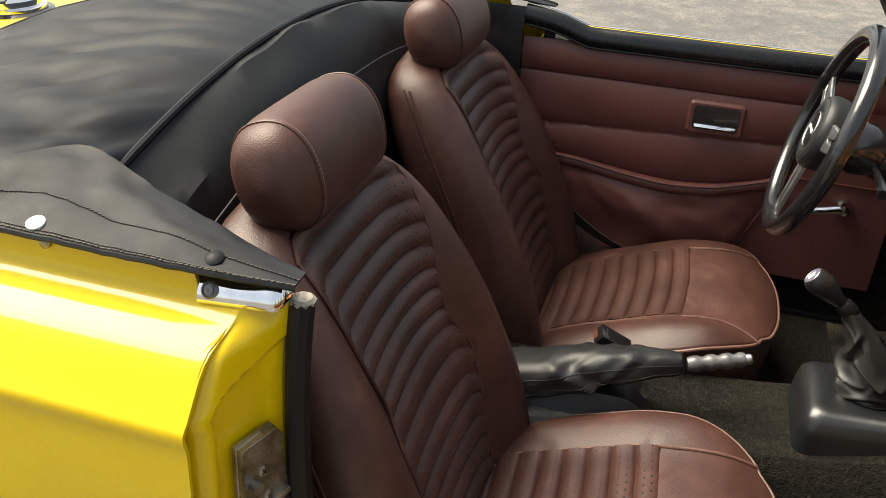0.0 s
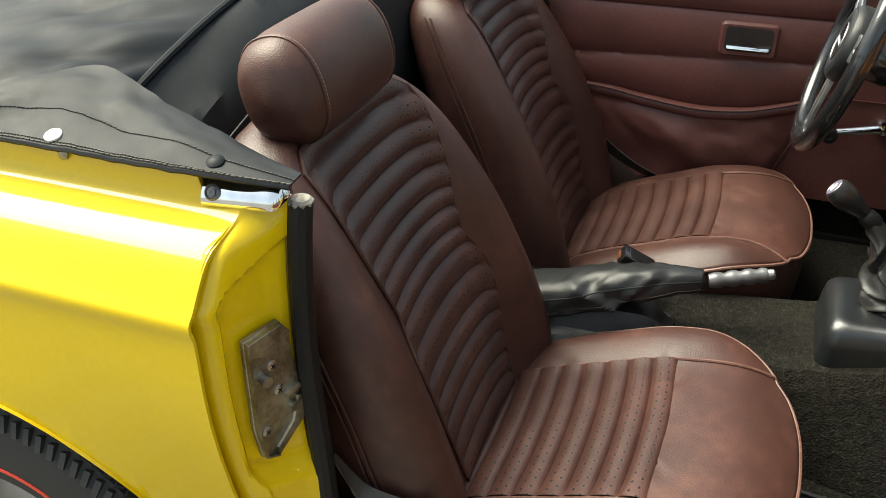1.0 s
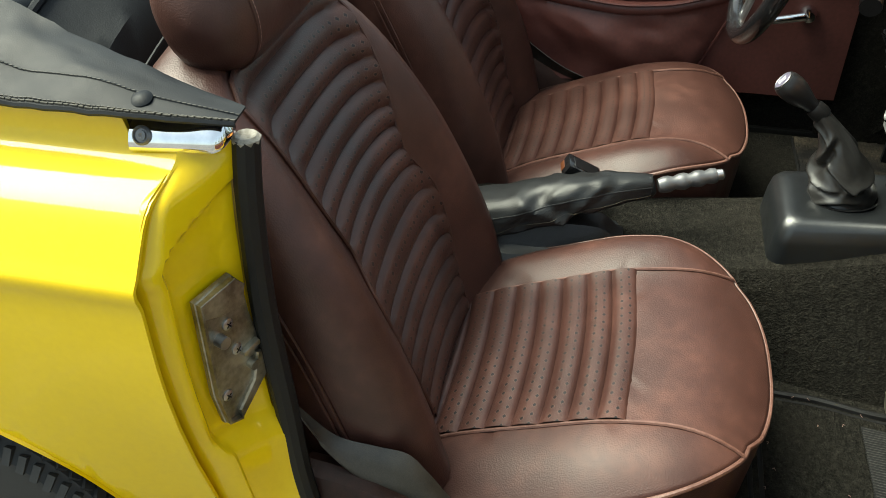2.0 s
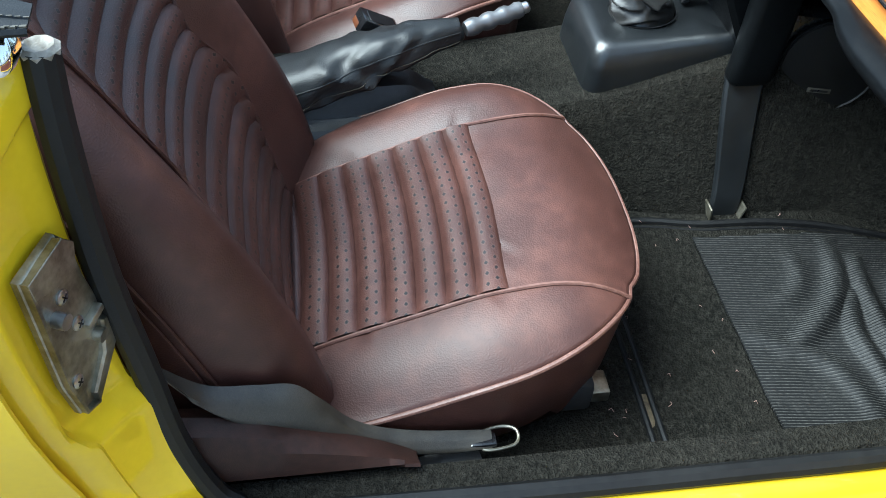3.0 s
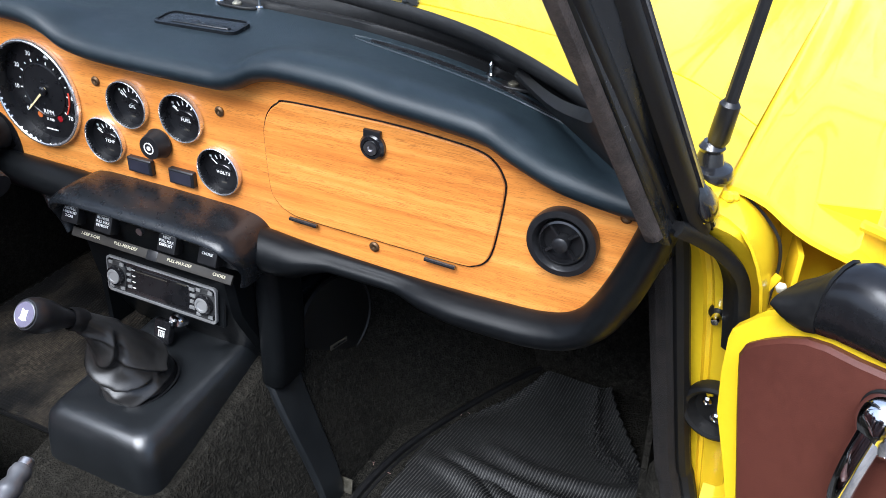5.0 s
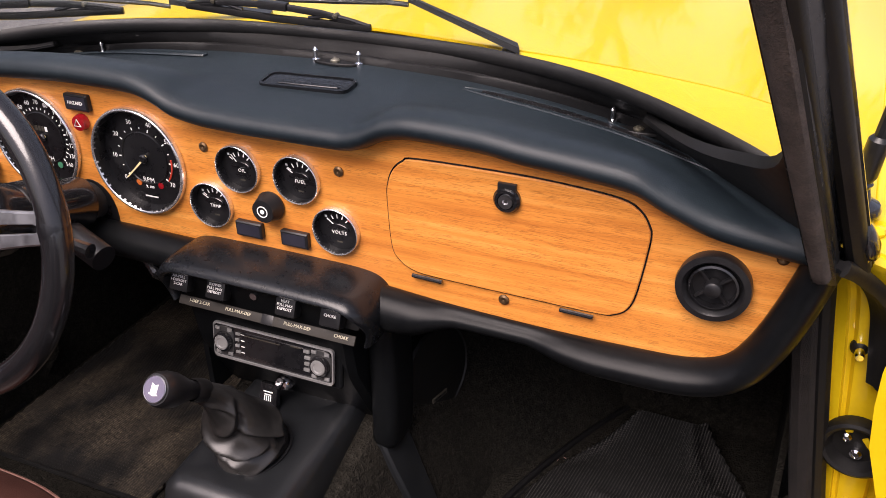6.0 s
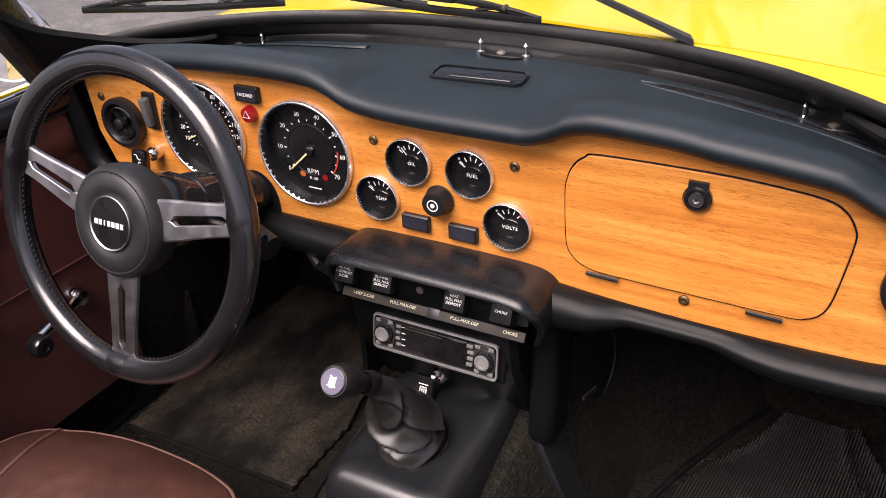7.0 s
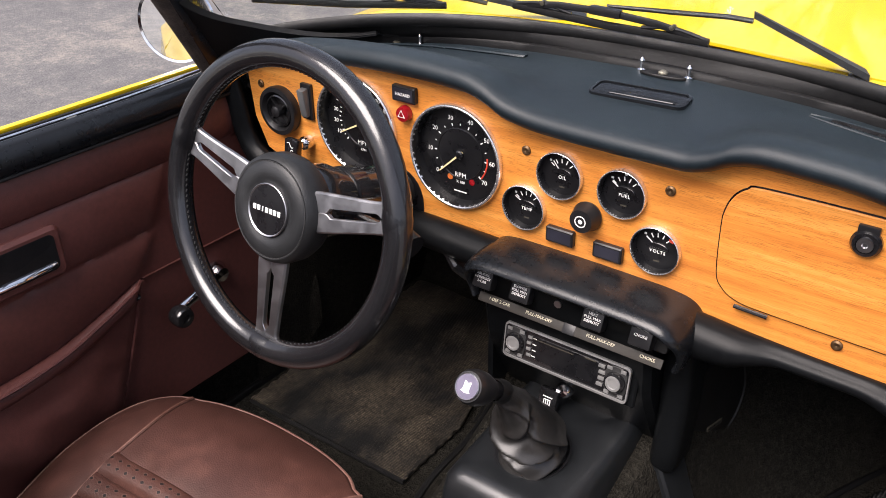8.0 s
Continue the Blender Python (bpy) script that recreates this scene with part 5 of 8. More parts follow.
for z in frange(0.44, 0.66, 12):
    yf = lerp_table([(0.44, 0.030), (0.462, 0.016), (0.485, 0.004), (0.515, -0.012), (0.54, -0.024), (0.6, -0.034), (0.66, -0.05)], z)
    rows.append([(-0.118, 0.07, z), (-0.118, yf + 0.004, z), (-0.114, yf, z), (0.102, yf, z), (0.106, yf + 0.004, z), (0.106, 0.07, z)])
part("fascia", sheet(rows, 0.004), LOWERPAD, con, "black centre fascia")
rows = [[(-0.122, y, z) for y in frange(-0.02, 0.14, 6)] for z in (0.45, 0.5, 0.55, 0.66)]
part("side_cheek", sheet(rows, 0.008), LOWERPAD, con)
# padded cover of the stay from the dash, its lower edge turned in
rows = []
for z, g in ((0.412, 0.75), (0.4125, 0.92), (0.418, 1.0), (0.45, 1.0), (0.50, 1.02), (0.56, 1.0), (0.62, 1.0), (0.67, 1.0)):
    c = Vector((0.124 + 0.004 * math.sin((z - 0.41) * 14), 0.034, z))
    rows.append([c + Vector((x * g, y * g, 0)) for x, y in rounded_rect(0.036, 0.066, 0.013, 5)])
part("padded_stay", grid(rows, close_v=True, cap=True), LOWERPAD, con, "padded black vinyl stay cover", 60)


def tunnel_side(y, z):
    """Where the carpet on the tunnel's flank lies at this height."""
    w0, w1, h = tunnel_profile(y)
    q = (h - 0.02 - z) / (h - 0.018 - FLOOR)
    return (w1 * 0.92 + 0.02) * (1 - q) + w0 * q


# pressed steel channel down the tunnel's flank to the floor
rows = []
for t in frange(0, 1, 16):
    z = 0.415 - (0.415 - FLOOR - 0.006) * t
    yc, w = 0.030 - 0.012 * t + 0.02 * t * t - 0.016 * t ** 4, 0.029 - 0.006 * t
    line = []
    for q, lift in ((-1.0, 0.002), (-0.94, 0.012), (-0.82, 0.015), (-0.3, 0.0145), (0.3, 0.0145), (0.82, 0.015), (0.94, 0.012), (1.0, 0.002)):
        y = yc + w * q
        line.append((tunnel_side(y, z) + lift * (1 - 0.5 * max(0.0, t - 0.85) / 0.15), y, z))
    rows.append(line)
part("stay_bracket", sheet(rows, 0.003), CONSOLE, con, "black pressed dash stay bolted to the floor")
for sy, lean in ((-0.002, 8), (0.048, -10)):
    part("stay_foot", box((0.030, 0.003, 0.030), Matrix.Translation((tunnel_side(0.02, FLOOR + 0.02) + 0.010, sy, FLOOR + 0.017)) @ Matrix.Rotation(radians(lean), 4, "X"), 0.001), STEEL, con, "bare metal foot of the stay")
part("stay_bolt", lathe([(0.009, 0), (0.009, 0.006), (0.006, 0.008), (0, 0.008)], 6, Matrix.Translation((tunnel_side(0.02, FLOOR) + 0.022, 0.022, FLOOR + 0.002))), JOINTMETAL, con)

# gear lever
gl = thing("gear_lever", (-0.012, -0.10, 0.447), "gear lever with black knob and creased leather gaiter", "gear lever")
part("gaiter_ring", lathe([(0.0490, 0.0), (0.0500, 0.0020), (0.0475, 0.0022), (0.0450, -0.001), (0.0440, -0.012)], 48, Matrix.Translation((-0.003, -0.094, 0.4478)) @ Matrix.Rotation(radians(3), 4, "X") @ Matrix.Diagonal((0.90, 1.10, 1.0, 1.0))), PLASTIC, gl)
ax = smooth_path([(-0.003, -0.094, 0.438), (-0.003, -0.097, 0.468), (-0.007, -0.106, 0.505), (-0.013, -0.128, 0.548), (-0.016, -0.152, 0.578)], 24)
rows = []
# slack leather: short slanting folds (height, direction round the bag, slant, reach, width, size)
FOLDS = [(0.46, 4.1, -0.15, 1.3, 0.070, 0.0165), (0.30, 5.3, 0.06, 1.0, 0.050, 0.0075), (0.62, 5.4, 0.14, 1.3, 0.060, 0.0085), (0.15, 5.9, 0.09, 1.3, 0.050, 0.0055), (0.80, 4.9, -0.10, 1.3, 0.050, 0.0045),
         (0.42, 1.0, 0.15, 1.4, 0.070, 0.0090), (0.62, 2.4, -0.15, 1.3, 0.060, 0.0070), (0.25, 2.0, 0.10, 1.3, 0.060, 0.0060), (0.40, 6.2, -0.13, 1.1, 0.050, 0.0070), (0.20, 4.4, -0.05, 1.0, 0.045, 0.0050)]
for i, p in enumerate(ax):
    t = i / (len(ax) - 1)
    r = lerp_table([(0, 0.0400), (0.10, 0.0425), (0.3, 0.0385), (0.5, 0.032), (0.7, 0.023), (0.88, 0.016), (1, 0.013)], t)
    line = []
    for k in range(140):
        a = 2 * math.pi * k / 140
        env = min(1.0, t / 0.06) * min(1.0, (1 - t) / 0.1)
        f = 0.0
        for t0, a0, slant, reach, w, size in FOLDS:
            da = (a - a0 + math.pi) % (2 * math.pi) - math.pi
            if abs(da) < reach:
                d = (t - t0 - slant * da - 0.03 * math.sin(3.0 * da + t0 * 9)) / w
                # a crest with a hollow tucked in beneath it
                f += size * math.cos(math.pi / 2 * da / reach) ** 1.4 * (math.exp(-1.9 * ((d * d + 0.05) ** 0.5 - 0.22)) - 0.75 * math.exp(-((d + 1.2) / 0.75) ** 2))
        f = f * env + wrinkle((math.cos(a), math.sin(a), t * 2.5), 1.6, 0.0008) * env
        line.append(p + Vector((math.cos(a) * (r * 0.95 + f), math.sin(a) * (r * (1 + 0.16 * (1 - t)) + f), -0.25 * f)))
    rows.append(line)
part("gaiter", grid(rows, close_v=True, cap=True), GAITER, gl, "creased black leather gaiter", 70)
k0, kd = Vector((-0.016, -0.152, 0.575)), Vector((-0.004, -0.075, 0.055)).normalized()
KM = Matrix.Translation(k0) @ kd.to_track_quat("Z", "Y").to_matrix().to_4x4()
part("collar", lathe([(0.013, -0.006), (0.014, 0.0), (0.0135, 0.012), (0.012, 0.016)], 20, KM), RUBBER, gl)
part("knob", lathe([(0.010, 0.012), (0.0115, 0.024), (0.0155, 0.036), (0.0190, 0.048), (0.0202, 0.060), (0.0192, 0.070), (0.0168, 0.0755), (0.0, 0.0765)], 28, KM), PLASTIC, gl, "black gear knob", 60)
EM = KM @ Matrix.Translation((0, 0, 0.0762)) @ Matrix.Scale(0.86, 4)
part("emblem", lathe([(0.0172, 0.0), (0.0172, 0.0012), (0.0166, 0.0018), (0.0160, 0.0012), (0, 0.0012)], 28, EM), SATIN, gl, "round white and chrome emblem")
part("emblem_field", lathe([(0.0158, 0.001), (0.0158, 0.0016), (0, 0.0016)], 28, EM), plain("pale_enamel", (0.11, 0.10, 0.145), 0.3), gl)
EMK = EM @ Matrix.Translation((0, 0, 0.0016)) @ Matrix.Scale(0.8, 4)
part("emblem_mark", slab([(-0.006, 0.009), (0.0, 0.006), (0.006, 0.009), (0.006, -0.006), (0.009, -0.008), (0.0, -0.0105), (-0.009, -0.008), (-0.006, -0.006)], 0.0005, EMK), WHITEINK, gl)

# ---- radio, switches and label strip ----
radio = thing("car_radio", (0, -0.03, 0.53), "silver and black car radio in the console", "radio")
RM = Matrix.Translation((0.003, -0.030, 0.5565)) @ Matrix.Rotation(radians(90 - 8), 4, "X") @ Matrix.Scale(0.94, 4)
part("surround", slab(rounded_rect(0.200, 0.066, 0.004), 0.005, RM, 0.002), LOWERPAD, radio)
part("face", slab(rounded_rect(0.184, 0.052, 0.006), 0.0105, RM, 0.002), GLOSSBLACK, radio, "glossy black radio face")
SILVER = plain("radio_silver", (0.31, 0.31, 0.305), 0.34, 0.5)
RADIOGREY = plain("radio_dark_grey", (0.030, 0.030, 0.030), 0.35)


def ring_plate(outer, inner, z0, z1, m):
    """A flat frame between two outlines of as many points."""
    rows = [[m @ Vector((*p, z0)) for p in outer], [m @ Vector((*p, z1)) for p in outer], [m @ Vector((*p, z1 + 0.0006)) for p in inner], [m @ Vector((*p, z0)) for p in inner]]
    return grid(rows, close_u=True, close_v=True)


def smile(pts, k):
    return [(x, y - k * (1 - (x / 0.092) ** 2) * (y < 0)) for x, y in pts]


part("silver_frame", ring_plate(smile(rounded_rect(0.184, 0.052, 0.006, 9), 0.0035), smile(rounded_rect(0.1805, 0.0470, 0.006, 9), -0.0010), 0.008, 0.0125, RM), SILVER, radio, "silver frame curving down along the bottom")
part("display", slab(rounded_rect(0.098, 0.034, 0.004), 0.0012, RM @ Matrix.Translation((0.0, 0.001, 0.0105)), 0.0005), DIAL, radio, "dark display")
part("display_line", box((0.060, 0.0012, 0.0004), RM @ Matrix.Translation((-0.018, 0.014, 0.0119))), GREYSTRIP, radio)
for sx in (-0.0745, 0.0735):
    part("cheek", slab(rounded_rect(0.030, 0.042, 0.012), 0.0016, RM @ Matrix.Translation((sx, 0.0, 0.0105)), 0.0006), RADIOGREY, radio)
    kb = part("knob", lathe([(0.0140, 0), (0.0142, 0.002), (0.0132, 0.0065), (0.0105, 0.0075)], 28, RM @ Matrix.Translation((sx, 0.0, 0.0118))), GLOSSBLACK, radio, "black knob with a silver cap")
    part("knob_cap", lathe([(0.0107, 0.0070), (0.0100, 0.0088), (0.0070, 0.0090), (0.0064, 0.0080), (0, 0.0080)], 24, RM @ Matrix.Translation((sx, 0.0, 0.0118))), SILVER, kb)
    for dy in (-0.0175, 0.0175):
        for dx in (-0.0095, 0.0095):
            part("corner_button", box((0.0075, 0.0048, 0.002), RM @ Matrix.Translation((sx + dx, dy, 0.0128)), 0.0008), SILVER, radio)
for i in range(4):
    y = 0.0145 - 0.0088 * i
    part("button", box((0.0092, 0.0048, 0.0024), RM @ Matrix.Translation((0.0545 - 0.0012 * abs(i - 1.5), y, 0.0118)), 0.0009), SILVER, radio)
    part("button", box((0.0070, 0.0040, 0.0024), RM @ Matrix.Translation((-0.0545 + 0.0012 * abs(i - 1.5), y, 0.0118)), 0.0009), SILVER, radio)
    part("print_bar", box((0.0055, 0.0012, 0.0004), RM @ Matrix.Translation((-0.0455, y, 0.0119))), WHITEINK, radio)
part("print_bar", box((0.016, 0.0014, 0.0004), RM @ Matrix.Translation((0.036, 0.0165, 0.0119))), GREYSTRIP, radio)

STM = Matrix.Translation((0.009, -0.0545, 0.6170)) @ Matrix.Rotation(radians(55), 4, "X")
strip = part("label_strip", box((0.244, 0.0115, 0.004), STM, 0.001), plain("brown_label_strip", (0.015, 0.0125, 0.009), 0.65), con, "grey strip with cream lettering")
for wx, words in ((-0.092, "1-DEF 2-CAR"), (-0.036, "PULL-MAX-DEF"), (0.046, "PULL-MAX-DEF"), (0.104, "CHOKE")):
    part("lettering", text_bm(words, 0.0054, STM @ Matrix.Translation((wx, 0.001, 0.0022))), STRIPINK, strip)
part("strip_joint", box((0.016, 0.0125, 0.005), STM @ Matrix.Translation((0.005, 0.0, 0.0)), 0.001), PLASTIC, strip)
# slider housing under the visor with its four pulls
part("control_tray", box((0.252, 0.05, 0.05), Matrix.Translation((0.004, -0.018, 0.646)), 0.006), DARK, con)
for kx, words in ((-0.105, "AIR-PULL\n1-DEFROST\n2-CAR"), (-0.052, "BLOWER\nPULL MAX\nDEFROST"), (0.045, "HEAT\nPULL MAX\nDEFROST"), (0.104, "CHOKE")):
    KM2 = Matrix.Translation((kx, -0.053, 0.645)) @ Matrix.Rotation(radians(66), 4, "X")
    kn = part("pull_knob", box((0.027, 0.027, 0.016), KM2, 0.003), PLASTIC, con, "black control pull")
    part("lettering", text_bm(words, 0.0046, KM2 @ Matrix.Translation((0, 0.0, 0.0082))), WHITEINK, kn)
part("pull_rod", tube([(-0.005, -0.03, 0.644), (-0.005, -0.052, 0.643)], 0.005, 8), SATIN, con)
# wash switch and cigar lighter below the radio
part("lighter", lathe([(0.011, 0), (0.0115, 0.010), (0.0105, 0.016), (0.008, 0.019), (0, 0.018)], 20, Matrix.Translation((-0.012, 0.006, 0.480)) @ Matrix.Rotation(radians(75), 4, "X")), CHROME, con, "chrome cigar lighter")
WM = Matrix.Translation((-0.027, -0.018, 0.468)) @ Matrix.Rotation(radians(72), 4, "X")
ws = part("lamp_pull", box((0.026, 0.032, 0.010), WM, 0.002), GLOSSBLACK, con, "black pull with a white pictogram")
for k in range(4):
    part("pictogram", box((0.0014, 0.007, 0.0006), WM @ Matrix.Translation((-0.0045 + 0.003 * k, -0.004, 0.0053))), WHITEINK, ws)
part("pictogram", box((0.014, 0.0014, 0.0006), WM @ Matrix.Translation((0, 0.005, 0.0053))), WHITEINK, ws)
part("pictogram", box((0.010, 0.0014, 0.0006), WM @ Matrix.Translation((0, 0.001, 0.0053))), WHITEINK, ws)
# loudspeakers in the footwells
for side in (1, -1):
    sp = thing("loudspeaker", (side * 0.132, 0.146, 0.37), "round black loudspeaker with mesh cover in the footwell", "loudspeaker", "footwell loudspeakers")
    SPM = Matrix.Translation((side * 0.132, 0.146, 0.436)) @ Matrix.Rotation(radians(side * 76), 4, "Z") @ Matrix.Rotation(radians(90), 4, "X") @ Matrix.Rotation(radians(-6), 4, "X") @ Matrix.Scale(0.82, 4)
    part("cabinet", box((0.17, 0.18, 0.05), SPM @ Matrix.Translation((0, 0, -0.03)), 0.02, 3), VINYL, sp)
    part("grille", lathe([(0.083, -0.006), (0.085, 0.004), (0.080, 0.010), (0.074, 0.011), (0.0, 0.014)], 40, SPM), surface("speaker_mesh", (0.003, 0.003, 0.003), (0.007, 0.007, 0.007), (0.4, 0.55), bscale=900, bstr=0.8, spec=0.3), sp)
    part("rim", lathe([(0.0815, 0.009), (0.084, 0.0115), (0.0865, 0.008), (0.0865, 0.0)], 40, SPM), RUBBER, sp, "moulded black rim")
    bd = part("badge", box((0.040, 0.009, 0.002), SPM @ Matrix.Translation((-0.004, -0.044, 0.0125)), 0.0005), GREYSTRIP, sp, "small grey badge")
    part("badge_bar", box((0.030, 0.004, 0.001), SPM @ Matrix.Translation((-0.004, -0.044, 0.0136))), DIAL, bd)

# ---- passenger's rubber mat, creased ----
rows = []


def mat_edge(u, v):
    """u across, v along: the outline narrows towards the toe board."""
    xl = lerp_table([(-0.045, 0.256), (0.174, 0.268), (0.40, 0.385)], v)
    xr = lerp_table([(-0.045, 0.605), (0.20, 0.601), (0.40, 0.494)], v)
    return xl + (xr - xl) * u


# crests of the folds where the mat has been pushed together: path, height, half width
MAT_FOLDS = [([(0.285, 0.150), (0.330, 0.142), (0.372, 0.126), (0.408, 0.098), (0.446, 0.054), (0.475, 0.010)], 0.013, 0.013),
             ([(0.320, 0.178), (0.372, 0.164), (0.422, 0.158), (0.483, 0.152), (0.545, 0.160), (0.585, 0.192)], 0.015, 0.0105),
             ([(0.386, 0.143), (0.430, 0.122), (0.471, 0.114), (0.533, 0.122), (0.590, 0.124)], 0.013, 0.0105),
             ([(0.360, 0.215), (0.420, 0.200), (0.479, 0.199), (0.552, 0.210), (0.59, 0.232)], 0.009, 0.011),
             ([(0.440, -0.034), (0.470, 0.015), (0.500, 0.058), (0.563, 0.078), (0.602, 0.074)], 0.008, 0.013),
             ([(0.300, 0.085), (0.340, 0.085), (0.372, 0.066), (0.392, 0.030)], 0.006, 0.012)]
FOLD_LINES = [([(p.x, p.y) for p in smooth_path([(x, y, 0) for x, y in pts], 6)], h, w) for pts, h, w in MAT_FOLDS]


def crease_h(x, y):
    z = 0.0
    for pts, h, w in FOLD_LINES:
        best, where = 1.0, 0.0
        for i in range(len(pts) - 1):
            ax, ay = pts[i]
            bx, by = pts[i + 1][0] - ax, pts[i + 1][1] - ay
            q = max(0.0, min(1.0, ((x - ax) * bx + (y - ay) * by) / (bx * bx + by * by)))
            d2 = (x - ax - q * bx) ** 2 + (y - ay - q * by) ** 2
            if d2 < best:
                best, where = d2, (i + q) / (len(pts) - 1)
        if best < (3 * w) ** 2:
            z = max(z, h * math.exp(-best / (w * w)) * math.sin(math.pi * (0.06 + 0.88 * where)) ** 0.6)
    return z


PITCH = 0.0046
CELLS = [[crease_h(0.25 + 0.36 * i / 90, -0.046 + 0.45 * j / 110) for j in range(111)] for i in range(91)]


def crease_at(x, y):
    """The folds, read off a coarse grid."""
    a, b = max(0.0, min(89.999, (x - 0.25) / 0.36 * 90)), max(0.0, min(109.999, (y + 0.046) / 0.45 * 110))
    i, j = int(a), int(b)
    a, b = a - i, b - j
    return (CELLS[i][j] * (1 - a) + CELLS[i + 1][j] * a) * (1 - b) + (CELLS[i][j + 1] * (1 - a) + CELLS[i + 1][j + 1] * a) * b


for i in range(110):
    y = -0.045 + 0.445 * i / 109
    line = []
    for j in range(456):
        u = j / 455
        x = mat_edge(u, y)
        rib = 0.0009 * math.sin(2 * math.pi * (x - 0.12 * y) / PITCH)
        line.append((x, y, FLOOR + 0.014 + crease_at(x, y) + rib + wrinkle((x, y, 3), 9, 0.0025) + 0.03 * max(0.0, (y - 0.28) / 0.13) ** 2 + 0.010 * max(0, (u - 0.8) / 0.2) ** 2))
    rows.append(line)
mat_thing = thing("floor_mat", (0.42, 0.15, FLOOR), "creased ribbed black rubber floor mat", "mat")
part("mat_sheet", sheet(rows, 0.004), MATRUBBER, mat_thing, "", 80)
rows = []
for i in range(80):
    y = -0.06 + 0.48 * i / 79
    line = []
    for j in range(240):
        x = -0.59 + j / 239 * (0.34 - 0.10 * max(0, (y - 0.1) / 0.35))
        line.append((x, y, FLOOR + 0.014 + wrinkle((x, y, 8), 7, 0.004) + 0.0009 * math.sin(2 * math.pi * (x + 0.25 * y) / 0.0058)))
    rows.append(line)
mat2 = thing("floor_mat", (-0.42, 0.15, FLOOR), "dusty ribbed brown mat in the driver's footwell, brightened in its colour", "mat")
part("mat_sheet", sheet(rows, 0.005), DUSTYLITMAT, mat2, "", 80)
part("mat_binding", tube([rows[0][0], rows[0][239], rows[40][239], rows[79][239]], 0.005, 6), RUBBER, mat2)
# bits of grass and fluff on the carpet
fluff = bmesh.new()
rnd = random.Random(4)
for _ in range(70):
    x, y = rnd.uniform(0.2, 0.58), rnd.uniform(-0.3, 0.35)
    a = rnd.uniform(0, 6.28)
    s = rnd.uniform(0.002, 0.005)
    add_tube(fluff, [(x, y, FLOOR + 0.012), (x + s * math.cos(a), y + s * math.sin(a), FLOOR + 0.015), (x + 1.6 * s * math.cos(a + 0.6), y + 1.6 * s * math.sin(a + 0.6), FLOOR + 0.013)], 0.0004, 4)
tagged(finish("carpet_litter", fluff, STITCH), "pale crumbs and fibres on the carpet", "litter", kind="stuff")
part("litter_curl", tube(smooth_path([(0.588, -0.132, FLOOR + 0.014), (0.592, -0.136, FLOOR + 0.0155), (0.596, -0.133, FLOOR + 0.0145), (0.595, -0.128, FLOOR + 0.014)], 5), 0.0007, 5), STITCH, tub)


from mathutils.geometry import tessellate_polygon
# ---- dashboard ----
dash = thing("dashboard", (0, 0.05, 0.66), "oak veneer dashboard with round gauges and black padding", "dashboard")
CREST = [(-0.592, 0.832), (-0.562, 0.842), (-0.50, 0.858), (-0.43, 0.873), (-0.36, 0.881), (-0.24, 0.886), (-0.168, 0.884), (-0.135, 0.877), (-0.10, 0.863), (-0.05, 0.8565), (0.02, 0.855), (0.11, 0.855), (0.135, 0.861), (0.16, 0.873), (0.19, 0.878),
         (0.26, 0.8755), (0.312, 0.869), (0.366, 0.864), (0.417, 0.8575), (0.449, 0.843), (0.495, 0.826), (0.55, 0.818), (0.592, 0.814)]
TOP = [(x, lerp_table(CREST, x) - lerp_table([(-0.6, 0.026), (-0.2, 0.024), (-0.08, 0.017), (0.11, 0.015), (0.19, 0.024), (0.3, 0.020), (0.42, 0.017), (0.47, 0.013), (0.6, 0.011)], x)) for x in frange(-0.562, 0.575, 44)]
BOT = [(-0.555, 0.74), (-0.535, 0.695), (-0.50, 0.682), (-0.40, 0.678), (-0.27, 0.673), (-0.16, 0.672), (0.11, 0.668), (0.15, 0.660), (0.28, 0.652), (0.36, 0.650), (0.45, 0.651), (0.515, 0.660)]
face = [(x, z) for x, z in TOP] + [(0.577, 0.79), (0.571, 0.77), (0.558, 0.72), (0.545, 0.688), (0.532, 0.670)] + [(x, z) for x, z in reversed(BOT)]
GAUGES = [(-0.188, 0.766, 0.0695), (-0.352, 0.770, 0.0695), (-0.039, 0.781, 0.0295), (0.040, 0.780, 0.0295), (-0.085, 0.727, 0.0295), (0.086, 0.724, 0.0295)]


def veneer(outline, holes):
    """Flat wooden face with round holes cut through it for the gauges."""
    loops = [[Vector((x, z, 0)) for x, z in outline]]
    for hx, hz, hr in holes:
        loops.append([Vector((hx + hr * math.cos(a), hz + hr * math.sin(a), 0)) for a in frange(0, 2 * math.pi, 41)[:-1]])
    bm = bmesh.new()
    vs = [bm.verts.new((p.x, 0.0, p.y)) for lp in loops for p in lp]
    back = [bm.verts.new((p.x, 0.012, p.y)) for lp in loops for p in lp]
    for tri in tessellate_polygon(loops):
        bm.faces.new([vs[i] for i in tri])
        bm.faces.new([back[i] for i in reversed(tri)])
    k = 0
    for lp in loops:
        for i in range(len(lp)):
            a, b = k + i, k + (i + 1) % len(lp)
            bm.faces.new((vs[a], vs[b], back[b], back[a]))
        k += len(lp)
    bmesh.ops.recalc_face_normals(bm, faces=bm.faces)
    return bm


board = part("wood_face", veneer(face, [(hx, hz, hr * 0.955) for hx, hz, hr in GAUGES]), OAK, dash, "orange oak veneer face", 30)

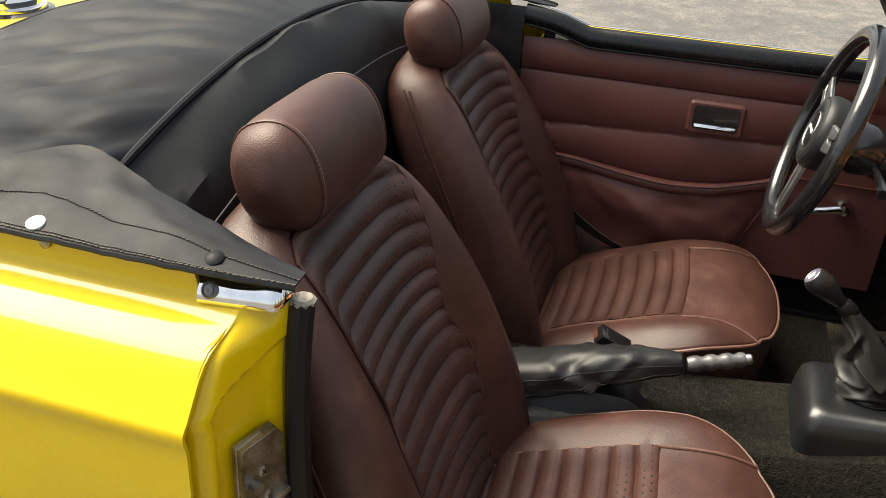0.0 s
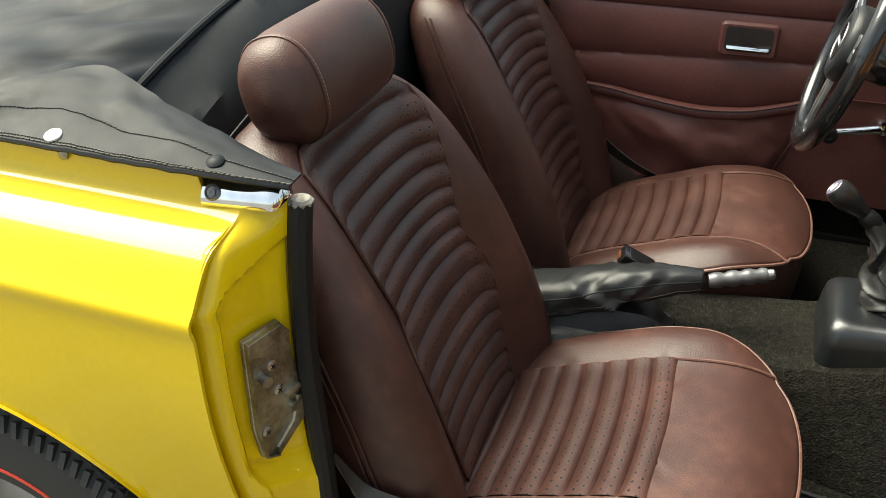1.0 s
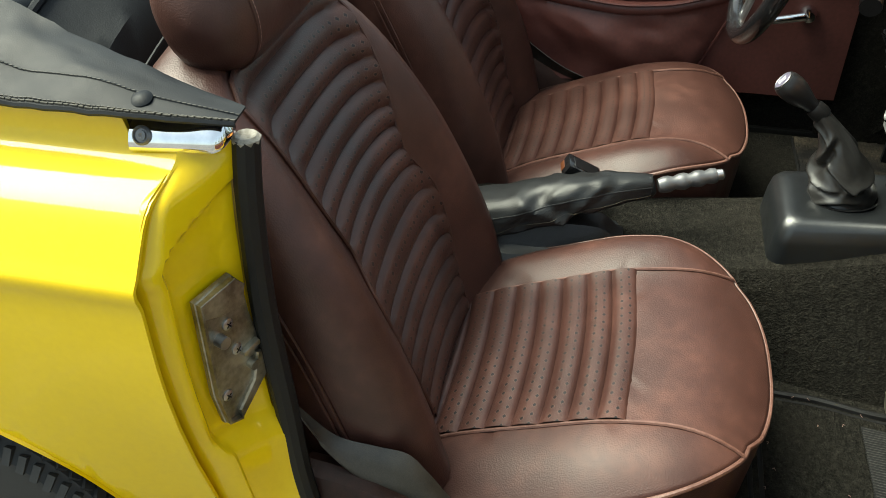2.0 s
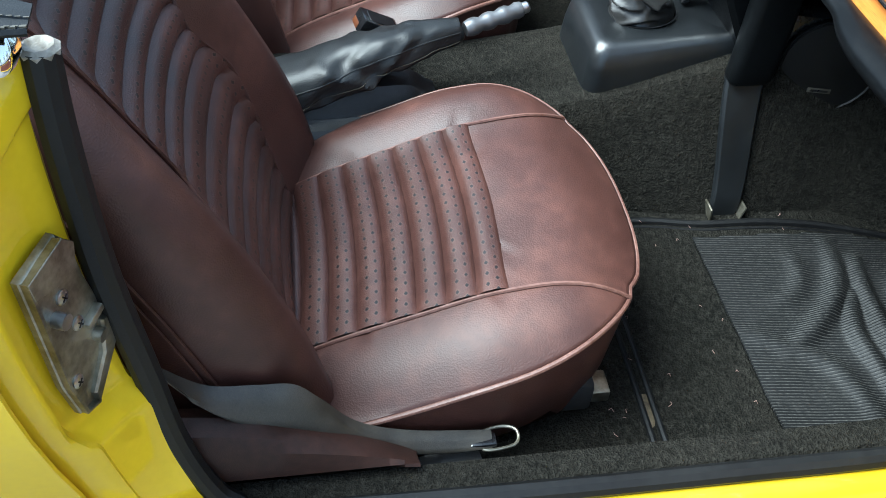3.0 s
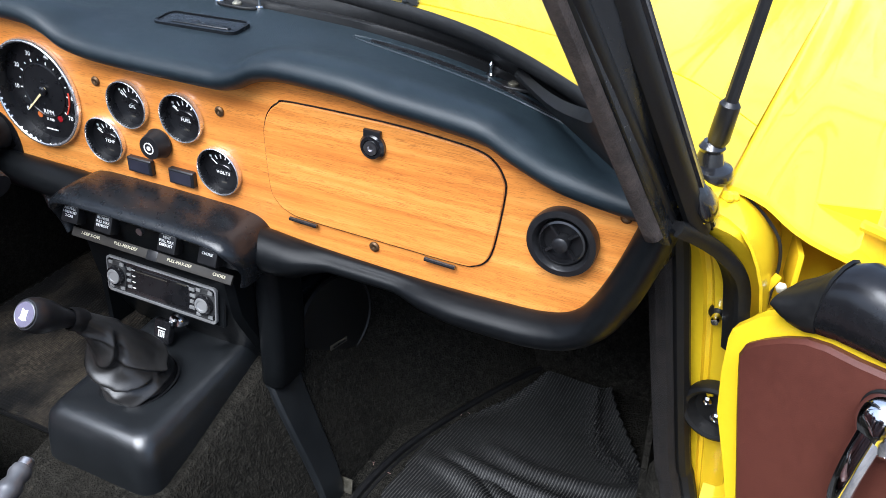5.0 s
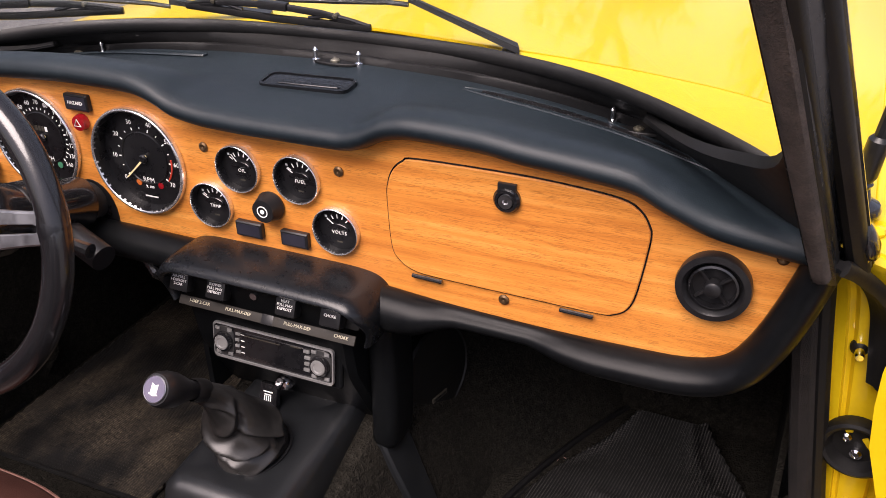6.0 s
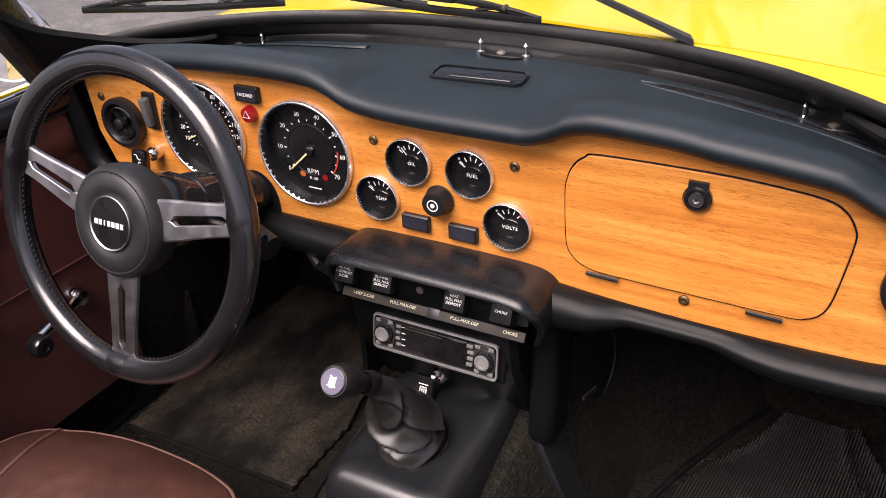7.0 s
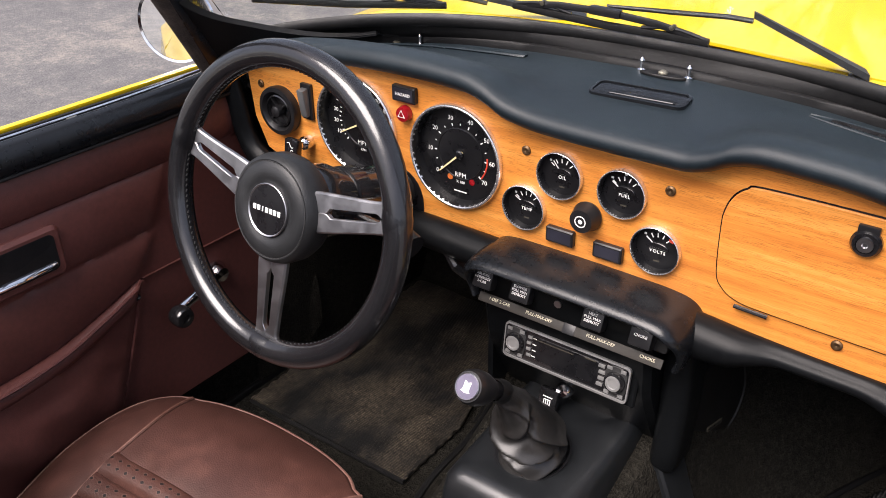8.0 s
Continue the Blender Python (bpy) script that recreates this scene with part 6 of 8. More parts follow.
# padded top rolling over the wooden face
def pad_back(x):
    a = abs(x)
    return Vector((x, lerp_table([(0.0, 0.174), (0.16, 0.167), (0.27, 0.156), (0.33, 0.147), (0.40, 0.127), (0.458, 0.100), (0.504, 0.065), (0.551, 0.031), (0.592, 0.006)], a),
                   lerp_table([(0.0, 0.863), (0.16, 0.860), (0.27, 0.853), (0.33, 0.847), (0.40, 0.840), (0.458, 0.832), (0.504, 0.822), (0.551, 0.810), (0.592, 0.797)], a)))


def screen_foot(x):
    a = abs(x)
    return Vector((x, lerp_table([(0.0, 0.213), (0.13, 0.197), (0.25, 0.165), (0.33, 0.137), (0.40, 0.098), (0.458, 0.065), (0.51, 0.035), (0.545, 0.015), (0.59, -0.012)], a),
                   lerp_table([(0.0, 0.882), (0.13, 0.886), (0.25, 0.889), (0.33, 0.888), (0.40, 0.886), (0.458, 0.880), (0.51, 0.872), (0.545, 0.863), (0.59, 0.850)], a)))


rows = []
for x in frange(-0.592, 0.592, 181):
    zc = lerp_table(CREST, x)
    ze = zc - 0.020
    out = lerp_table([(-0.6, 0.0), (-0.17, 0.0), (-0.09, 0.004), (0.12, 0.004), (0.17, 0.0), (0.6, 0.0)], x)
    pts = [(0.004, ze - 0.004), (-0.014, ze - 0.005), (-0.022 - out, ze), (-0.0275 - out, ze + 0.007), (-0.0275 - out, ze + 0.013), (-0.022 - out, ze + 0.0195), (-0.013, ze + 0.0225), (0.002, ze + 0.0235)]
    line = [(x, y, z) for y, z in pts]
    bp = pad_back(x)
    mid = lerp_table([(-0.59, 0.818), (-0.45, 0.852), (-0.25, 0.862), (0.0, 0.860), (0.2, 0.859), (0.35, 0.852), (0.48, 0.832), (0.59, 0.805)], x)
    for t in (0.15, 0.3, 0.5, 0.7, 0.85, 1.0):
        y = 0.002 + (bp.y - 0.002) * t
        s = min(1.0, t / 0.5)
        s = s * s * (3 - 2 * s)
        z = (zc + 0.0035) * (1 - s) + mid * s if t <= 0.5 else mid + (bp.z - mid) * (t - 0.5) * 2
        line.append((x, y, z))
    line.append((x, bp.y + 0.006, bp.z - 0.014))
    rows.append(line)
pad = part("top_pad", sheet(rows, 0.004), DASHTOP, dash, "padded black vinyl dash top", 60)
# lower padded roll
rows = []
LOWER = [(-0.590, 0.832), (-0.584, 0.80), (-0.574, 0.76), (-0.560, 0.708), (-0.53, 0.682), (-0.48, 0.674), (-0.36, 0.672), (-0.27, 0.669), (-0.19, 0.668), (-0.12, 0.667), (-0.05, 0.666), (0.02, 0.665), (0.08, 0.664), (0.14, 0.661), (0.20, 0.656), (0.26, 0.653), (0.32, 0.651), (0.38, 0.650), (0.44, 0.651),
         (0.48, 0.653), (0.510, 0.660), (0.530, 0.673), (0.543, 0.692), (0.554, 0.715), (0.564, 0.742), (0.573, 0.770), (0.582, 0.80)]
path = smooth_path([(x, 0, z) for x, z in LOWER], 6)
n = len(path)
for i, p in enumerate(path):
    t = (path[min(i + 1, n - 1)] - path[max(i - 1, 0)]).normalized()
    out = Vector((t.z, 0, -t.x))
    h = lerp_table([(-0.6, 0.018), (-0.57, 0.024), (-0.5, 0.034), (-0.2, 0.036), (0.14, 0.046), (0.185, 0.040), (0.215, 0.024), (0.245, 0.014), (0.315, 0.013), (0.345, 0.019), (0.37, 0.024), (0.42, 0.027), (0.5, 0.028), (0.56, 0.025), (0.59, 0.022)], p.x)
    dpt = lerp_table([(-0.6, 0.02), (-0.3, 0.03), (0.14, 0.036), (0.19, 0.034), (0.24, 0.020), (0.32, 0.018), (0.36, 0.027), (0.40, 0.032), (0.5, 0.033), (0.59, 0.026)], p.x)
    prof = [(0.006, 0.004), (-0.004, -0.008), (0.0, -dpt * 0.7), (h * 0.35, -dpt), (h * 0.7, -dpt * 0.85), (h, -dpt * 0.35), (h * 1.02, 0.0), (h * 0.85, 0.05), (h * 0.5, 0.10)]
    rows.append([p + out * q.x + Vector((0, q.y, 0)) for q in smooth_path([(a, b, 0) for a, b in prof], 3)])
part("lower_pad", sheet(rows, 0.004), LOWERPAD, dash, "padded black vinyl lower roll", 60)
# added closing sheet below the dash, coloured near black for the shade there
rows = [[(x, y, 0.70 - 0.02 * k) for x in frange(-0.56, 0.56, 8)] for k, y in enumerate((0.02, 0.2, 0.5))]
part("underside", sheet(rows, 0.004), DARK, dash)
for side in (-1, 1):
    rows = [[(side * (0.583 + 0.008 * k), y, z) for k, y in enumerate((0.0, 0.05, 0.12))] for z in (0.725, 0.755, 0.785, 0.815)]
    part("end_cap", sheet(rows, 0.004), VINYL, dash)
# padded visor over the heater controls
rows = []
VISOR = smooth_path([(x, 0, z) for x, z in ((-0.126, 0.612), (-0.133, 0.634), (-0.132, 0.656), (-0.121, 0.672), (-0.098, 0.680), (-0.05, 0.6815), (0.0, 0.682), (0.06, 0.6815), (0.112, 0.680), (0.138, 0.674), (0.152, 0.658), (0.155, 0.636), (0.149, 0.612))], 6)
for i, p in enumerate(VISOR):
    t = (VISOR[min(i + 1, len(VISOR) - 1)] - VISOR[max(i - 1, 0)]).normalized()
    n = Vector((-t.z, 0, t.x))
    slim = 0.55 + 0.45 * smooth(0.62, 0.67, p.z)
    back = 1.0 - 0.25 * (1 - smooth(0.62, 0.675, p.z))
    rows.append([p + n * (o * slim) + Vector((0, y * back, 0)) for y, o in ((0.0, 0.0), (-0.03, 0.0015), (-0.055, 0.0005), (-0.068, -0.002), (-0.0755, -0.006), (-0.077, -0.010), (-0.0735, -0.014), (-0.064, -0.0165), (-0.03, -0.016), (0.0, -0.016))])
part("control_visor", grid(rows, close_v=True, cap=True), VINYL, dash, "black vinyl hood over the controls", 60)
# slots, ash tray and studs on the pad
def pad_z(x, y):
    bp = pad_back(x)
    mid = lerp_table([(-0.59, 0.818), (-0.45, 0.852), (-0.25, 0.862), (0.0, 0.860), (0.2, 0.859), (0.35, 0.852), (0.48, 0.832), (0.59, 0.805)], x)
    t = max(0.0, min(1.0, (y - 0.002) / max(0.01, bp.y - 0.002)))
    s = min(1.0, t / 0.5)
    s = s * s * (3 - 2 * s)
    return (lerp_table(CREST, x) + 0.0035) * (1 - s) + mid * s if t <= 0.5 else mid + (bp.z - mid) * (t - 0.5) * 2


for A, B in (((0.185, 0.138), (0.476, 0.074)), ((-0.175, 0.136), (-0.462, 0.100))):
    pts, mouth = [], []
    for k in frange(0, 1, 26):
        w = 0.0115 * math.sin(math.pi * min(0.985, max(0.015, k))) ** 0.45
        x = A[0] + (B[0] - A[0]) * k
        y0 = A[1] + (B[1] - A[1]) * k + 0.010 * math.sin(math.pi * k)
        pts.append([(x, y0 + w * q, pad_z(x, y0 + w * q) + h) for q, h in ((-1.25, 0.0002), (-1.08, 0.0014), (-0.85, 0.0004), (0.1, 0.0004), (0.85, 0.0004), (1.08, 0.0014), (1.25, 0.0002))])
        mouth.append([(x, y0 + w * q, pad_z(x, y0 + w * q) + 0.0011) for q in (-0.25, 0.1, 0.45, 0.8)])
    sl = part("demist_slot", sheet(pts, 0.002), DASHTOP, pad, "recessed black demister slot", 40)
    part("slot_mouth", sheet(mouth[2:-2], 0.0008), DIAL, sl, "dark slit")
AM = Matrix.Translation((0.010, 0.085, 0.862)) @ Matrix.Rotation(radians(3), 4, "X") @ Matrix.Rotation(radians(4), 4, "Z")
tray = part("ash_tray", ring_plate(rounded_rect(0.115, 0.041, 0.010, 6), rounded_rect(0.108, 0.034, 0.008, 6), -0.002, 0.0022, AM), VINYL, pad, "ash tray with a raised oval rim")
part("tray_lid", slab(rounded_rect(0.1075, 0.0335, 0.008), 0.0016, AM @ Matrix.Translation((0, 0, -0.0002)), 0.0006), VINYL, tray, "sunken lid")
part("tray_lip", slab(rounded_rect(0.080, 0.007, 0.003), 0.0022, AM @ Matrix.Translation((0.006, -0.011, 0.0012)), 0.0008), VINYL, tray)
part("tray_notch", slab([(0.012 * math.cos(a), 0.007 * math.sin(a)) for a in frange(0, math.pi, 12)], 0.0006, AM @ Matrix.Translation((-0.004, -0.008, 0.0018))), DIAL, tray, "dark finger notch")
for sx, sy in ((-0.026, 0.164), (0.034, 0.166), (-0.347, 0.134), (0.361, 0.131)):
    sz = pad_z(sx, sy)
    part("hood_stud", lathe([(0.006, -0.002), (0.006, 0.003), (0.0025, 0.004), (0.0022, 0.010), (0.0035, 0.014), (0, 0.018)], 12, Matrix.Translation((sx, sy, sz))), CHROME, pad, "small chrome stud")
for sx, sy in ((0.004, 0.160), (-0.385, 0.128), (0.392, 0.118)):
    sz = pad_z(sx, sy)
    pl = part("stud_plate", slab([(0.030 * math.cos(a), 0.010 * math.sin(a)) for a in frange(0, 6.28, 20)[:-1]], 0.003, Matrix.Translation((sx, sy, sz)) @ Matrix.Rotation(radians(-3), 4, "X"), 0.001), RUBBER, pad, "brown-black fixing plate")
    part("plate_screw", lathe([(0.006, 0), (0.006, 0.002), (0.003, 0.004), (0, 0.004)], 12, Matrix.Translation((sx, sy, sz + 0.003))), STEEL, pl)

# glove box lid
LID = [(0.152, 0.775), (0.1535, 0.795), (0.160, 0.812), (0.172, 0.8235), (0.190, 0.8285), (0.30, 0.829), (0.36, 0.826), (0.405, 0.821), (0.424, 0.812), (0.4345, 0.797), (0.437, 0.782), (0.432, 0.74),
       (0.427, 0.712), (0.420, 0.697), (0.408, 0.689), (0.39, 0.686), (0.30, 0.687), (0.205, 0.689), (0.178, 0.693), (0.163, 0.703), (0.155, 0.72)]
LID = [(p.x, p.y) for p in smooth_path([(x, z, 0) for x, z in LID], 4, True)]
part("lid_gap", slab(LID, 0.0009, on_dash(0, 0, -0.0002)), DIAL, dash)
cx, cz = 0.294, 0.757
glove = part("glove_box_lid", slab([(cx + (x - cx) * 0.989, cz + (z - cz) * 0.976) for x, z in LID], 0.0035, on_dash(0, 0, -0.0002), 0.001), OAK, dash, "oak glove box lid", 30)
for hx, hz in ((0.199, 0.688), (0.369, 0.684)):
    part("hinge", tube([(hx - 0.018, -0.0045, hz), (hx + 0.018, -0.0045, hz - 0.001)], 0.0024, 8), GLOSSBLACK, glove, "thin black hinge")
LM = on_dash(0.291, 0.801, -0.0035)
lk = part("lock", lathe([(0.0145, 0), (0.0145, 0.004), (0.012, 0.007), (0.009, 0.0075), (0.0085, 0.006), (0, 0.006)], 28, LM), GLOSSBLACK, glove, "black glove box lock")
part("lock_tab", box((0.020, 0.012, 0.005), LM @ Matrix.Translation((0, 0.0125, 0.0025)), 0.0015), PLASTIC, lk)
part("lock_barrel", lathe([(0.0075, 0.006), (0.0075, 0.0085), (0.003, 0.0085), (0.002, 0.007), (0, 0.007)], 16, LM), SATIN, lk)

for sx, sz in ((-0.086, 0.800), (0.094, 0.798), (0.288, 0.679), (0.556, 0.786), (-0.535, 0.793)):
    part("screw", lathe([(0.006, 0), (0.006, 0.0012), (0.004, 0.0025), (0.0015, 0.0022), (0, 0.0012)], 14, on_dash(sx, sz, -0.0005)), BRASSBROWN, board, "brass-brown screw")


# air vents
def vent(x, z):
    m = on_dash(x, z, -0.0075)
    v = part("air_vent", lathe([(0.035, -0.007), (0.036, 0.002), (0.035, 0.006), (0.029, 0.007), (0.026, 0.003), (0.0245, -0.004), (0.0, -0.006)], 40, m), PLASTIC, dash, "round black swivel air vent")
    part("vent_ring", lathe([(0.0235, -0.004), (0.0235, 0.003), (0.0215, 0.004), (0.020, -0.003)], 32, m), GLOSSBLACK, v)
    for k in range(4):
        part("vent_vane", box((0.019, 0.0022, 0.005), m @ Matrix.Rotation(radians(90 * k + 40), 4, "Z") @ Matrix.Translation((0.011, 0, 0.0))), PLASTIC, v)
    part("vent_knob", lathe([(0.0075, -0.004), (0.0085, 0.004), (0.008, 0.009), (0.006, 0.0105), (0, 0.011)], 20, m), PLASTIC, v)


vent(0.500, 0.748)
vent(-0.494, 0.763)


# gauges


def gauge(x, z, r, label):
    m = on_dash(x, z, -0.0005)
    d = 0.14 * r
    g = part("gauge", lathe([(r * 0.94, 0.006), (r * 0.925, 0.004), (r * 0.90, -d), (0, -d)], 48, m), DIAL, dash, label)
    part("bezel", lathe([(r, 0.0), (r * 1.002, 0.003), (r * 0.994, 0.0055), (r * 0.98, 0.0072), (r * 0.96, 0.0075), (r * 0.945, 0.0066), (r * 0.925, 0.004)], 56, m), BEZEL, g, "chrome bezel", 60)
    return g, m @ Matrix.Translation((0, 0, 0.0001 - d))


def tick(m, r0, r1, a, w):
    return box((w, r1 - r0, 0.0003), m @ Matrix.Rotation(radians(-a), 4, "Z") @ Matrix.Translation((0, (r0 + r1) / 2, 0.0002)))


def big_dial(x, z, r, label, numbers, a0, a1, name, sub, needle_a):
    g, m = gauge(x, z, r, label)
    n = len(numbers)
    for i, s in enumerate(numbers):
        a = a0 + (a1 - a0) * i / (n - 1)
        part("tick", tick(m, r * 0.53, r * 0.585, a, 0.0016), WHITEINK, g, "", 0)
        if i < n - 1:
            am = a + (a1 - a0) / (n - 1) / 2
            part("tick", tick(m, r * 0.55, r * 0.585, am, 0.0012), WHITEINK, g, "", 0)
        if s:
            part("numeral", text_bm(s, r * 0.12, m @ Matrix.Translation((r * 0.685 * math.sin(radians(a)), r * 0.685 * math.cos(radians(a)), 0))), WHITEINK, g, "", 0)
    part("dial_lettering", text_bm(name, r * 0.13, m @ Matrix.Translation((0, -r * 0.42, 0)), space=1.1), WHITEINK, g, "", 0)
    part("dial_lettering", text_bm(sub, r * 0.075, m @ Matrix.Translation((0, -r * 0.56, 0))), WHITEINK, g, "", 0)
    part("dial_step", lathe([(r * 0.50, 0), (r * 0.50, 0.001), (r * 0.485, 0.0014), (r * 0.475, 0.0002), (0, 0.0002)], 40, m), DIAL, g)
    nd = m @ Matrix.Rotation(radians(-needle_a), 4, "Z")
    part("needle", slab([(-0.0014, -0.006), (0.0014, -0.006), (0.0008, r * 0.62), (-0.0008, r * 0.62)], 0.0008, nd @ Matrix.Translation((0, 0, 0.002))), NEEDLE, g, "cream needle", 0)
    part("needle_hub", lathe([(0.006, 0.001), (0.006, 0.004), (0.004, 0.0055), (0, 0.0055)], 18, m), GLOSSBLACK, g)
    return g, m


g, m = big_dial(-0.188, 0.766, 0.0695, "large rev counter with chrome bezel", ["0", "10", "20", "30", "40", "50", "60", "70"], -130, 130, "RPM", "X 100", -133)
bm = bmesh.new()
arc = [m @ Vector((0.0695 * 0.59 * math.sin(radians(a)), 0.0695 * 0.59 * math.cos(radians(a)), 0.0004)) for a in frange(85, 128, 14)]
part("red_zone", tube(arc, 0.0011, 6), REDINK, g, "red rev zone")
for sx, mt in ((-0.016, ORANGEINK), (0.018, REDLENS)):
    part("warning_lens", lathe([(0.0042, 0), (0.0042, 0.0008), (0, 0.0012)], 14, m @ Matrix.Translation((sx, -0.0345, 0))), mt, g)
part("maker_bar", box((0.020, 0.0016, 0.0003), m @ Matrix.Translation((0, -0.052, 0.0002))), WHITEINK, g)
g, m = big_dial(-0.352, 0.770, 0.0695, "large speedometer with chrome bezel", ["", "10", "20", "30", "40", "50", "60", "70", "80", "90", "100", "110", "120", "130", "140"], -135, 135, "MPH", "KPH", -118)
for k in range(4):
    part("odometer", box((0.0042, 0.0065, 0.0004), m @ Matrix.Translation((-0.009 + 0.0055 * k, 0.012, 0.0004))), WHITEINK if k == 3 else GREYSTRIP, g)
for sx, mt in ((-0.016, DIAL), (0.018, GREENINK)):
    part("warning_lens", lathe([(0.0042, 0), (0.0042, 0.0008), (0, 0.0012)], 14, m @ Matrix.Translation((sx, -0.036, 0))), mt, g)


def small_dial(x, z, name, needle_a, label):
    r = 0.0295
    g, m = gauge(x, z, r, label)
    for a in (-55, -30, -5, 20, 45):
        part("tick", tick(m, r * 0.44, r * 0.62, a, 0.0013), WHITEINK, g, "", 0)
    bms = []
    part("dial_lettering", text_bm(name, r * 0.20, m @ Matrix.Translation((0, -r * 0.18, 0)), space=1.15), WHITEINK, g, "white dial lettering", 0)
    part("maker_bar", box((r * 0.24, r * 0.06, 0.0002), m @ Matrix.Translation((0, -r * 0.58, 0))), GREYSTRIP, g, "", 0)
    for a in (-50, 0, 50):
        part("numeral_bar", box((r * 0.10, r * 0.09, 0.0002), m @ Matrix.Translation((r * 0.71 * math.sin(radians(a)), r * 0.71 * math.cos(radians(a)), 0))), WHITEINK, g, "", 0)
    part("needle", slab([(-0.0007, 0), (0.0007, 0), (0.0004, r * 0.62), (-0.0004, r * 0.62)], 0.0006, m @ Matrix.Rotation(radians(-needle_a), 4, "Z") @ Matrix.Translation((0, 0, 0.001))), WHITEINK, g, "", 0)
    part("needle_cover", slab([(r * 0.46 * math.cos(a), r * 0.24 * math.sin(a)) for a in frange(0, math.pi, 14)], 0.002, m @ Matrix.Translation((0, -r * 0.02, 0.0)), 0.0005), GLOSSBLACK, g)
    return g, m


small_dial(-0.039, 0.781, "OIL", -40, "oil pressure gauge with chrome bezel")
small_dial(0.040, 0.780, "FUEL", -58, "fuel gauge with chrome bezel")
small_dial(-0.085, 0.727, "TEMP", -60, "temperature gauge with chrome bezel")
g, m = small_dial(0.086, 0.724, "VOLTS", -50, "voltmeter with chrome bezel")
part("red_zone", slab([(0.012, 0.015), (0.018, 0.013), (0.017, 0.010), (0.012, 0.012)], 0.0003, m @ Matrix.Translation((0, 0, 0.0002))), REDINK, g, "", 0)

# light switch, blanks, hazard, column of switches on the left
LS = on_dash(0.0, 0.740, -0.0005)
sw = part("light_switch", lathe([(0.0175, 0), (0.0185, 0.003), (0.0172, 0.006), (0.0150, 0.0155), (0.0140, 0.019), (0.010, 0.0195), (0, 0.0195)], 32, LS), PLASTIC, dash, "round black rotary switch")
part("switch_mark", lathe([(0.0072, 0.0194), (0.0072, 0.0199), (0.0060, 0.0199), (0.0060, 0.0194)], 20, LS), WHITEINK, sw)
part("switch_mark", lathe([(0.0028, 0.0194), (0.0028, 0.0199), (0, 0.0199)], 10, LS), WHITEINK, sw)


def tell_tale(x, z, w, h, words=""):
    mm = on_dash(x, z, -0.0005)
    b = part("switch_blank", slab(rounded_rect(w, h, 0.002), 0.007, mm, 0.0015), PLASTIC, dash, "small black rectangular lamp")
    part("blank_lens", slab(rounded_rect(w * 0.84, h * 0.7, 0.001), 0.0006, mm @ Matrix.Translation((0, 0, 0.0068))), plain("smoked_lens", (0.018, 0.018, 0.028), 0.35), b)
    if words:
        part("lettering", text_bm(words, h * 0.28, mm @ Matrix.Translation((0, 0, 0.0078))), WHITEINK, b)


tell_tale(-0.033, 0.704, 0.037, 0.020)
tell_tale(0.030, 0.703, 0.037, 0.020)
tell_tale(-0.265, 0.833, 0.037, 0.021, "HAZARD")
HB = on_dash(-0.266, 0.807, -0.0005)
hz = part("hazard_button", lathe([(0.0105, 0), (0.011, 0.003), (0.0095, 0.009), (0, 0.010)], 24, HB), REDLENS, dash, "red hazard button with a white triangle")
tri_pts = [HB @ Vector((0.006 * math.sin(radians(a)), 0.006 * math.cos(radians(a)), 0.0104)) for a in (0, 120, 240)]
part("triangle", tube(tri_pts, 0.0007, 5, closed=True), WHITEINK, hz)
RK = on_dash(-0.441, 0.786, -0.0005)
rk = part("rocker_switch", slab(rounded_rect(0.020, 0.052, 0.002), 0.005, RK, 0.001), PLASTIC, dash, "black rocker switch")
part("rocker", box((0.012, 0.040, 0.012), RK @ Matrix.Translation((0.0, 0.0, 0.008)) @ Matrix.Rotation(radians(8), 4, "X"), 0.002), ROCKERGREY, rk)
part("rocker_mark", lathe([(0.0035, 0), (0.0035, 0.0004), (0, 0.0004)], 14, RK @ Matrix.Translation((0, 0.008, 0.0145)) @ Matrix.Rotation(radians(8), 4, "X")), WHITEINK, rk)
WS = on_dash(-0.446, 0.725, -0.0005)
wsw = part("wiper_switch_stem", lathe([(0.010, 0), (0.010, 0.012), (0.008, 0.016), (0.005, 0.018), (0.005, 0.022)], 20, WS), CHROME, dash, "chrome switch stem")
WK = Matrix.Translation((-0.450, -0.030, 0.722)) @ Matrix.Rotation(radians(80), 4, "X")
wk = part("wiper_knob", box((0.024, 0.030, 0.012), WK, 0.003), GLOSSBLACK, wsw, "black knob with white pictograms")
for oy, k in ((0.006, 1), (-0.004, -1)):
    part("pictogram", tube(smooth_path([WK @ Vector((x * k, oy + y, 0.0063)) for x, y in ((-0.006, 0.003), (-0.002, 0.0035), (0.0, 0.0), (0.003, -0.003), (0.006, -0.002))], 3), 0.0006, 5), WHITEINK, wk)

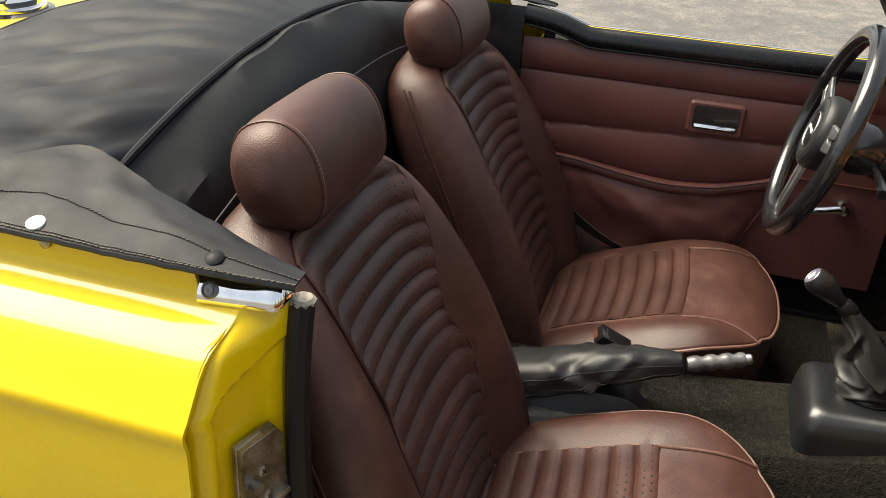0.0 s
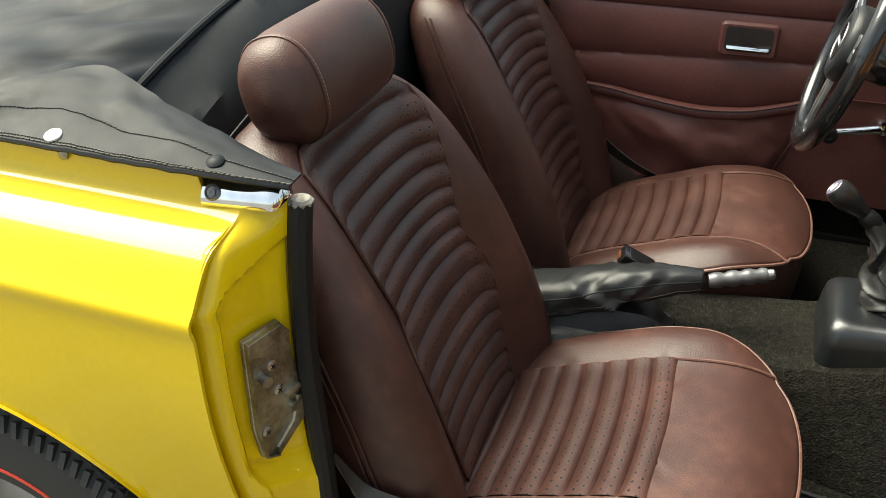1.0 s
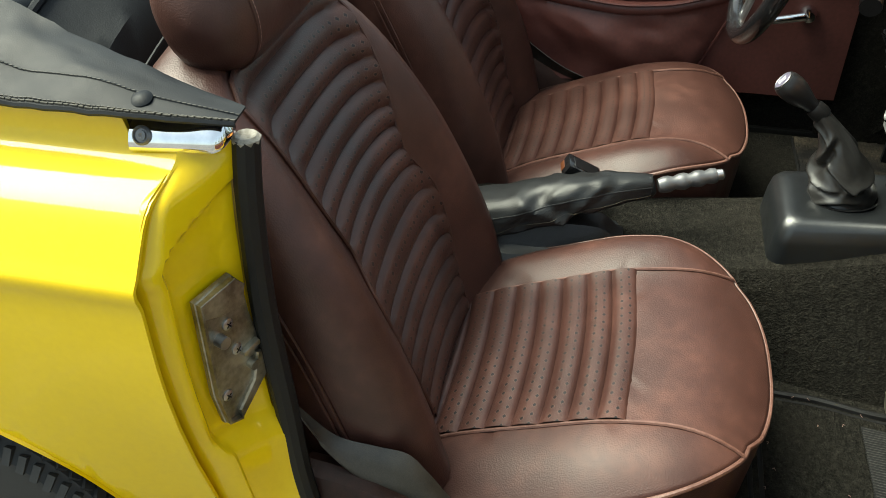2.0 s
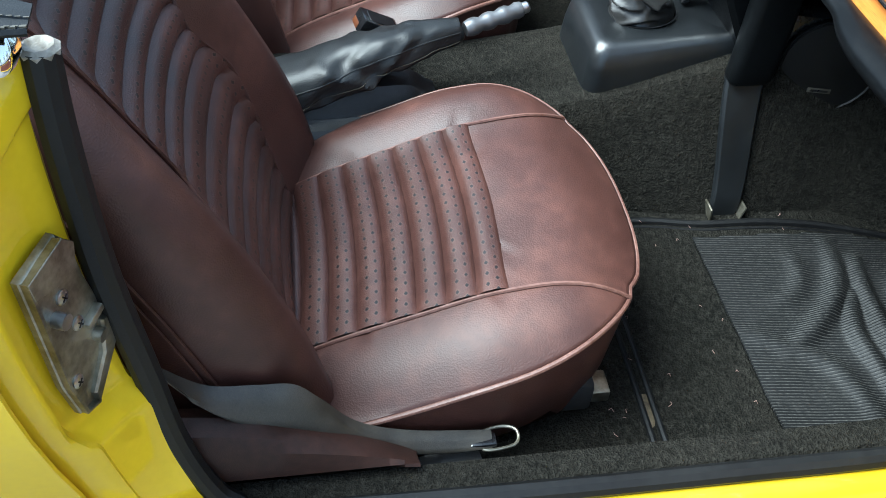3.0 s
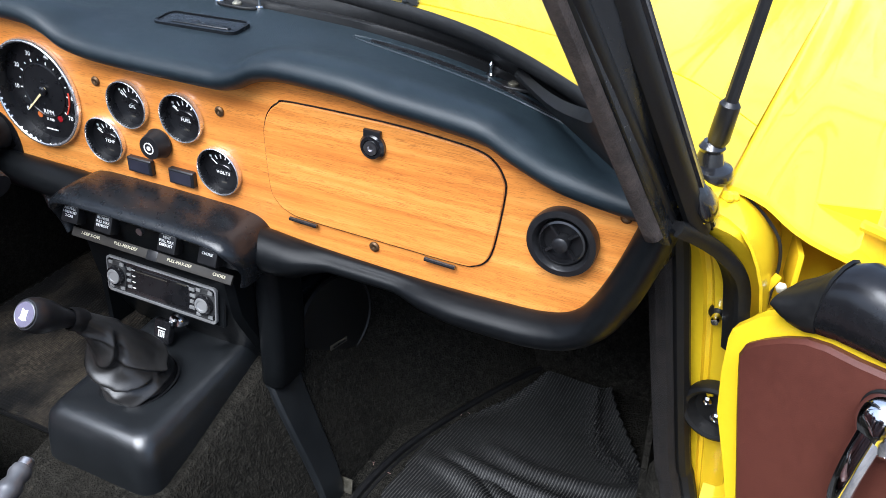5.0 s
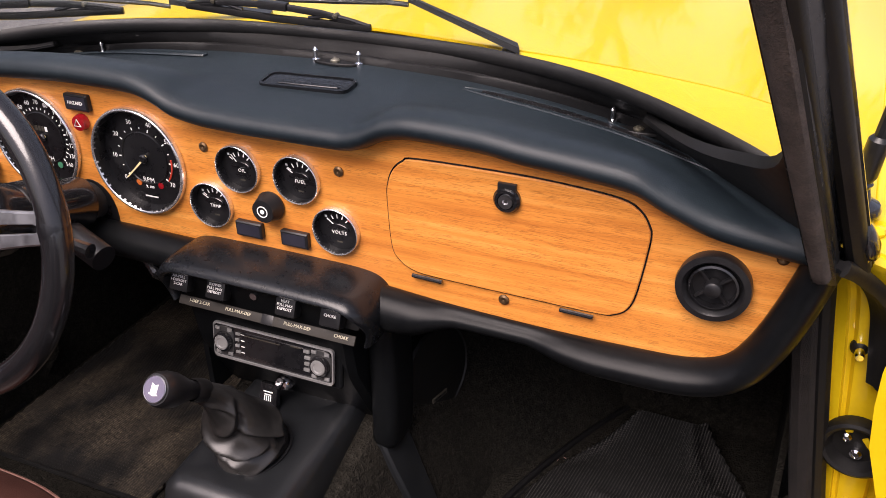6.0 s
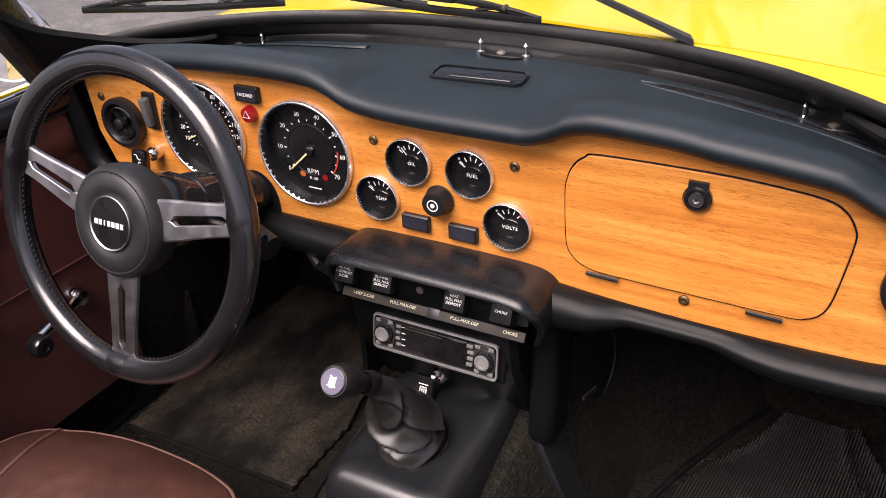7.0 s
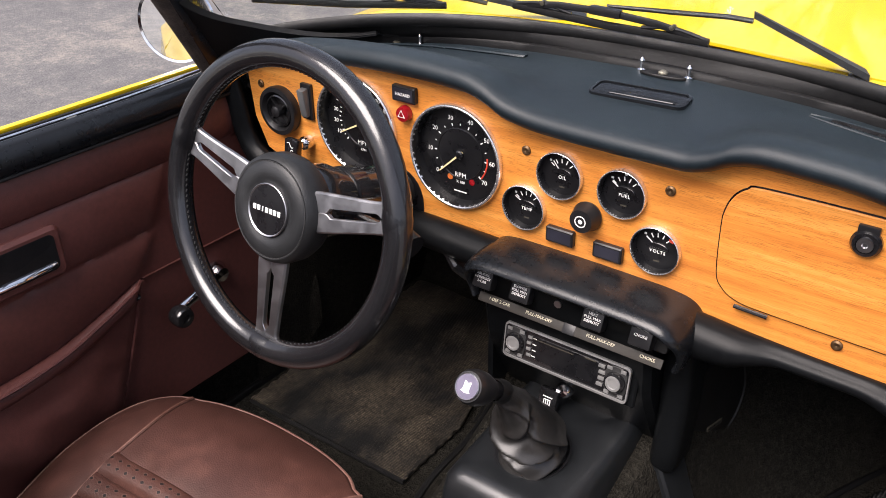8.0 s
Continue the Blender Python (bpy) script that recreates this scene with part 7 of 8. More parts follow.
# ---- steering wheel ----
sw_thing = thing("steering_wheel", (-0.278, -0.24, 0.56), "black leather rimmed steering wheel with three alloy spokes", "steering wheel")
HUB = Vector((-0.280, -0.217, 0.757))
WA = radians(74.7)
WMX = Matrix.Translation(HUB) @ Matrix.Rotation(WA, 4, "X")  # local z faces the driver
R = 0.173
pts = [WMX @ Vector((R * math.cos(2 * math.pi * k / 72), R * math.sin(2 * math.pi * k / 72), 0.0)) for k in range(72)]
rim = part("rim", tube(pts, 0.0155, 16, closed=True), surface("glossy_rim_leather", (0.007, 0.007, 0.008), (0.013, 0.013, 0.014), (0.2, 0.28), bscale=500, bstr=0.10, cells=True, coat=0.5), sw_thing, "glossy black stitched leather rim", 80)
bm = bmesh.new()
for k in range(150):
    a = 2 * math.pi * k / 150
    add_box(bm, (0.0012, 0.0035, 0.0012), WMX @ Matrix.Rotation(a, 4, "Z") @ Matrix.Translation((R - 0.0152, 0, 0.003)) @ Matrix.Rotation(0.5, 4, "X"))
part("rim_stitching", bm, TYRE, rim, "", 0)
for a in (11, 164, 269):
    am = WMX @ Matrix.Rotation(radians(a), 4, "Z")
    # a spoke: tapered plate with a long slot, drawn as two bars and end pieces
    w0, w1, L0, L1 = 0.0235, 0.0175, 0.048, 0.166
    bm = bmesh.new()
    for s in (1, -1):
        rows = []
        for t in frange(0, 1, 34):
            rr = L0 + (L1 - L0) * t
            w = w0 + (w1 - w0) * smooth(0, 0.9, t) + 0.003 * smooth(0.88, 1.0, t)
            e = min(1.0, max(0.0, min(t - 0.24, 0.86 - t) / 0.05))
            slot = 0.0058 * math.sqrt(max(0.0, 1 - (1 - e) ** 2)) * (1 - 0.2 * t)
            z = 0.0 - 0.002 * t
            rows.append([(rr, s * slot, z - 0.0035), (rr, s * slot, z + 0.0022), (rr, s * (slot + 0.0008), z + 0.003), (rr, s * (w - 0.002), z + 0.003), (rr, s * w, z + 0.001), (rr, s * w, z - 0.0035)])
        add_grid(bm, [[am @ Vector(p) for p in row] for row in rows], close_v=True, cap=True)
    part("spoke", bm, SATIN, sw_thing, "slotted grey alloy spoke")
    q = am @ Matrix.Translation((R - 0.004, 0, 0))
    part("spoke_joint", tube([q @ Vector((0.0025, -0.013, 0.0)), q @ Vector((0.003, 0, 0.0)), q @ Vector((0.0025, 0.013, 0.0))], [0.0152, 0.0166, 0.0152], 14), GLOSSVINYL, rim, "leather gathered over the spoke's end")
HUBM = WMX @ Matrix.Translation((0, 0, -0.012))
hpad = part("hub_pad", lathe([(0.060, -0.012), (0.0635, -0.002), (0.0640, 0.014), (0.0615, 0.0225), (0.0570, 0.0268), (0.0555, 0.0262), (0.0535, 0.0282), (0.044, 0.0302), (0.036, 0.0295), (0.0335, 0.0275), (0, 0.0275)], 56, HUBM), SOFTBLACK, sw_thing, "padded black leather hub", 50)
part("hub_badge_ring", lathe([(0.0308, 0.0270), (0.0308, 0.0300), (0.0300, 0.0308), (0.0286, 0.0296)], 40, HUBM), SATIN, sw_thing, "chrome badge ring")
part("hub_badge", lathe([(0.0287, 0.0280), (0.0287, 0.0296), (0, 0.0304)], 36, HUBM), DIAL, sw_thing, "black round badge")
for k in range(7):
    part("badge_bar", box((0.0044 if k != 2 else 0.0016, 0.0058, 0.0006), HUBM @ Matrix.Translation((-0.0192 + 0.0064 * k, 0, 0.0306))), WHITEINK, sw_thing)
bm = bmesh.new()
for k in range(64):
    add_box(bm, (0.0035, 0.0011, 0.0011), HUBM @ Matrix.Rotation(2 * math.pi * k / 64, 4, "Z") @ Matrix.Translation((0.0, 0.0555, 0.0268)))
part("hub_stitching", bm, TYRE, hpad, "", 0)
# column, shroud and stalks
colm = thing("steering_column", (-0.277, -0.1, 0.66), "glossy black steering column with stalks", "steering column")
axis = (WMX.to_3x3() @ Vector((0, 0, -1))).normalized()
part("shroud", tube([HUB + axis * 0.008, HUB + axis * 0.02, HUB + axis * 0.07, HUB + axis * 0.10, HUB + axis * 0.20], [0.03, 0.043, 0.046, 0.036, 0.033], 24), GLOSSBLACK, colm, "", 50)
part("shroud_collar", tube([HUB + axis * 0.10, HUB + axis * 0.125], 0.039, 24), GLOSSBLACK, colm)
part("column_tube", tube([HUB + axis * 0.18, HUB + axis * 0.45], 0.025, 16), DARK, colm)
part("column_cutout", slab([(0.036 * math.cos(a), 0.045 * math.sin(a)) for a in frange(0, math.pi, 14)] + [(-0.036, -0.012), (0.036, -0.012)], 0.001, on_dash(-0.277, 0.682, -0.0004)), DIAL, dash)
part("stalk", tube(smooth_path([HUB + axis * 0.09 + Vector((-0.03, 0, 0.0)), HUB + axis * 0.085 + Vector((-0.09, 0, -0.002)), HUB + axis * 0.08 + Vector((-0.125, 0, -0.02)), HUB + axis * 0.08 + Vector((-0.130, 0, -0.06))], 6), [0.004] * 6 + [0.005] * 6 + [0.007] * 7, 10), GLOSSBLACK, colm, "black indicator stalk")
part("stalk", tube([HUB + axis * 0.09 + Vector((0.03, 0, -0.01)), HUB + axis * 0.1 + Vector((0.075, 0.0, -0.02)), HUB + axis * 0.1 + Vector((0.11, 0.0, -0.025))], [0.005, 0.007, 0.009], 10), GLOSSBLACK, colm, "black wiper stalk")
part("ignition", tube([HUB + axis * 0.15 + Vector((0.03, 0, -0.03)), HUB + axis * 0.14 + Vector((0.085, 0, -0.05))], 0.017, 14), PLASTIC, colm)
part("choke_bracket", box((0.03, 0.03, 0.05), Matrix.Translation((-0.165, 0.0, 0.628)), 0.006), PLASTIC, dash)
part("choke_bracket", tube([(-0.19, -0.02, 0.64), (-0.165, -0.035, 0.63), (-0.15, -0.02, 0.61)], 0.006, 8), GLOSSBLACK, dash)

# ---- doors ----
def door_skin(side_x, y0, y1):
    """Outer skin as rows along the door, seen with the door shut."""
    rows = []
    for y in frange(y0, y1, 14):
        rows.append([(side_x * fender_x(z) if z < 0.85 else side_x * 0.684, y, z - 0.0) for z in (0.32, 0.42, 0.55, 0.66, 0.70, 0.714, 0.722, 0.731, 0.75, 0.765, 0.774, 0.782)])
    return sheet(rows, 0.004)


dl = thing("roadster_door", (-0.66, -0.4, 0.32), "shut yellow door with an oxblood vinyl panel and pocket", "door", "car doors")
part("outer_skin", door_skin(-1, -0.795, 0.028), YELLOW, dl, "yellow outer skin")
bm = box((0.012, 0.80, 0.006), Matrix.Translation((-0.695, -0.365, 0.7855)), 0.002)
part("belt_edge", bm, YELLOW, dl)
part("window_slot", box((0.082, 0.80, 0.012), Matrix.Translation((-0.650, -0.365, 0.768)), 0.003), DARK, dl, "black window slot")
for yy in (-0.654, -0.522, -0.39, -0.253, -0.107):
    part("slot_clip", box((0.010, 0.014, 0.034), Matrix.Translation((-0.611, yy, 0.788)), 0.002), STEEL, dl)
part("outer_weatherstrip", box((0.006, 0.80, 0.030), Matrix.Translation((-0.664, -0.365, 0.777)), 0.0025), RUBBER, dl)
rows = []
for y in frange(-0.80, 0.02, 30):
    rise = lerp_table([(-0.80, 0.034), (-0.77, 0.030), (-0.722, 0.021), (-0.685, 0.008), (-0.66, 0.0), (-0.2, 0.0), (0.02, 0.006)], y)
    rows.append([(x, y, z + rise) for x, z in ((-0.588, 0.769), (-0.580, 0.775), (-0.5785, 0.786), (-0.581, 0.797), (-0.587, 0.8055), (-0.594, 0.8090), (-0.601, 0.8085), (-0.604, 0.801), (-0.606, 0.772))])
part("door_cap", sheet(rows, 0.004), VINYL, dl, "padded black vinyl door top", 60)
part("cap_bead", tube([Vector(r[6]) + Vector((0.0, 0, 0.003)) for r in rows], 0.0016, 8), CHROME, dl, "thin bright bead along the window slot")
part("cap_welt", tube([Vector(r[0]) + Vector((0.006, 0, 0.001)) for r in rows], 0.0026, 8), RUBBER, dl)


def hem_z(y):
    """Gathered hem of the map pocket, sagging in the middle."""
    return lerp_table([(-0.80, 0.530), (-0.67, 0.525), (-0.56, 0.511), (-0.45, 0.502), (-0.37, 0.508), (-0.29, 0.528), (-0.218, 0.553)], y)


def fold_y(z):
    """Front end of the padded flutes, leaning back towards the floor."""
    return lerp_table([(0.32, -0.310), (0.391, -0.281), (0.474, -0.248), (0.553, -0.218), (0.60, -0.188), (0.625, -0.176), (0.706, -0.143), (0.72, -0.14)], z)


def panel_x(y, z):
    """Relief of the driver's door panel: flutes between seams, slack pocket below, plain towards the hinges."""
    d = 0.0
    zh = hem_z(y)
    if z > 0.706:
        k = (z - 0.706) / 0.067
        d = 0.010 * max(0.0, math.sin(math.pi * min(1.0, k))) ** 0.5
    else:
        padded = smooth(0.0, 0.012, fold_y(z) - y)
        low = 0.600 + 0.045 * (y + 0.60)
        if z > low:
            pad = 0.010 * max(0.0, math.sin(math.pi * (z - low) / (0.706 - low))) ** 0.5
        elif z > zh:
            pad = 0.009 * max(0.0, math.sin(math.pi * (z - zh) / (low - zh))) ** 0.5
        else:
            sag = math.exp(-((y + 0.47) / 0.2) ** 2)
            if z > zh - 0.024:
                pad = 0.004 + 0.008 * max(0.0, math.sin(math.pi * (zh - z) / 0.024)) ** 0.5 + 0.012 * sag
            else:
                pad = 0.007 + 0.026 * sag * math.exp(-((z - zh + 0.085) / 0.06) ** 2) + wrinkle((y * 3 + z * 2, z * 3, 4), 2.0, 0.016) * min(1, (zh - 0.024 - z) / 0.03)
        d = 0.003 * (1 - padded) + pad * padded
    return -0.594 + d


cols = []
for y in frange(-0.80, 0.0, 130):
    zh = hem_z(y)
    zs = [0.776, 0.7725, 0.768, 0.75, 0.735, 0.72, 0.711, 0.7075, 0.706, 0.7045, 0.70, 0.69, 0.675, 0.66, 0.645, 0.632, 0.626, 0.622, 0.618, 0.614, 0.610, 0.606, 0.602, 0.598, 0.594, 0.585, 0.575, 0.566, 0.560]
    zs += [0.555 * (1 - k) + zh * k for k in (0.2, 0.4, 0.6, 0.8, 0.93)] + [zh + 0.0005] + [zh - 0.0235 * k for k in (0.02, 0.12, 0.3, 0.5, 0.7, 0.88, 0.98)]
    zs += [zh - 0.0245] + [(zh - 0.0245) * (1 - k) + 0.42 * k for k in frange(0.12, 1, 8)] + [0.40, 0.38, 0.36, 0.34, 0.32]
    cols.append([(panel_x(y, z), y, z) for z in zs])
rows = [[c[i] for c in cols] for i in range(len(cols[0]))]
part("door_panel", sheet(rows, 0.004), DOORVINYL, dl, "oxblood vinyl panel with stitched flutes", 60)
part("pocket_edge", tube([(panel_x(y, hem_z(y) - 0.004) + 0.002, y, hem_z(y) - 0.001) for y in frange(-0.76, -0.222, 40)], 0.0026, 6), DOORVINYL, dl)
part("pocket_seam", tube([(-0.589, fold_y(z) + 0.001, z) for z in frange(0.550, 0.335, 12)], 0.003, 6), DOORVINYL, dl)
part("pocket_screw", lathe([(0.005, 0), (0.005, 0.002), (0, 0.003)], 12, Matrix.Translation((-0.583, -0.236, 0.532)) @ Matrix.Rotation(radians(90), 4, "Y")), GLOSSBLACK, dl)
HR = Matrix.Translation((-0.5925, -0.380, 0.655)) @ Matrix.Rotation(radians(90), 4, "Z") @ Matrix.Rotation(radians(90), 4, "X")
hnd = part("handle_surround", slab(rounded_rect(0.116, 0.072, 0.012), 0.014, HR, 0.005), DOORVINYL, dl, "moulded handle surround")
part("handle_recess", slab(rounded_rect(0.092, 0.050, 0.008), 0.0012, HR @ Matrix.Translation((0, 0.002, 0.0138))), GLOSSBLACK, hnd)
part("release_lever", box((0.084, 0.007, 0.005), HR @ Matrix.Translation((0, -0.016, 0.0165)) @ Matrix.Rotation(radians(-25), 4, "X"), 0.002), CHROME, hnd, "chrome release lever")


def winder(dm, parent):
    """dm: local z out of the door panel, local y along the arm."""
    w = part("window_winder", lathe([(0.018, 0), (0.018, 0.006), (0.013, 0.016), (0.011, 0.022), (0, 0.024)], 24, dm), CHROME, parent, "chrome window winder")
    rows = []
    for t in frange(0, 1, 12):
        y, wd, z = 0.105 * t, 0.010 - 0.003 * t, 0.018 + 0.010 * math.sin(t * math.pi / 2)
        rows.append([dm @ Vector(p) for p in ((-wd, y, z - 0.003), (-wd * 0.7, y, z + 0.003), (0, y, z + 0.005), (wd * 0.7, y, z + 0.003), (wd, y, z - 0.003))])
    part("winder_arm", grid(rows, close_v=True, cap=True), CHROME, w, "", 60)
    part("winder_knob", lathe([(0.008, 0.028), (0.015, 0.030), (0.0165, 0.036), (0.0165, 0.048), (0.014, 0.052), (0.006, 0.0525), (0.005, 0.050), (0, 0.050)], 24, dm @ Matrix.Translation((0, 0.100, 0))), GLOSSBLACK, w, "black winder knob")


winder(Matrix.Translation((-0.590, -0.094, 0.504)) @ Matrix.Rotation(radians(90), 4, "Y") @ Matrix.Rotation(radians(189), 4, "Z"), dl)

# passenger's door, swung open on its front hinges
dr = thing("roadster_door", (0.69, 0.035, 0.33), "open yellow door with a russet vinyl panel and chrome handles", "door", "car doors")
OPEN = radians(62)
DM = Matrix.Translation((0.690, 0.030, 0)) @ Matrix.Rotation(OPEN, 4, "Z")
# local: the door runs along -y from the hinge, its inner face at local x = 0, its outer skin at x = 0.10


def dsheet(rows, th):
    return sheet([[DM @ Vector(p) for p in row] for row in rows], th)


def dtop(y):
    return lerp_table([(-0.9, 0.785), (-0.12, 0.778), (-0.07, 0.760), (-0.05, 0.736), (-0.022, 0.717), (0.0, 0.702), (0.018, 0.688), (0.030, 0.668)], y)


def dfront(z):
    """The front edge of the door leans."""
    return lerp_table([(0.30, -0.064), (0.468, -0.020), (0.591, 0.007), (0.64, 0.019), (0.67, 0.026), (0.80, 0.029)], z)


rows = []
for k in frange(0, 1, 34):
    line = []
    for x, zf in ((0.004, 0.0), (0.0, 0.02), (0.0, 0.3), (0.0, 0.5), (0.0, 0.7), (0.0, 0.85), (0.0, 0.965), (0.004, 0.99), (0.014, 1.0)):
        y = dfront(0.30 + 0.5 * zf) * (1 - k) - 0.82 * k
        line.append((x, y, 0.30 + (dtop(y) - 0.30) * zf))
    rows.append(line)
part("inner_frame", dsheet(rows, 0.003), YELLOW, dr, "yellow inner frame")
rows = [[(x, dfront(z) + 0.004 * math.sin(math.pi * k / 4), z) for k, x in enumerate(frange(0.0, 0.105, 5))] for z in frange(0.30, 0.668, 10)]
part("front_edge", dsheet(rows, 0.003), YELLOW, dr)
rows = [[(x, -0.82, z) for x in frange(0.0, 0.105, 5)] for z in frange(0.30, 0.775, 10)]
part("rear_edge", dsheet(rows, 0.003), YELLOW, dr)
rows = [[(0.10 + 0.012 * math.sin(math.pi * (z - 0.3) / 0.6), y, z) for z in frange(0.30, 0.775, 12)] for y in frange(-0.02, -0.82, 16)]
part("outer_skin", dsheet(rows, 0.004), YELLOW, dr, "yellow outer skin")
rows = [[(x, y, 0.30) for x in (0.0, 0.05, 0.10)] for y in frange(0.0, -0.82, 6)]
part("bottom_edge", dsheet(rows, 0.003), YELLOW, dr)
rows = [[(x, y, 0.752) for x in frange(0.03, 0.098, 5)] for y in frange(-0.07, -0.82, 8)]
part("window_slot", dsheet(rows, 0.003), DARK, dr, "black window slot")
# russet panel with a rounded, cut-off top corner
PAN = [(-0.070, 0.34), (-0.030, 0.468), (-0.002, 0.591), (0.007, 0.635), (0.010, 0.652), (0.005, 0.667), (-0.010, 0.681), (-0.030, 0.696), (-0.050, 0.707), (-0.070, 0.712), (-0.10, 0.714), (-0.16, 0.722), (-0.80, 0.735), (-0.80, 0.34)]
pan = slab([(-y, z) for y, z in PAN], 0.010, DM @ Matrix(((0, 0, -1, 0), (-1, 0, 0, 0), (0, 1, 0, 0), (0, 0, 0, 1))), 0.004)
part("door_panel", pan, DOORVINYL_RED, dr, "russet vinyl door panel", 40)
# padded black top with a rolled rubber end
def cap_rows(ys, grow):
    rows = []
    for y in ys:
        zl = lerp_table([(-0.80, 0.745), (-0.3, 0.738), (-0.13, 0.724), (-0.075, 0.719), (-0.058, 0.716), (-0.045, 0.712), (-0.03, 0.713), (-0.013, 0.724)], y)
        zu = lerp_table([(-0.80, 0.800), (-0.3, 0.790), (-0.13, 0.781), (-0.085, 0.788), (-0.068, 0.789), (-0.058, 0.783), (-0.045, 0.766), (-0.03, 0.750), (-0.013, 0.735)], y)
        h = zu - zl
        rows.append([(x - grow * (0 < i < 6), y, zl + h * k + grow * 0.6 * (i > 3)) for i, (x, k) in enumerate(((0.004, 0.0), (-0.006, 0.03), (-0.0125, 0.2), (-0.0145, 0.42), (-0.0125, 0.66), (-0.006, 0.88), (0.006, 1.0), (0.022, 1.03), (0.034, 0.96)))])
    return rows


part("door_cap", dsheet(cap_rows(frange(-0.052, -0.80, 34), 0.0), 0.003), GLOSSVINYL, dr, "padded glossy black vinyl door top", 60)
part("cap_end", dsheet(cap_rows(frange(-0.013, -0.056, 12), 0.0022), 0.003), RUBBER, dr, "black rubber end piece", 60)
part("glass_channel", box((0.02, 0.03, 0.02), DM @ Matrix.Translation((0.055, -0.125, 0.775)), 0.003), SATIN, dr)
part("glass_channel", tube([DM @ Vector((0.052, -0.085, 0.755)), DM @ Vector((0.050, -0.080, 0.795))], 0.006, 8), RUBBER, dr)
part("outer_lip", tube([DM @ Vector((0.100, y, 0.777)) for y in (-0.02, -0.3, -0.82)], 0.006, 8), YELLOW, dr)
# local frame on the panel: x along the door, y up, z out of the panel
PF = DM @ Matrix(((0, 0, -1, -0.010), (-1, 0, 0, 0), (0, 1, 0, 0), (0, 0, 0, 1)))
HM = PF @ Matrix.Translation((0.141, 0.676, 0))
dome = part("door_handle", lathe([(0.024, 0), (0.0245, 0.006), (0.022, 0.016), (0.015, 0.023), (0, 0.026)], 32, HM @ Matrix.Rotation(radians(28), 4, "Z") @ Matrix.Diagonal((1.0, 1.22, 1.0, 1.0))), CHROME, dr, "chrome domed door handle", 60)
# dark ring round the dome drawn as its contact shadow
part("handle_shadow_ring", lathe([(0.026, 0.0), (0.0262, 0.002), (0.0245, 0.003)], 32, HM @ Matrix.Rotation(radians(28), 4, "Z") @ Matrix.Diagonal((1.0, 1.22, 1.0, 1.0))), RUBBER, dome, "black ring standing in for the handle's shadow")
rows = []
for t in frange(0, 1, 14):
    p = Vector((-0.004 - 0.006 * t, -0.004 - 0.104 * t, 0.020 + 0.012 * math.sin(math.pi * t)))
    w = 0.0125 - 0.0025 * t
    rows.append([HM @ (p + Vector(q)) for q in ((-w, 0, -0.002), (-w * 0.8, 0, 0.003), (0, 0, 0.0045), (w * 0.8, 0, 0.003), (w, 0, -0.002))])
part("handle_lever", grid(rows, close_v=True, cap=True), CHROME, dome, "long chrome lever", 60)
winder(PF @ Matrix.Translation((0.1655, 0.450, 0)) @ Matrix.Rotation(radians(22), 4, "Z"), dr)
# hinge cover, courtesy light switch on the pillar
SOCKET = Matrix.Translation((0.667, 0.103, 0.517)) @ Matrix.Rotation(radians(-8), 4, "Z") @ Matrix.Rotation(radians(94), 4, "X")
lt = part("latch_socket", lathe([(0.036, -0.008), (0.0385, 0.004), (0.0375, 0.010), (0.034, 0.012), (0.030, 0.010), (0.027, 0.002), (0.025, -0.004), (0, -0.005)], 36, SOCKET), RUBBER, body, "round black rubber pillar socket")
for ox, oy, rr in ((-0.011, 0.008, 0.0058), (0.002, -0.012, 0.0068)):
    part("socket_screw", lathe([(rr, -0.004), (rr, 0.001), (rr * 0.6, 0.003), (rr * 0.55, 0.0015), (0, 0.0015)], 14, SOCKET @ Matrix.Translation((ox, oy, 0))), CHROME, lt)
part("socket_paint", box((0.016, 0.007, 0.003), SOCKET @ Matrix.Translation((0.012, 0.006, -0.002)) @ Matrix.Rotation(radians(-50), 4, "Z"), 0.001), YELLOW, lt)
part("socket_paint", box((0.008, 0.004, 0.003), SOCKET @ Matrix.Translation((-0.010, 0.017, -0.002)) @ Matrix.Rotation(radians(20), 4, "Z"), 0.001), YELLOW, lt)
cs = part("courtesy_switch", lathe([(0.010, 0), (0.010, 0.005), (0.006, 0.009), (0.005, 0.011), (0, 0.012)], 16, Matrix.Translation((0.646, 0.106, 0.645)) @ Matrix.Rotation(radians(95), 4, "X")), RUBBER, body, "black courtesy light switch")
part("switch_pin", lathe([(0.005, 0.010), (0.0055, 0.018), (0.004, 0.022), (0, 0.022)], 12, Matrix.Translation((0.646, 0.106, 0.645)) @ Matrix.Rotation(radians(95), 4, "X")), CHROME, cs)
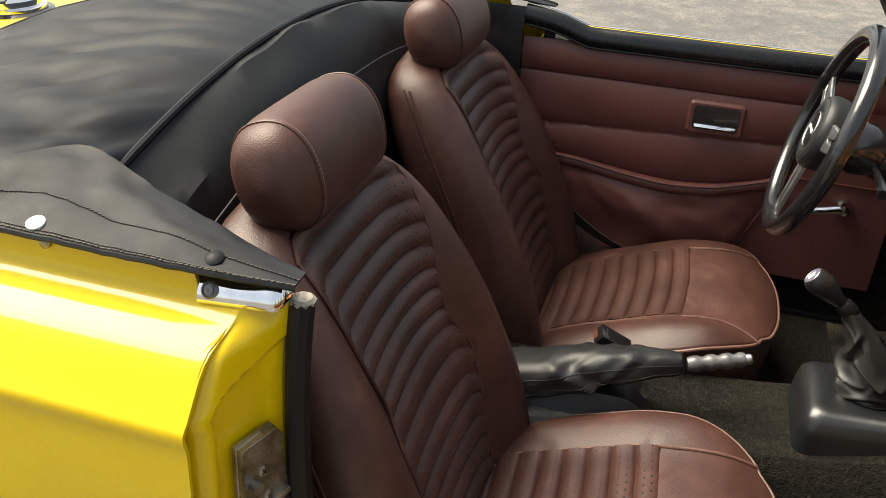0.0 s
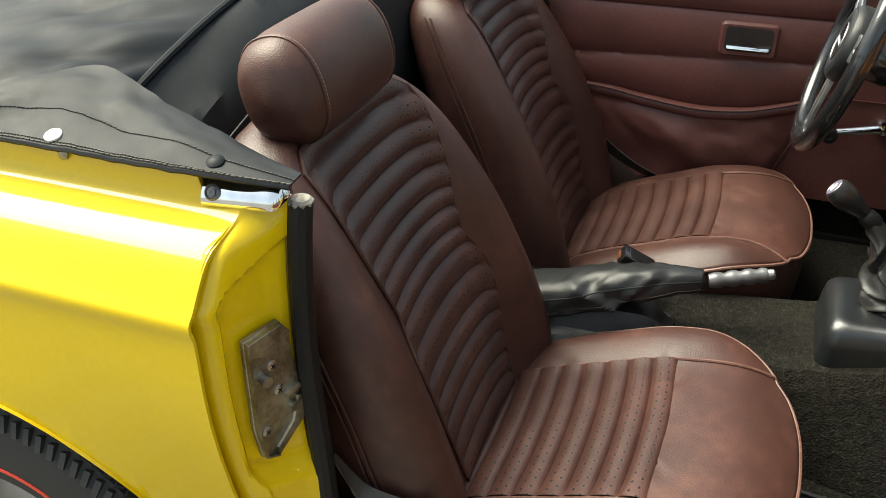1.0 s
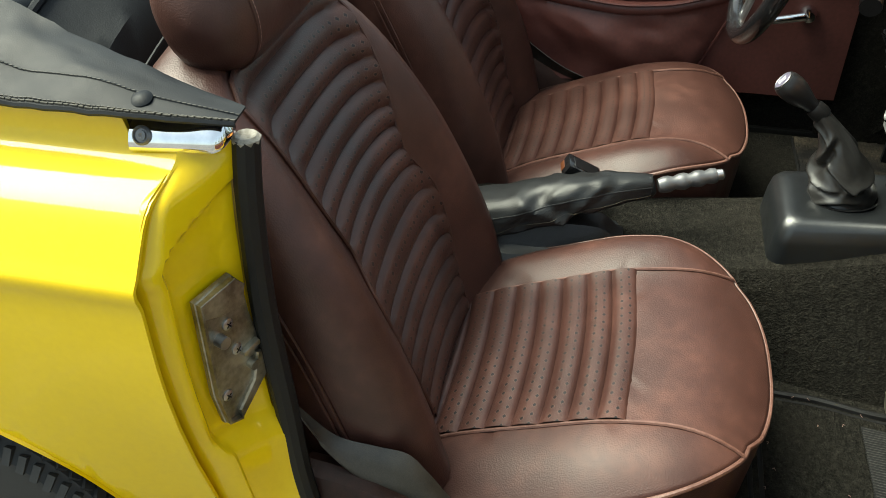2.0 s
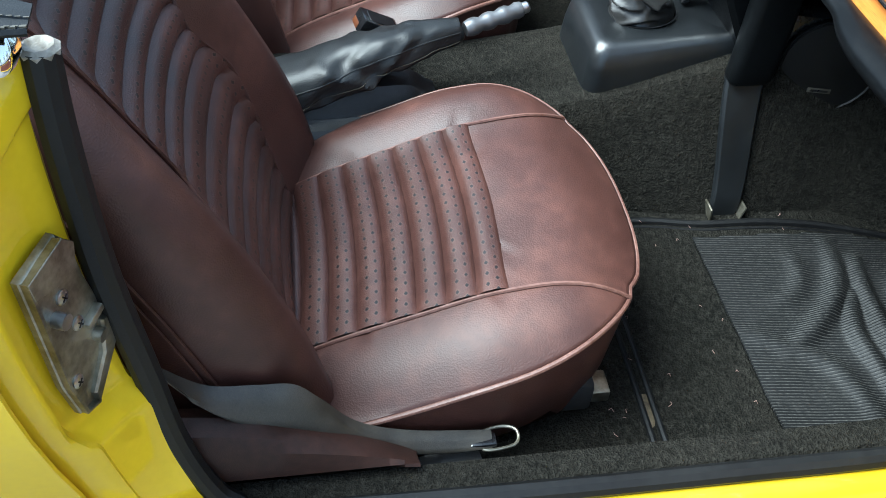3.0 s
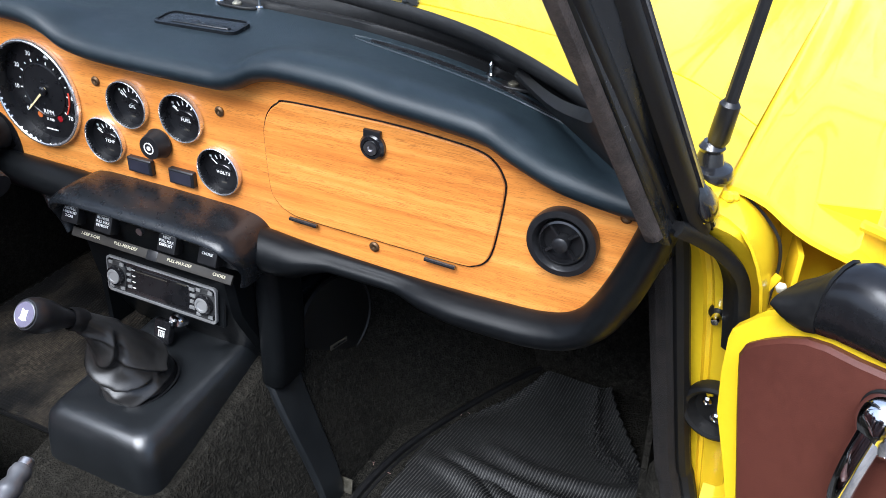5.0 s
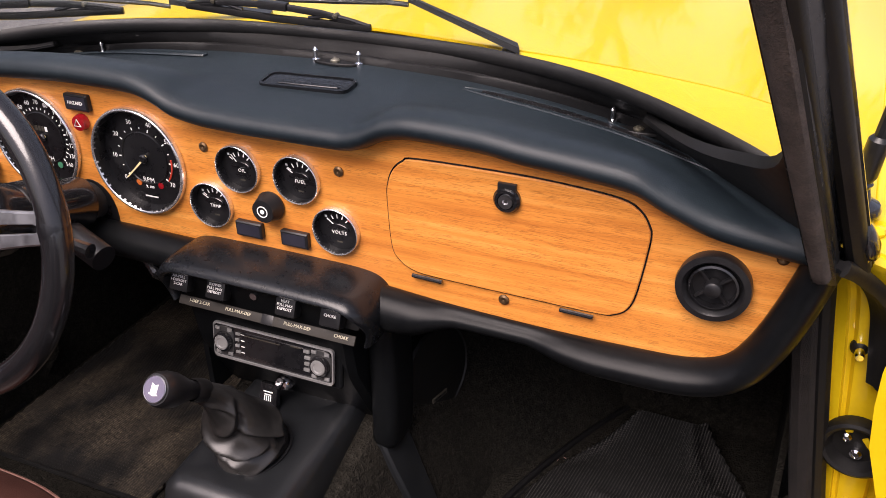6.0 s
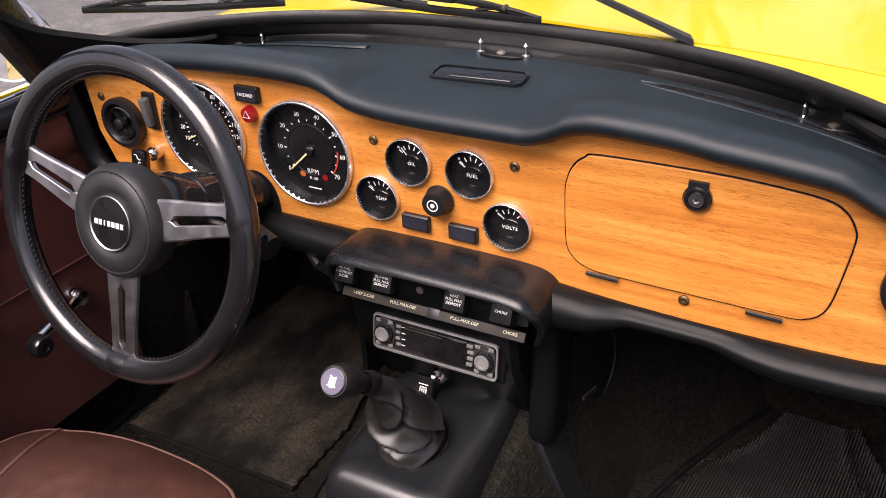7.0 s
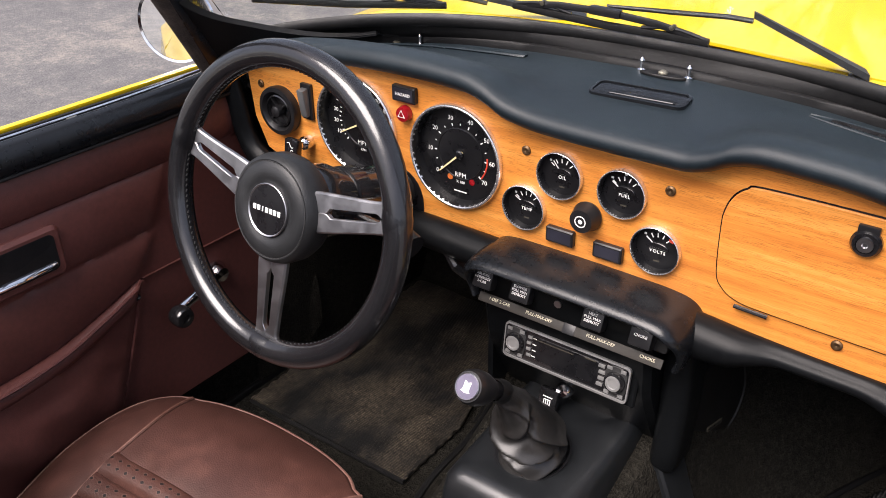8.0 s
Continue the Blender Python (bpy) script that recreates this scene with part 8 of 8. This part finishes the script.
# rubber draught seal that drops from the screen post to the pillar
rows = []
SEALPATH = smooth_path([(0.602, -0.016, 0.796), (0.612, 0.0, 0.785), (0.626, 0.026, 0.765), (0.640, 0.048, 0.744), (0.652, 0.064, 0.722), (0.659, 0.074, 0.698), (0.663, 0.077, 0.672), (0.667, 0.079, 0.645), (0.670, 0.080, 0.616)], 5)
for i, p in enumerate(SEALPATH):
    t = (SEALPATH[min(i + 1, len(SEALPATH) - 1)] - SEALPATH[max(i - 1, 0)]).normalized()
    across = Vector((0.80, -0.60, 0.1))
    across = (across - t * across.dot(t)).normalized()
    thick = t.cross(across)
    w = lerp_table([(0, 0.009), (0.3, 0.0105), (0.55, 0.0155), (0.8, 0.0155), (1, 0.014)], i / (len(SEALPATH) - 1))
    rows.append([p + across * (w * a) + thick * (0.0075 * b) for a, b in ((-1, -0.5), (-0.7, -0.85), (0.0, -0.8), (0.6, -1.1), (0.95, -0.7), (1.0, 0.2), (0.7, 1.0), (0.1, 0.9), (-0.3, 0.5), (-0.95, 0.45))])
part("post_seal", grid(rows, close_v=True, cap=True), RUBBER, body, "broad black rubber post seal", 50)

# ---- windscreen ----
ws = thing("windscreen", (0, 0.2, 0.86), "curved windscreen in a black frame", "windscreen")


def screen_pt(x, h, out=0.0):
    """x across at the foot, h metres up the slope, out: away from the driver."""
    f = screen_foot(x)
    up = Vector((-0.25 * x * 0.9, -0.54, 0.72)).normalized()
    return f + up * h + Vector((0, 0.72, 0.70)) * out


rows = [[screen_pt(x, h, 0.004) for h in frange(-0.004, 0.40, 10)] for x in frange(-0.575, 0.575, 40)]
gl_ob = part("glass", sheet(rows, 0.005), GLASS, ws, "clear curved glass", 60)
gl_ob.visible_shadow = False
XS = frange(-0.582, 0.582, 80)
rows = []
for x in XS:
    i, e = pad_back(x), screen_foot(x)
    rows.append([i + Vector((0, -0.004, -0.012)), i + Vector((0, -0.002, 0.001)), i.lerp(e, 0.14) + Vector((0, -0.004, 0.004)), i.lerp(e, 0.24) + Vector((0, -0.003, 0.003)), i.lerp(e, 0.28) + Vector((0, 0.004, 0.0)), i.lerp(e, 0.45) + Vector((0, 0.0, 0.001)),
                 i.lerp(e, 0.8) + Vector((0, -0.003, 0.003)), e, e + Vector((0, 0.006, 0.0)), e + Vector((0, 0.014, -0.010)), e + Vector((0, 0.022, -0.026)), e + Vector((0, 0.026, -0.055))])
part("lower_frame", sheet(rows, 0.003), FRAMEBLACK, ws, "broad black windscreen frame foot", 50)
part("lower_seal", tube([pad_back(x).lerp(screen_foot(x), 0.86) + Vector((0, 0.0, 0.003)) for x in XS], 0.0075, 10, flat=1.3), RUBBER, ws, "thick black rubber glass seal")
part("lower_seal_lip", tube([screen_foot(x) + Vector((0, 0.010, -0.004)) for x in XS], 0.006, 8), RUBBER, ws)


# lines up the post at z = 0.8 and their lean: strip's inner edge, strip's outer edge, valley, outer edge
POST = [(0.579, -0.045, -0.263, -0.630), (0.594, -0.043, -0.240, -0.700), (0.6026, 0.001, -0.2285, -0.770), (0.627, 0.002, -0.262, -0.640)]


def post_pt(side, i, z, dx=0.0, dy=0.0):
    x, y, a, b = POST[i]
    return Vector((side * (x + a * (z - 0.8) + dx), y + b * (z - 0.8) + dy, z))


for side in (1, -1):
    heights = frange(0.782, 1.235, 15)
    rows = [[post_pt(side, 0, z, -0.002, 0.004), post_pt(side, 1, z, 0, 0.004), post_pt(side, 1, z, 0.004, 0.006), post_pt(side, 2, z, -0.004, -0.006), post_pt(side, 2, z, 0.0, 0.004), post_pt(side, 3, z, -0.004, 0.012), post_pt(side, 3, z, -0.002, 0.030),
             post_pt(side, 0, z, 0.016, 0.062), post_pt(side, 0, z, 0.002, 0.040)] for z in heights]
    post = part("screen_post", grid(rows, close_v=True, cap=True), VINYL, ws, "black screen post", 40)
    strip_z = frange(0.793, 1.235, 40)
    rows = []
    for z in strip_z:
        a, b = post_pt(side, 0, z), post_pt(side, 1, z)
        rows.append([a + Vector((0, 0.012, 0)), a + Vector((-side * 0.001, 0.004, 0)), a.lerp(b, 0.12) + Vector((0, -0.005, 0)), a.lerp(b, 0.35) + Vector((0, -0.0085, 0)), a.lerp(b, 0.65) + Vector((0, -0.0085, 0)), a.lerp(b, 0.9) + Vector((0, -0.005, 0)), b + Vector((side * 0.001, 0.004, 0)), b + Vector((0, 0.012, 0))])
    part("post_strip", grid(rows, close_v=True, cap=True), FUZZ, post, "fuzzy brown-grey draught strip", 60)
    # two rubber beads of the hood seal outside the strip
    part("post_gutter", tube([post_pt(side, 2, z, -0.010, -0.012) for z in heights], 0.0080, 10, flat=1.2), RUBBER, post)
    part("post_gutter", tube([post_pt(side, 3, z, -0.012, 0.002) for z in heights], 0.0100, 10, flat=1.2), RUBBER, post)
    part("post_gutter", tube([post_pt(side, 3, z, -0.0035, 0.014) for z in heights], 0.0045, 8), GLOSSBLACK, post)
    rows = []
    for z, g in ((0.838, 0.2), (0.826, 0.7), (0.812, 1.0), (0.800, 0.9), (0.792, 0.4)):
        c = post_pt(side, 3, z, -0.002, 0.016)
        rows.append([c + Vector((side * 0.010 * g * math.cos(a), 0.024 * g * math.sin(a), 0)) for a in frange(0, 2 * math.pi, 13)[:-1]])
    part("post_foot", grid(rows, close_v=True, cap=True), GLOSSBLACK, post, "glossy black foot of the post", 60)
# curved corner pieces where the posts meet the frame foot
for side in (1, -1):
    up0, side0, corner = post_pt(side, 0, 0.95, 0.004, 0.010), screen_foot(side * 0.40), post_pt(side, 0, 0.842, 0.010, 0.012)
    rows = []
    for q in frange(0, 1, 16):
        b = up0 * (1 - q) ** 2 + (corner * 0.8 + (up0 + side0) * 0.1) * 2 * q * (1 - q) + side0 * q * q
        edge = up0.lerp(corner, q * 2) if q < 0.5 else corner.lerp(side0, q * 2 - 1)
        sink = Vector((0, 0.008, -0.024)) * smooth(0.45, 1.0, q)
        rows.append([v + sink for v in (edge + Vector((0, 0.012, -0.006)), edge.lerp(b, 0.5) + Vector((0, -0.004, 0.002)), b + Vector((0, -0.004, 0.001)), b + Vector((0, 0.008, 0.004)))])
    part("corner_piece", sheet(rows, 0.003), FRAMEBLACK, ws, "rounded black frame corner", 50)
top0 = post_pt(1, 2, 1.235)
part("header_rail", tube([(x, top0.y + 0.06 * (1 - (x / top0.x) ** 2), top0.z + 0.01) for x in frange(-top0.x, top0.x, 24)], 0.022, 10), VINYL, ws, "black header rail")

# ---- wipers ----
def wiper(pivot, bend, rod_end, tip0, tip1):
    w = thing("windscreen_wiper", pivot, "black wiper arm and blade lying on the windscreen", "wiper", "wipers")
    pv, bd, re, t0, t1 = (Vector(v) for v in (pivot, bend, rod_end, tip0, tip1))
    part("spindle", lathe([(0.013, -0.02), (0.014, 0.002), (0.010, 0.012), (0, 0.014)], 16, Matrix.Translation(pv)), PLASTIC, w)
    d = bd - pv
    rows = []
    for t in frange(-0.08, 1, 10):
        p = pv + d * t + Vector((0, 0, 0.014 - 0.010 * t))
        wd = 0.0145 * (1 - 0.68 * max(0, t))
        s = d.cross(Vector((0, 0, 1))).normalized()
        rows.append([p - s * wd, p - s * wd * 0.8 + Vector((0, 0, 0.007)), p + s * wd * 0.8 + Vector((0, 0, 0.007)), p + s * wd])
    part("arm", grid(rows, close_v=True, cap=True), PLASTIC, w, "tapered black arm")
    part("rod", tube([bd, bd.lerp(re, 0.15) + Vector((0, 0, 0.002)), re], 0.0032, 8), PLASTIC, w)
    part("blade", tube([t0, t0.lerp(t1, 0.5) + Vector((0, 0, -0.003)), t1], 0.003, 8, flat=1.7), RUBBER, w, "rubber blade")
    mid = t0.lerp(t1, 0.5) + Vector((0, -0.003, 0.014))
    part("bridge", tube([t0.lerp(t1, 0.08) + Vector((0, 0, 0.004)), t0.lerp(t1, 0.25) + Vector((0, -0.002, 0.011)), mid, t0.lerp(t1, 0.75) + Vector((0, -0.002, 0.011)), t0.lerp(t1, 0.92) + Vector((0, 0, 0.004))], 0.0030, 8, flat=1.5), PLASTIC, w)
    for c in (0.17, 0.83):
        part("yoke", tube(smooth_path([t0.lerp(t1, c - 0.15) + Vector((0, 0, 0.003)), t0.lerp(t1, c) + Vector((0, -0.002, 0.0095)), t0.lerp(t1, c + 0.15) + Vector((0, 0, 0.003))], 4), 0.0024, 8), PLASTIC, w)
        part("rivet", lathe([(0.0032, -0.004), (0.0032, 0.004), (0, 0.0045)], 10, Matrix.Translation(t0.lerp(t1, c) + Vector((0, -0.002, 0.0105))) @ Matrix.Rotation(radians(90), 4, "X")), STEEL, w)
    part("clip", box(((t1 - t0).length * 0.16, 0.011, 0.011), Matrix.Translation(mid) @ Matrix.Rotation(math.atan2((t1 - t0).y, (t1 - t0).x), 4, "Z") @ Matrix.Rotation(-math.atan2((t1 - t0).z, abs((t1 - t0).x)), 4, "Y"), 0.003), PLASTIC, w)


wiper((0.204, 0.246, 0.868), (0.091, 0.196, 0.936), (-0.085, 0.178, 0.931), (0.052, 0.168, 0.909), (-0.206, 0.152, 0.920))
wiper((-0.177, 0.279, 0.866), (-0.295, 0.225, 0.896), (-0.47, 0.150, 0.914), (-0.318, 0.158, 0.904), (-0.585, 0.045, 0.899))

# ---- aerial and door mirror ----
an = thing("radio_aerial", (0.608, 0.088, 0.8075), "black flexible radio aerial on a rubber foot", "aerial")
AZ = Vector((0.024, -0.010, 0.2)).normalized()
a0 = Vector((0.608, 0.088, 0.8075))
part("foot", lathe([(0.024, -0.004), (0.025, 0.0), (0.023, 0.006), (0.014, 0.010), (0.011, 0.022), (0.013, 0.026), (0.009, 0.032), (0, 0.032)], 24, Matrix.Translation(a0)), GLOSSBLACK, an, "round black foot")
part("sleeve", tube([a0 + AZ * 0.03, a0 + AZ * 0.036, a0 + AZ * 0.072, a0 + AZ * 0.076], [0.008, 0.0105, 0.010, 0.007], 12), PLASTIC, an)
part("whip", tube([a0 + AZ * 0.074, a0 + AZ * 0.38], [0.0065, 0.004], 10), PLASTIC, an)

mr = thing("door_mirror", (-0.70, 0.03, 0.785), "round chrome door mirror on a short stalk", "mirror")
mc = Vector((-0.734, 0.018, 0.847))
face_dir = Vector((0.46, -0.88, 0.11)).normalized()
MM = Matrix.Translation(mc) @ face_dir.to_track_quat("Z", "Y").to_matrix().to_4x4() @ Matrix.Scale(1.1, 4)
part("shell", lathe([(0.0, -0.045), (0.02, -0.042), (0.042, -0.026), (0.055, -0.006), (0.058, 0.0), (0.0565, 0.004), (0.053, 0.003)], 40, MM), CHROME, mr, "chrome shell")
part("mirror_glass", lathe([(0.0535, 0.001), (0.0535, 0.0025), (0, 0.0028)], 40, MM), MIRRORGLASS, mr, "mirror glass")
part("stalk", tube([(-0.70, 0.03, 0.780), (-0.712, 0.03, 0.80), mc - face_dir * 0.02], [0.014, 0.009, 0.010], 12), CHROME, mr)


# ---- trees round the car park, mirrored in the paint ----
def make_tree(x, y, h, seed):
    rnd = random.Random(seed)
    tr = thing("tree", (x, y, 0), "tall leafy tree at the edge of the car park", "tree", "trees round the car park")
    top = Vector((x + rnd.uniform(-0.4, 0.4), y, h * 0.62))
    part("trunk", tube([Vector((x, y, 0)), Vector((x, y, h * 0.3)).lerp(top, 0.3), top], [0.24, 0.18, 0.07], 9), BARK, tr, "brown tapered trunk")
    clumps = []
    for k in range(9):
        a, r = rnd.uniform(0, 6.28), h * rnd.uniform(0.08, 0.24)
        c = Vector((x + r * math.cos(a), y + r * math.sin(a), h * rnd.uniform(0.36, 0.86)))
        clumps.append((c, h * rnd.uniform(0.12, 0.19)))
        base = Vector((x, y, max(h * 0.2, c.z - h * 0.22)))
        part("limb", tube([base, base.lerp(c, 0.5) + Vector((0, 0, -0.1)), c], [0.09, 0.06, 0.02], 6), BARK, tr)
    verts, faces = [], []
    for c, r in clumps:
        for _ in range(260):
            d = Vector((rnd.gauss(0, 1), rnd.gauss(0, 1), rnd.gauss(0, 0.8))).normalized() * r * rnd.uniform(0.45, 1.1)
            p = c + d
            u = Vector((rnd.gauss(0, 1), rnd.gauss(0, 1), rnd.gauss(0, 1))).normalized() * rnd.uniform(0.10, 0.2)
            v = u.orthogonal().normalized() * rnd.uniform(0.06, 0.12)
            n = len(verts)
            verts += [p - u, p + v, p + u, p - v]
            faces.append((n, n + 1, n + 2, n + 3))
    me = bpy.data.meshes.new("crown")
    me.from_pydata(verts, [], faces)
    me.materials.append(LEAF)
    ob = new("crown", me)
    ob.parent = tr
    ob.matrix_parent_inverse = tr.matrix_world.inverted()
    tagged(ob, "green crown of many small leaves")


BARK = surface("bark", (0.05, 0.035, 0.025), (0.12, 0.09, 0.07), (0.8, 0.95), big=3, fine=30, bscale=20, bstr=0.8, bdist=0.02)
LEAF = surface("leaves", (0.035, 0.06, 0.015), (0.075, 0.11, 0.03), (0.5, 0.6), big=1.5, fine=8, bstr=0)
for i, (x, y, h) in enumerate(((-11, 13, 9), (-6.5, 15, 10.5), (-2.5, 14, 9.5), (1.5, 15.5, 11), (5.5, 14, 9.5), (10, 13.5, 10), (-14.5, 8.5, 9), (-16, 3, 9.5), (-16, -2.5, 9), (-15.5, -8, 10), (14, 9, 9.5))):
    make_tree(x, y, h, 40 + i)
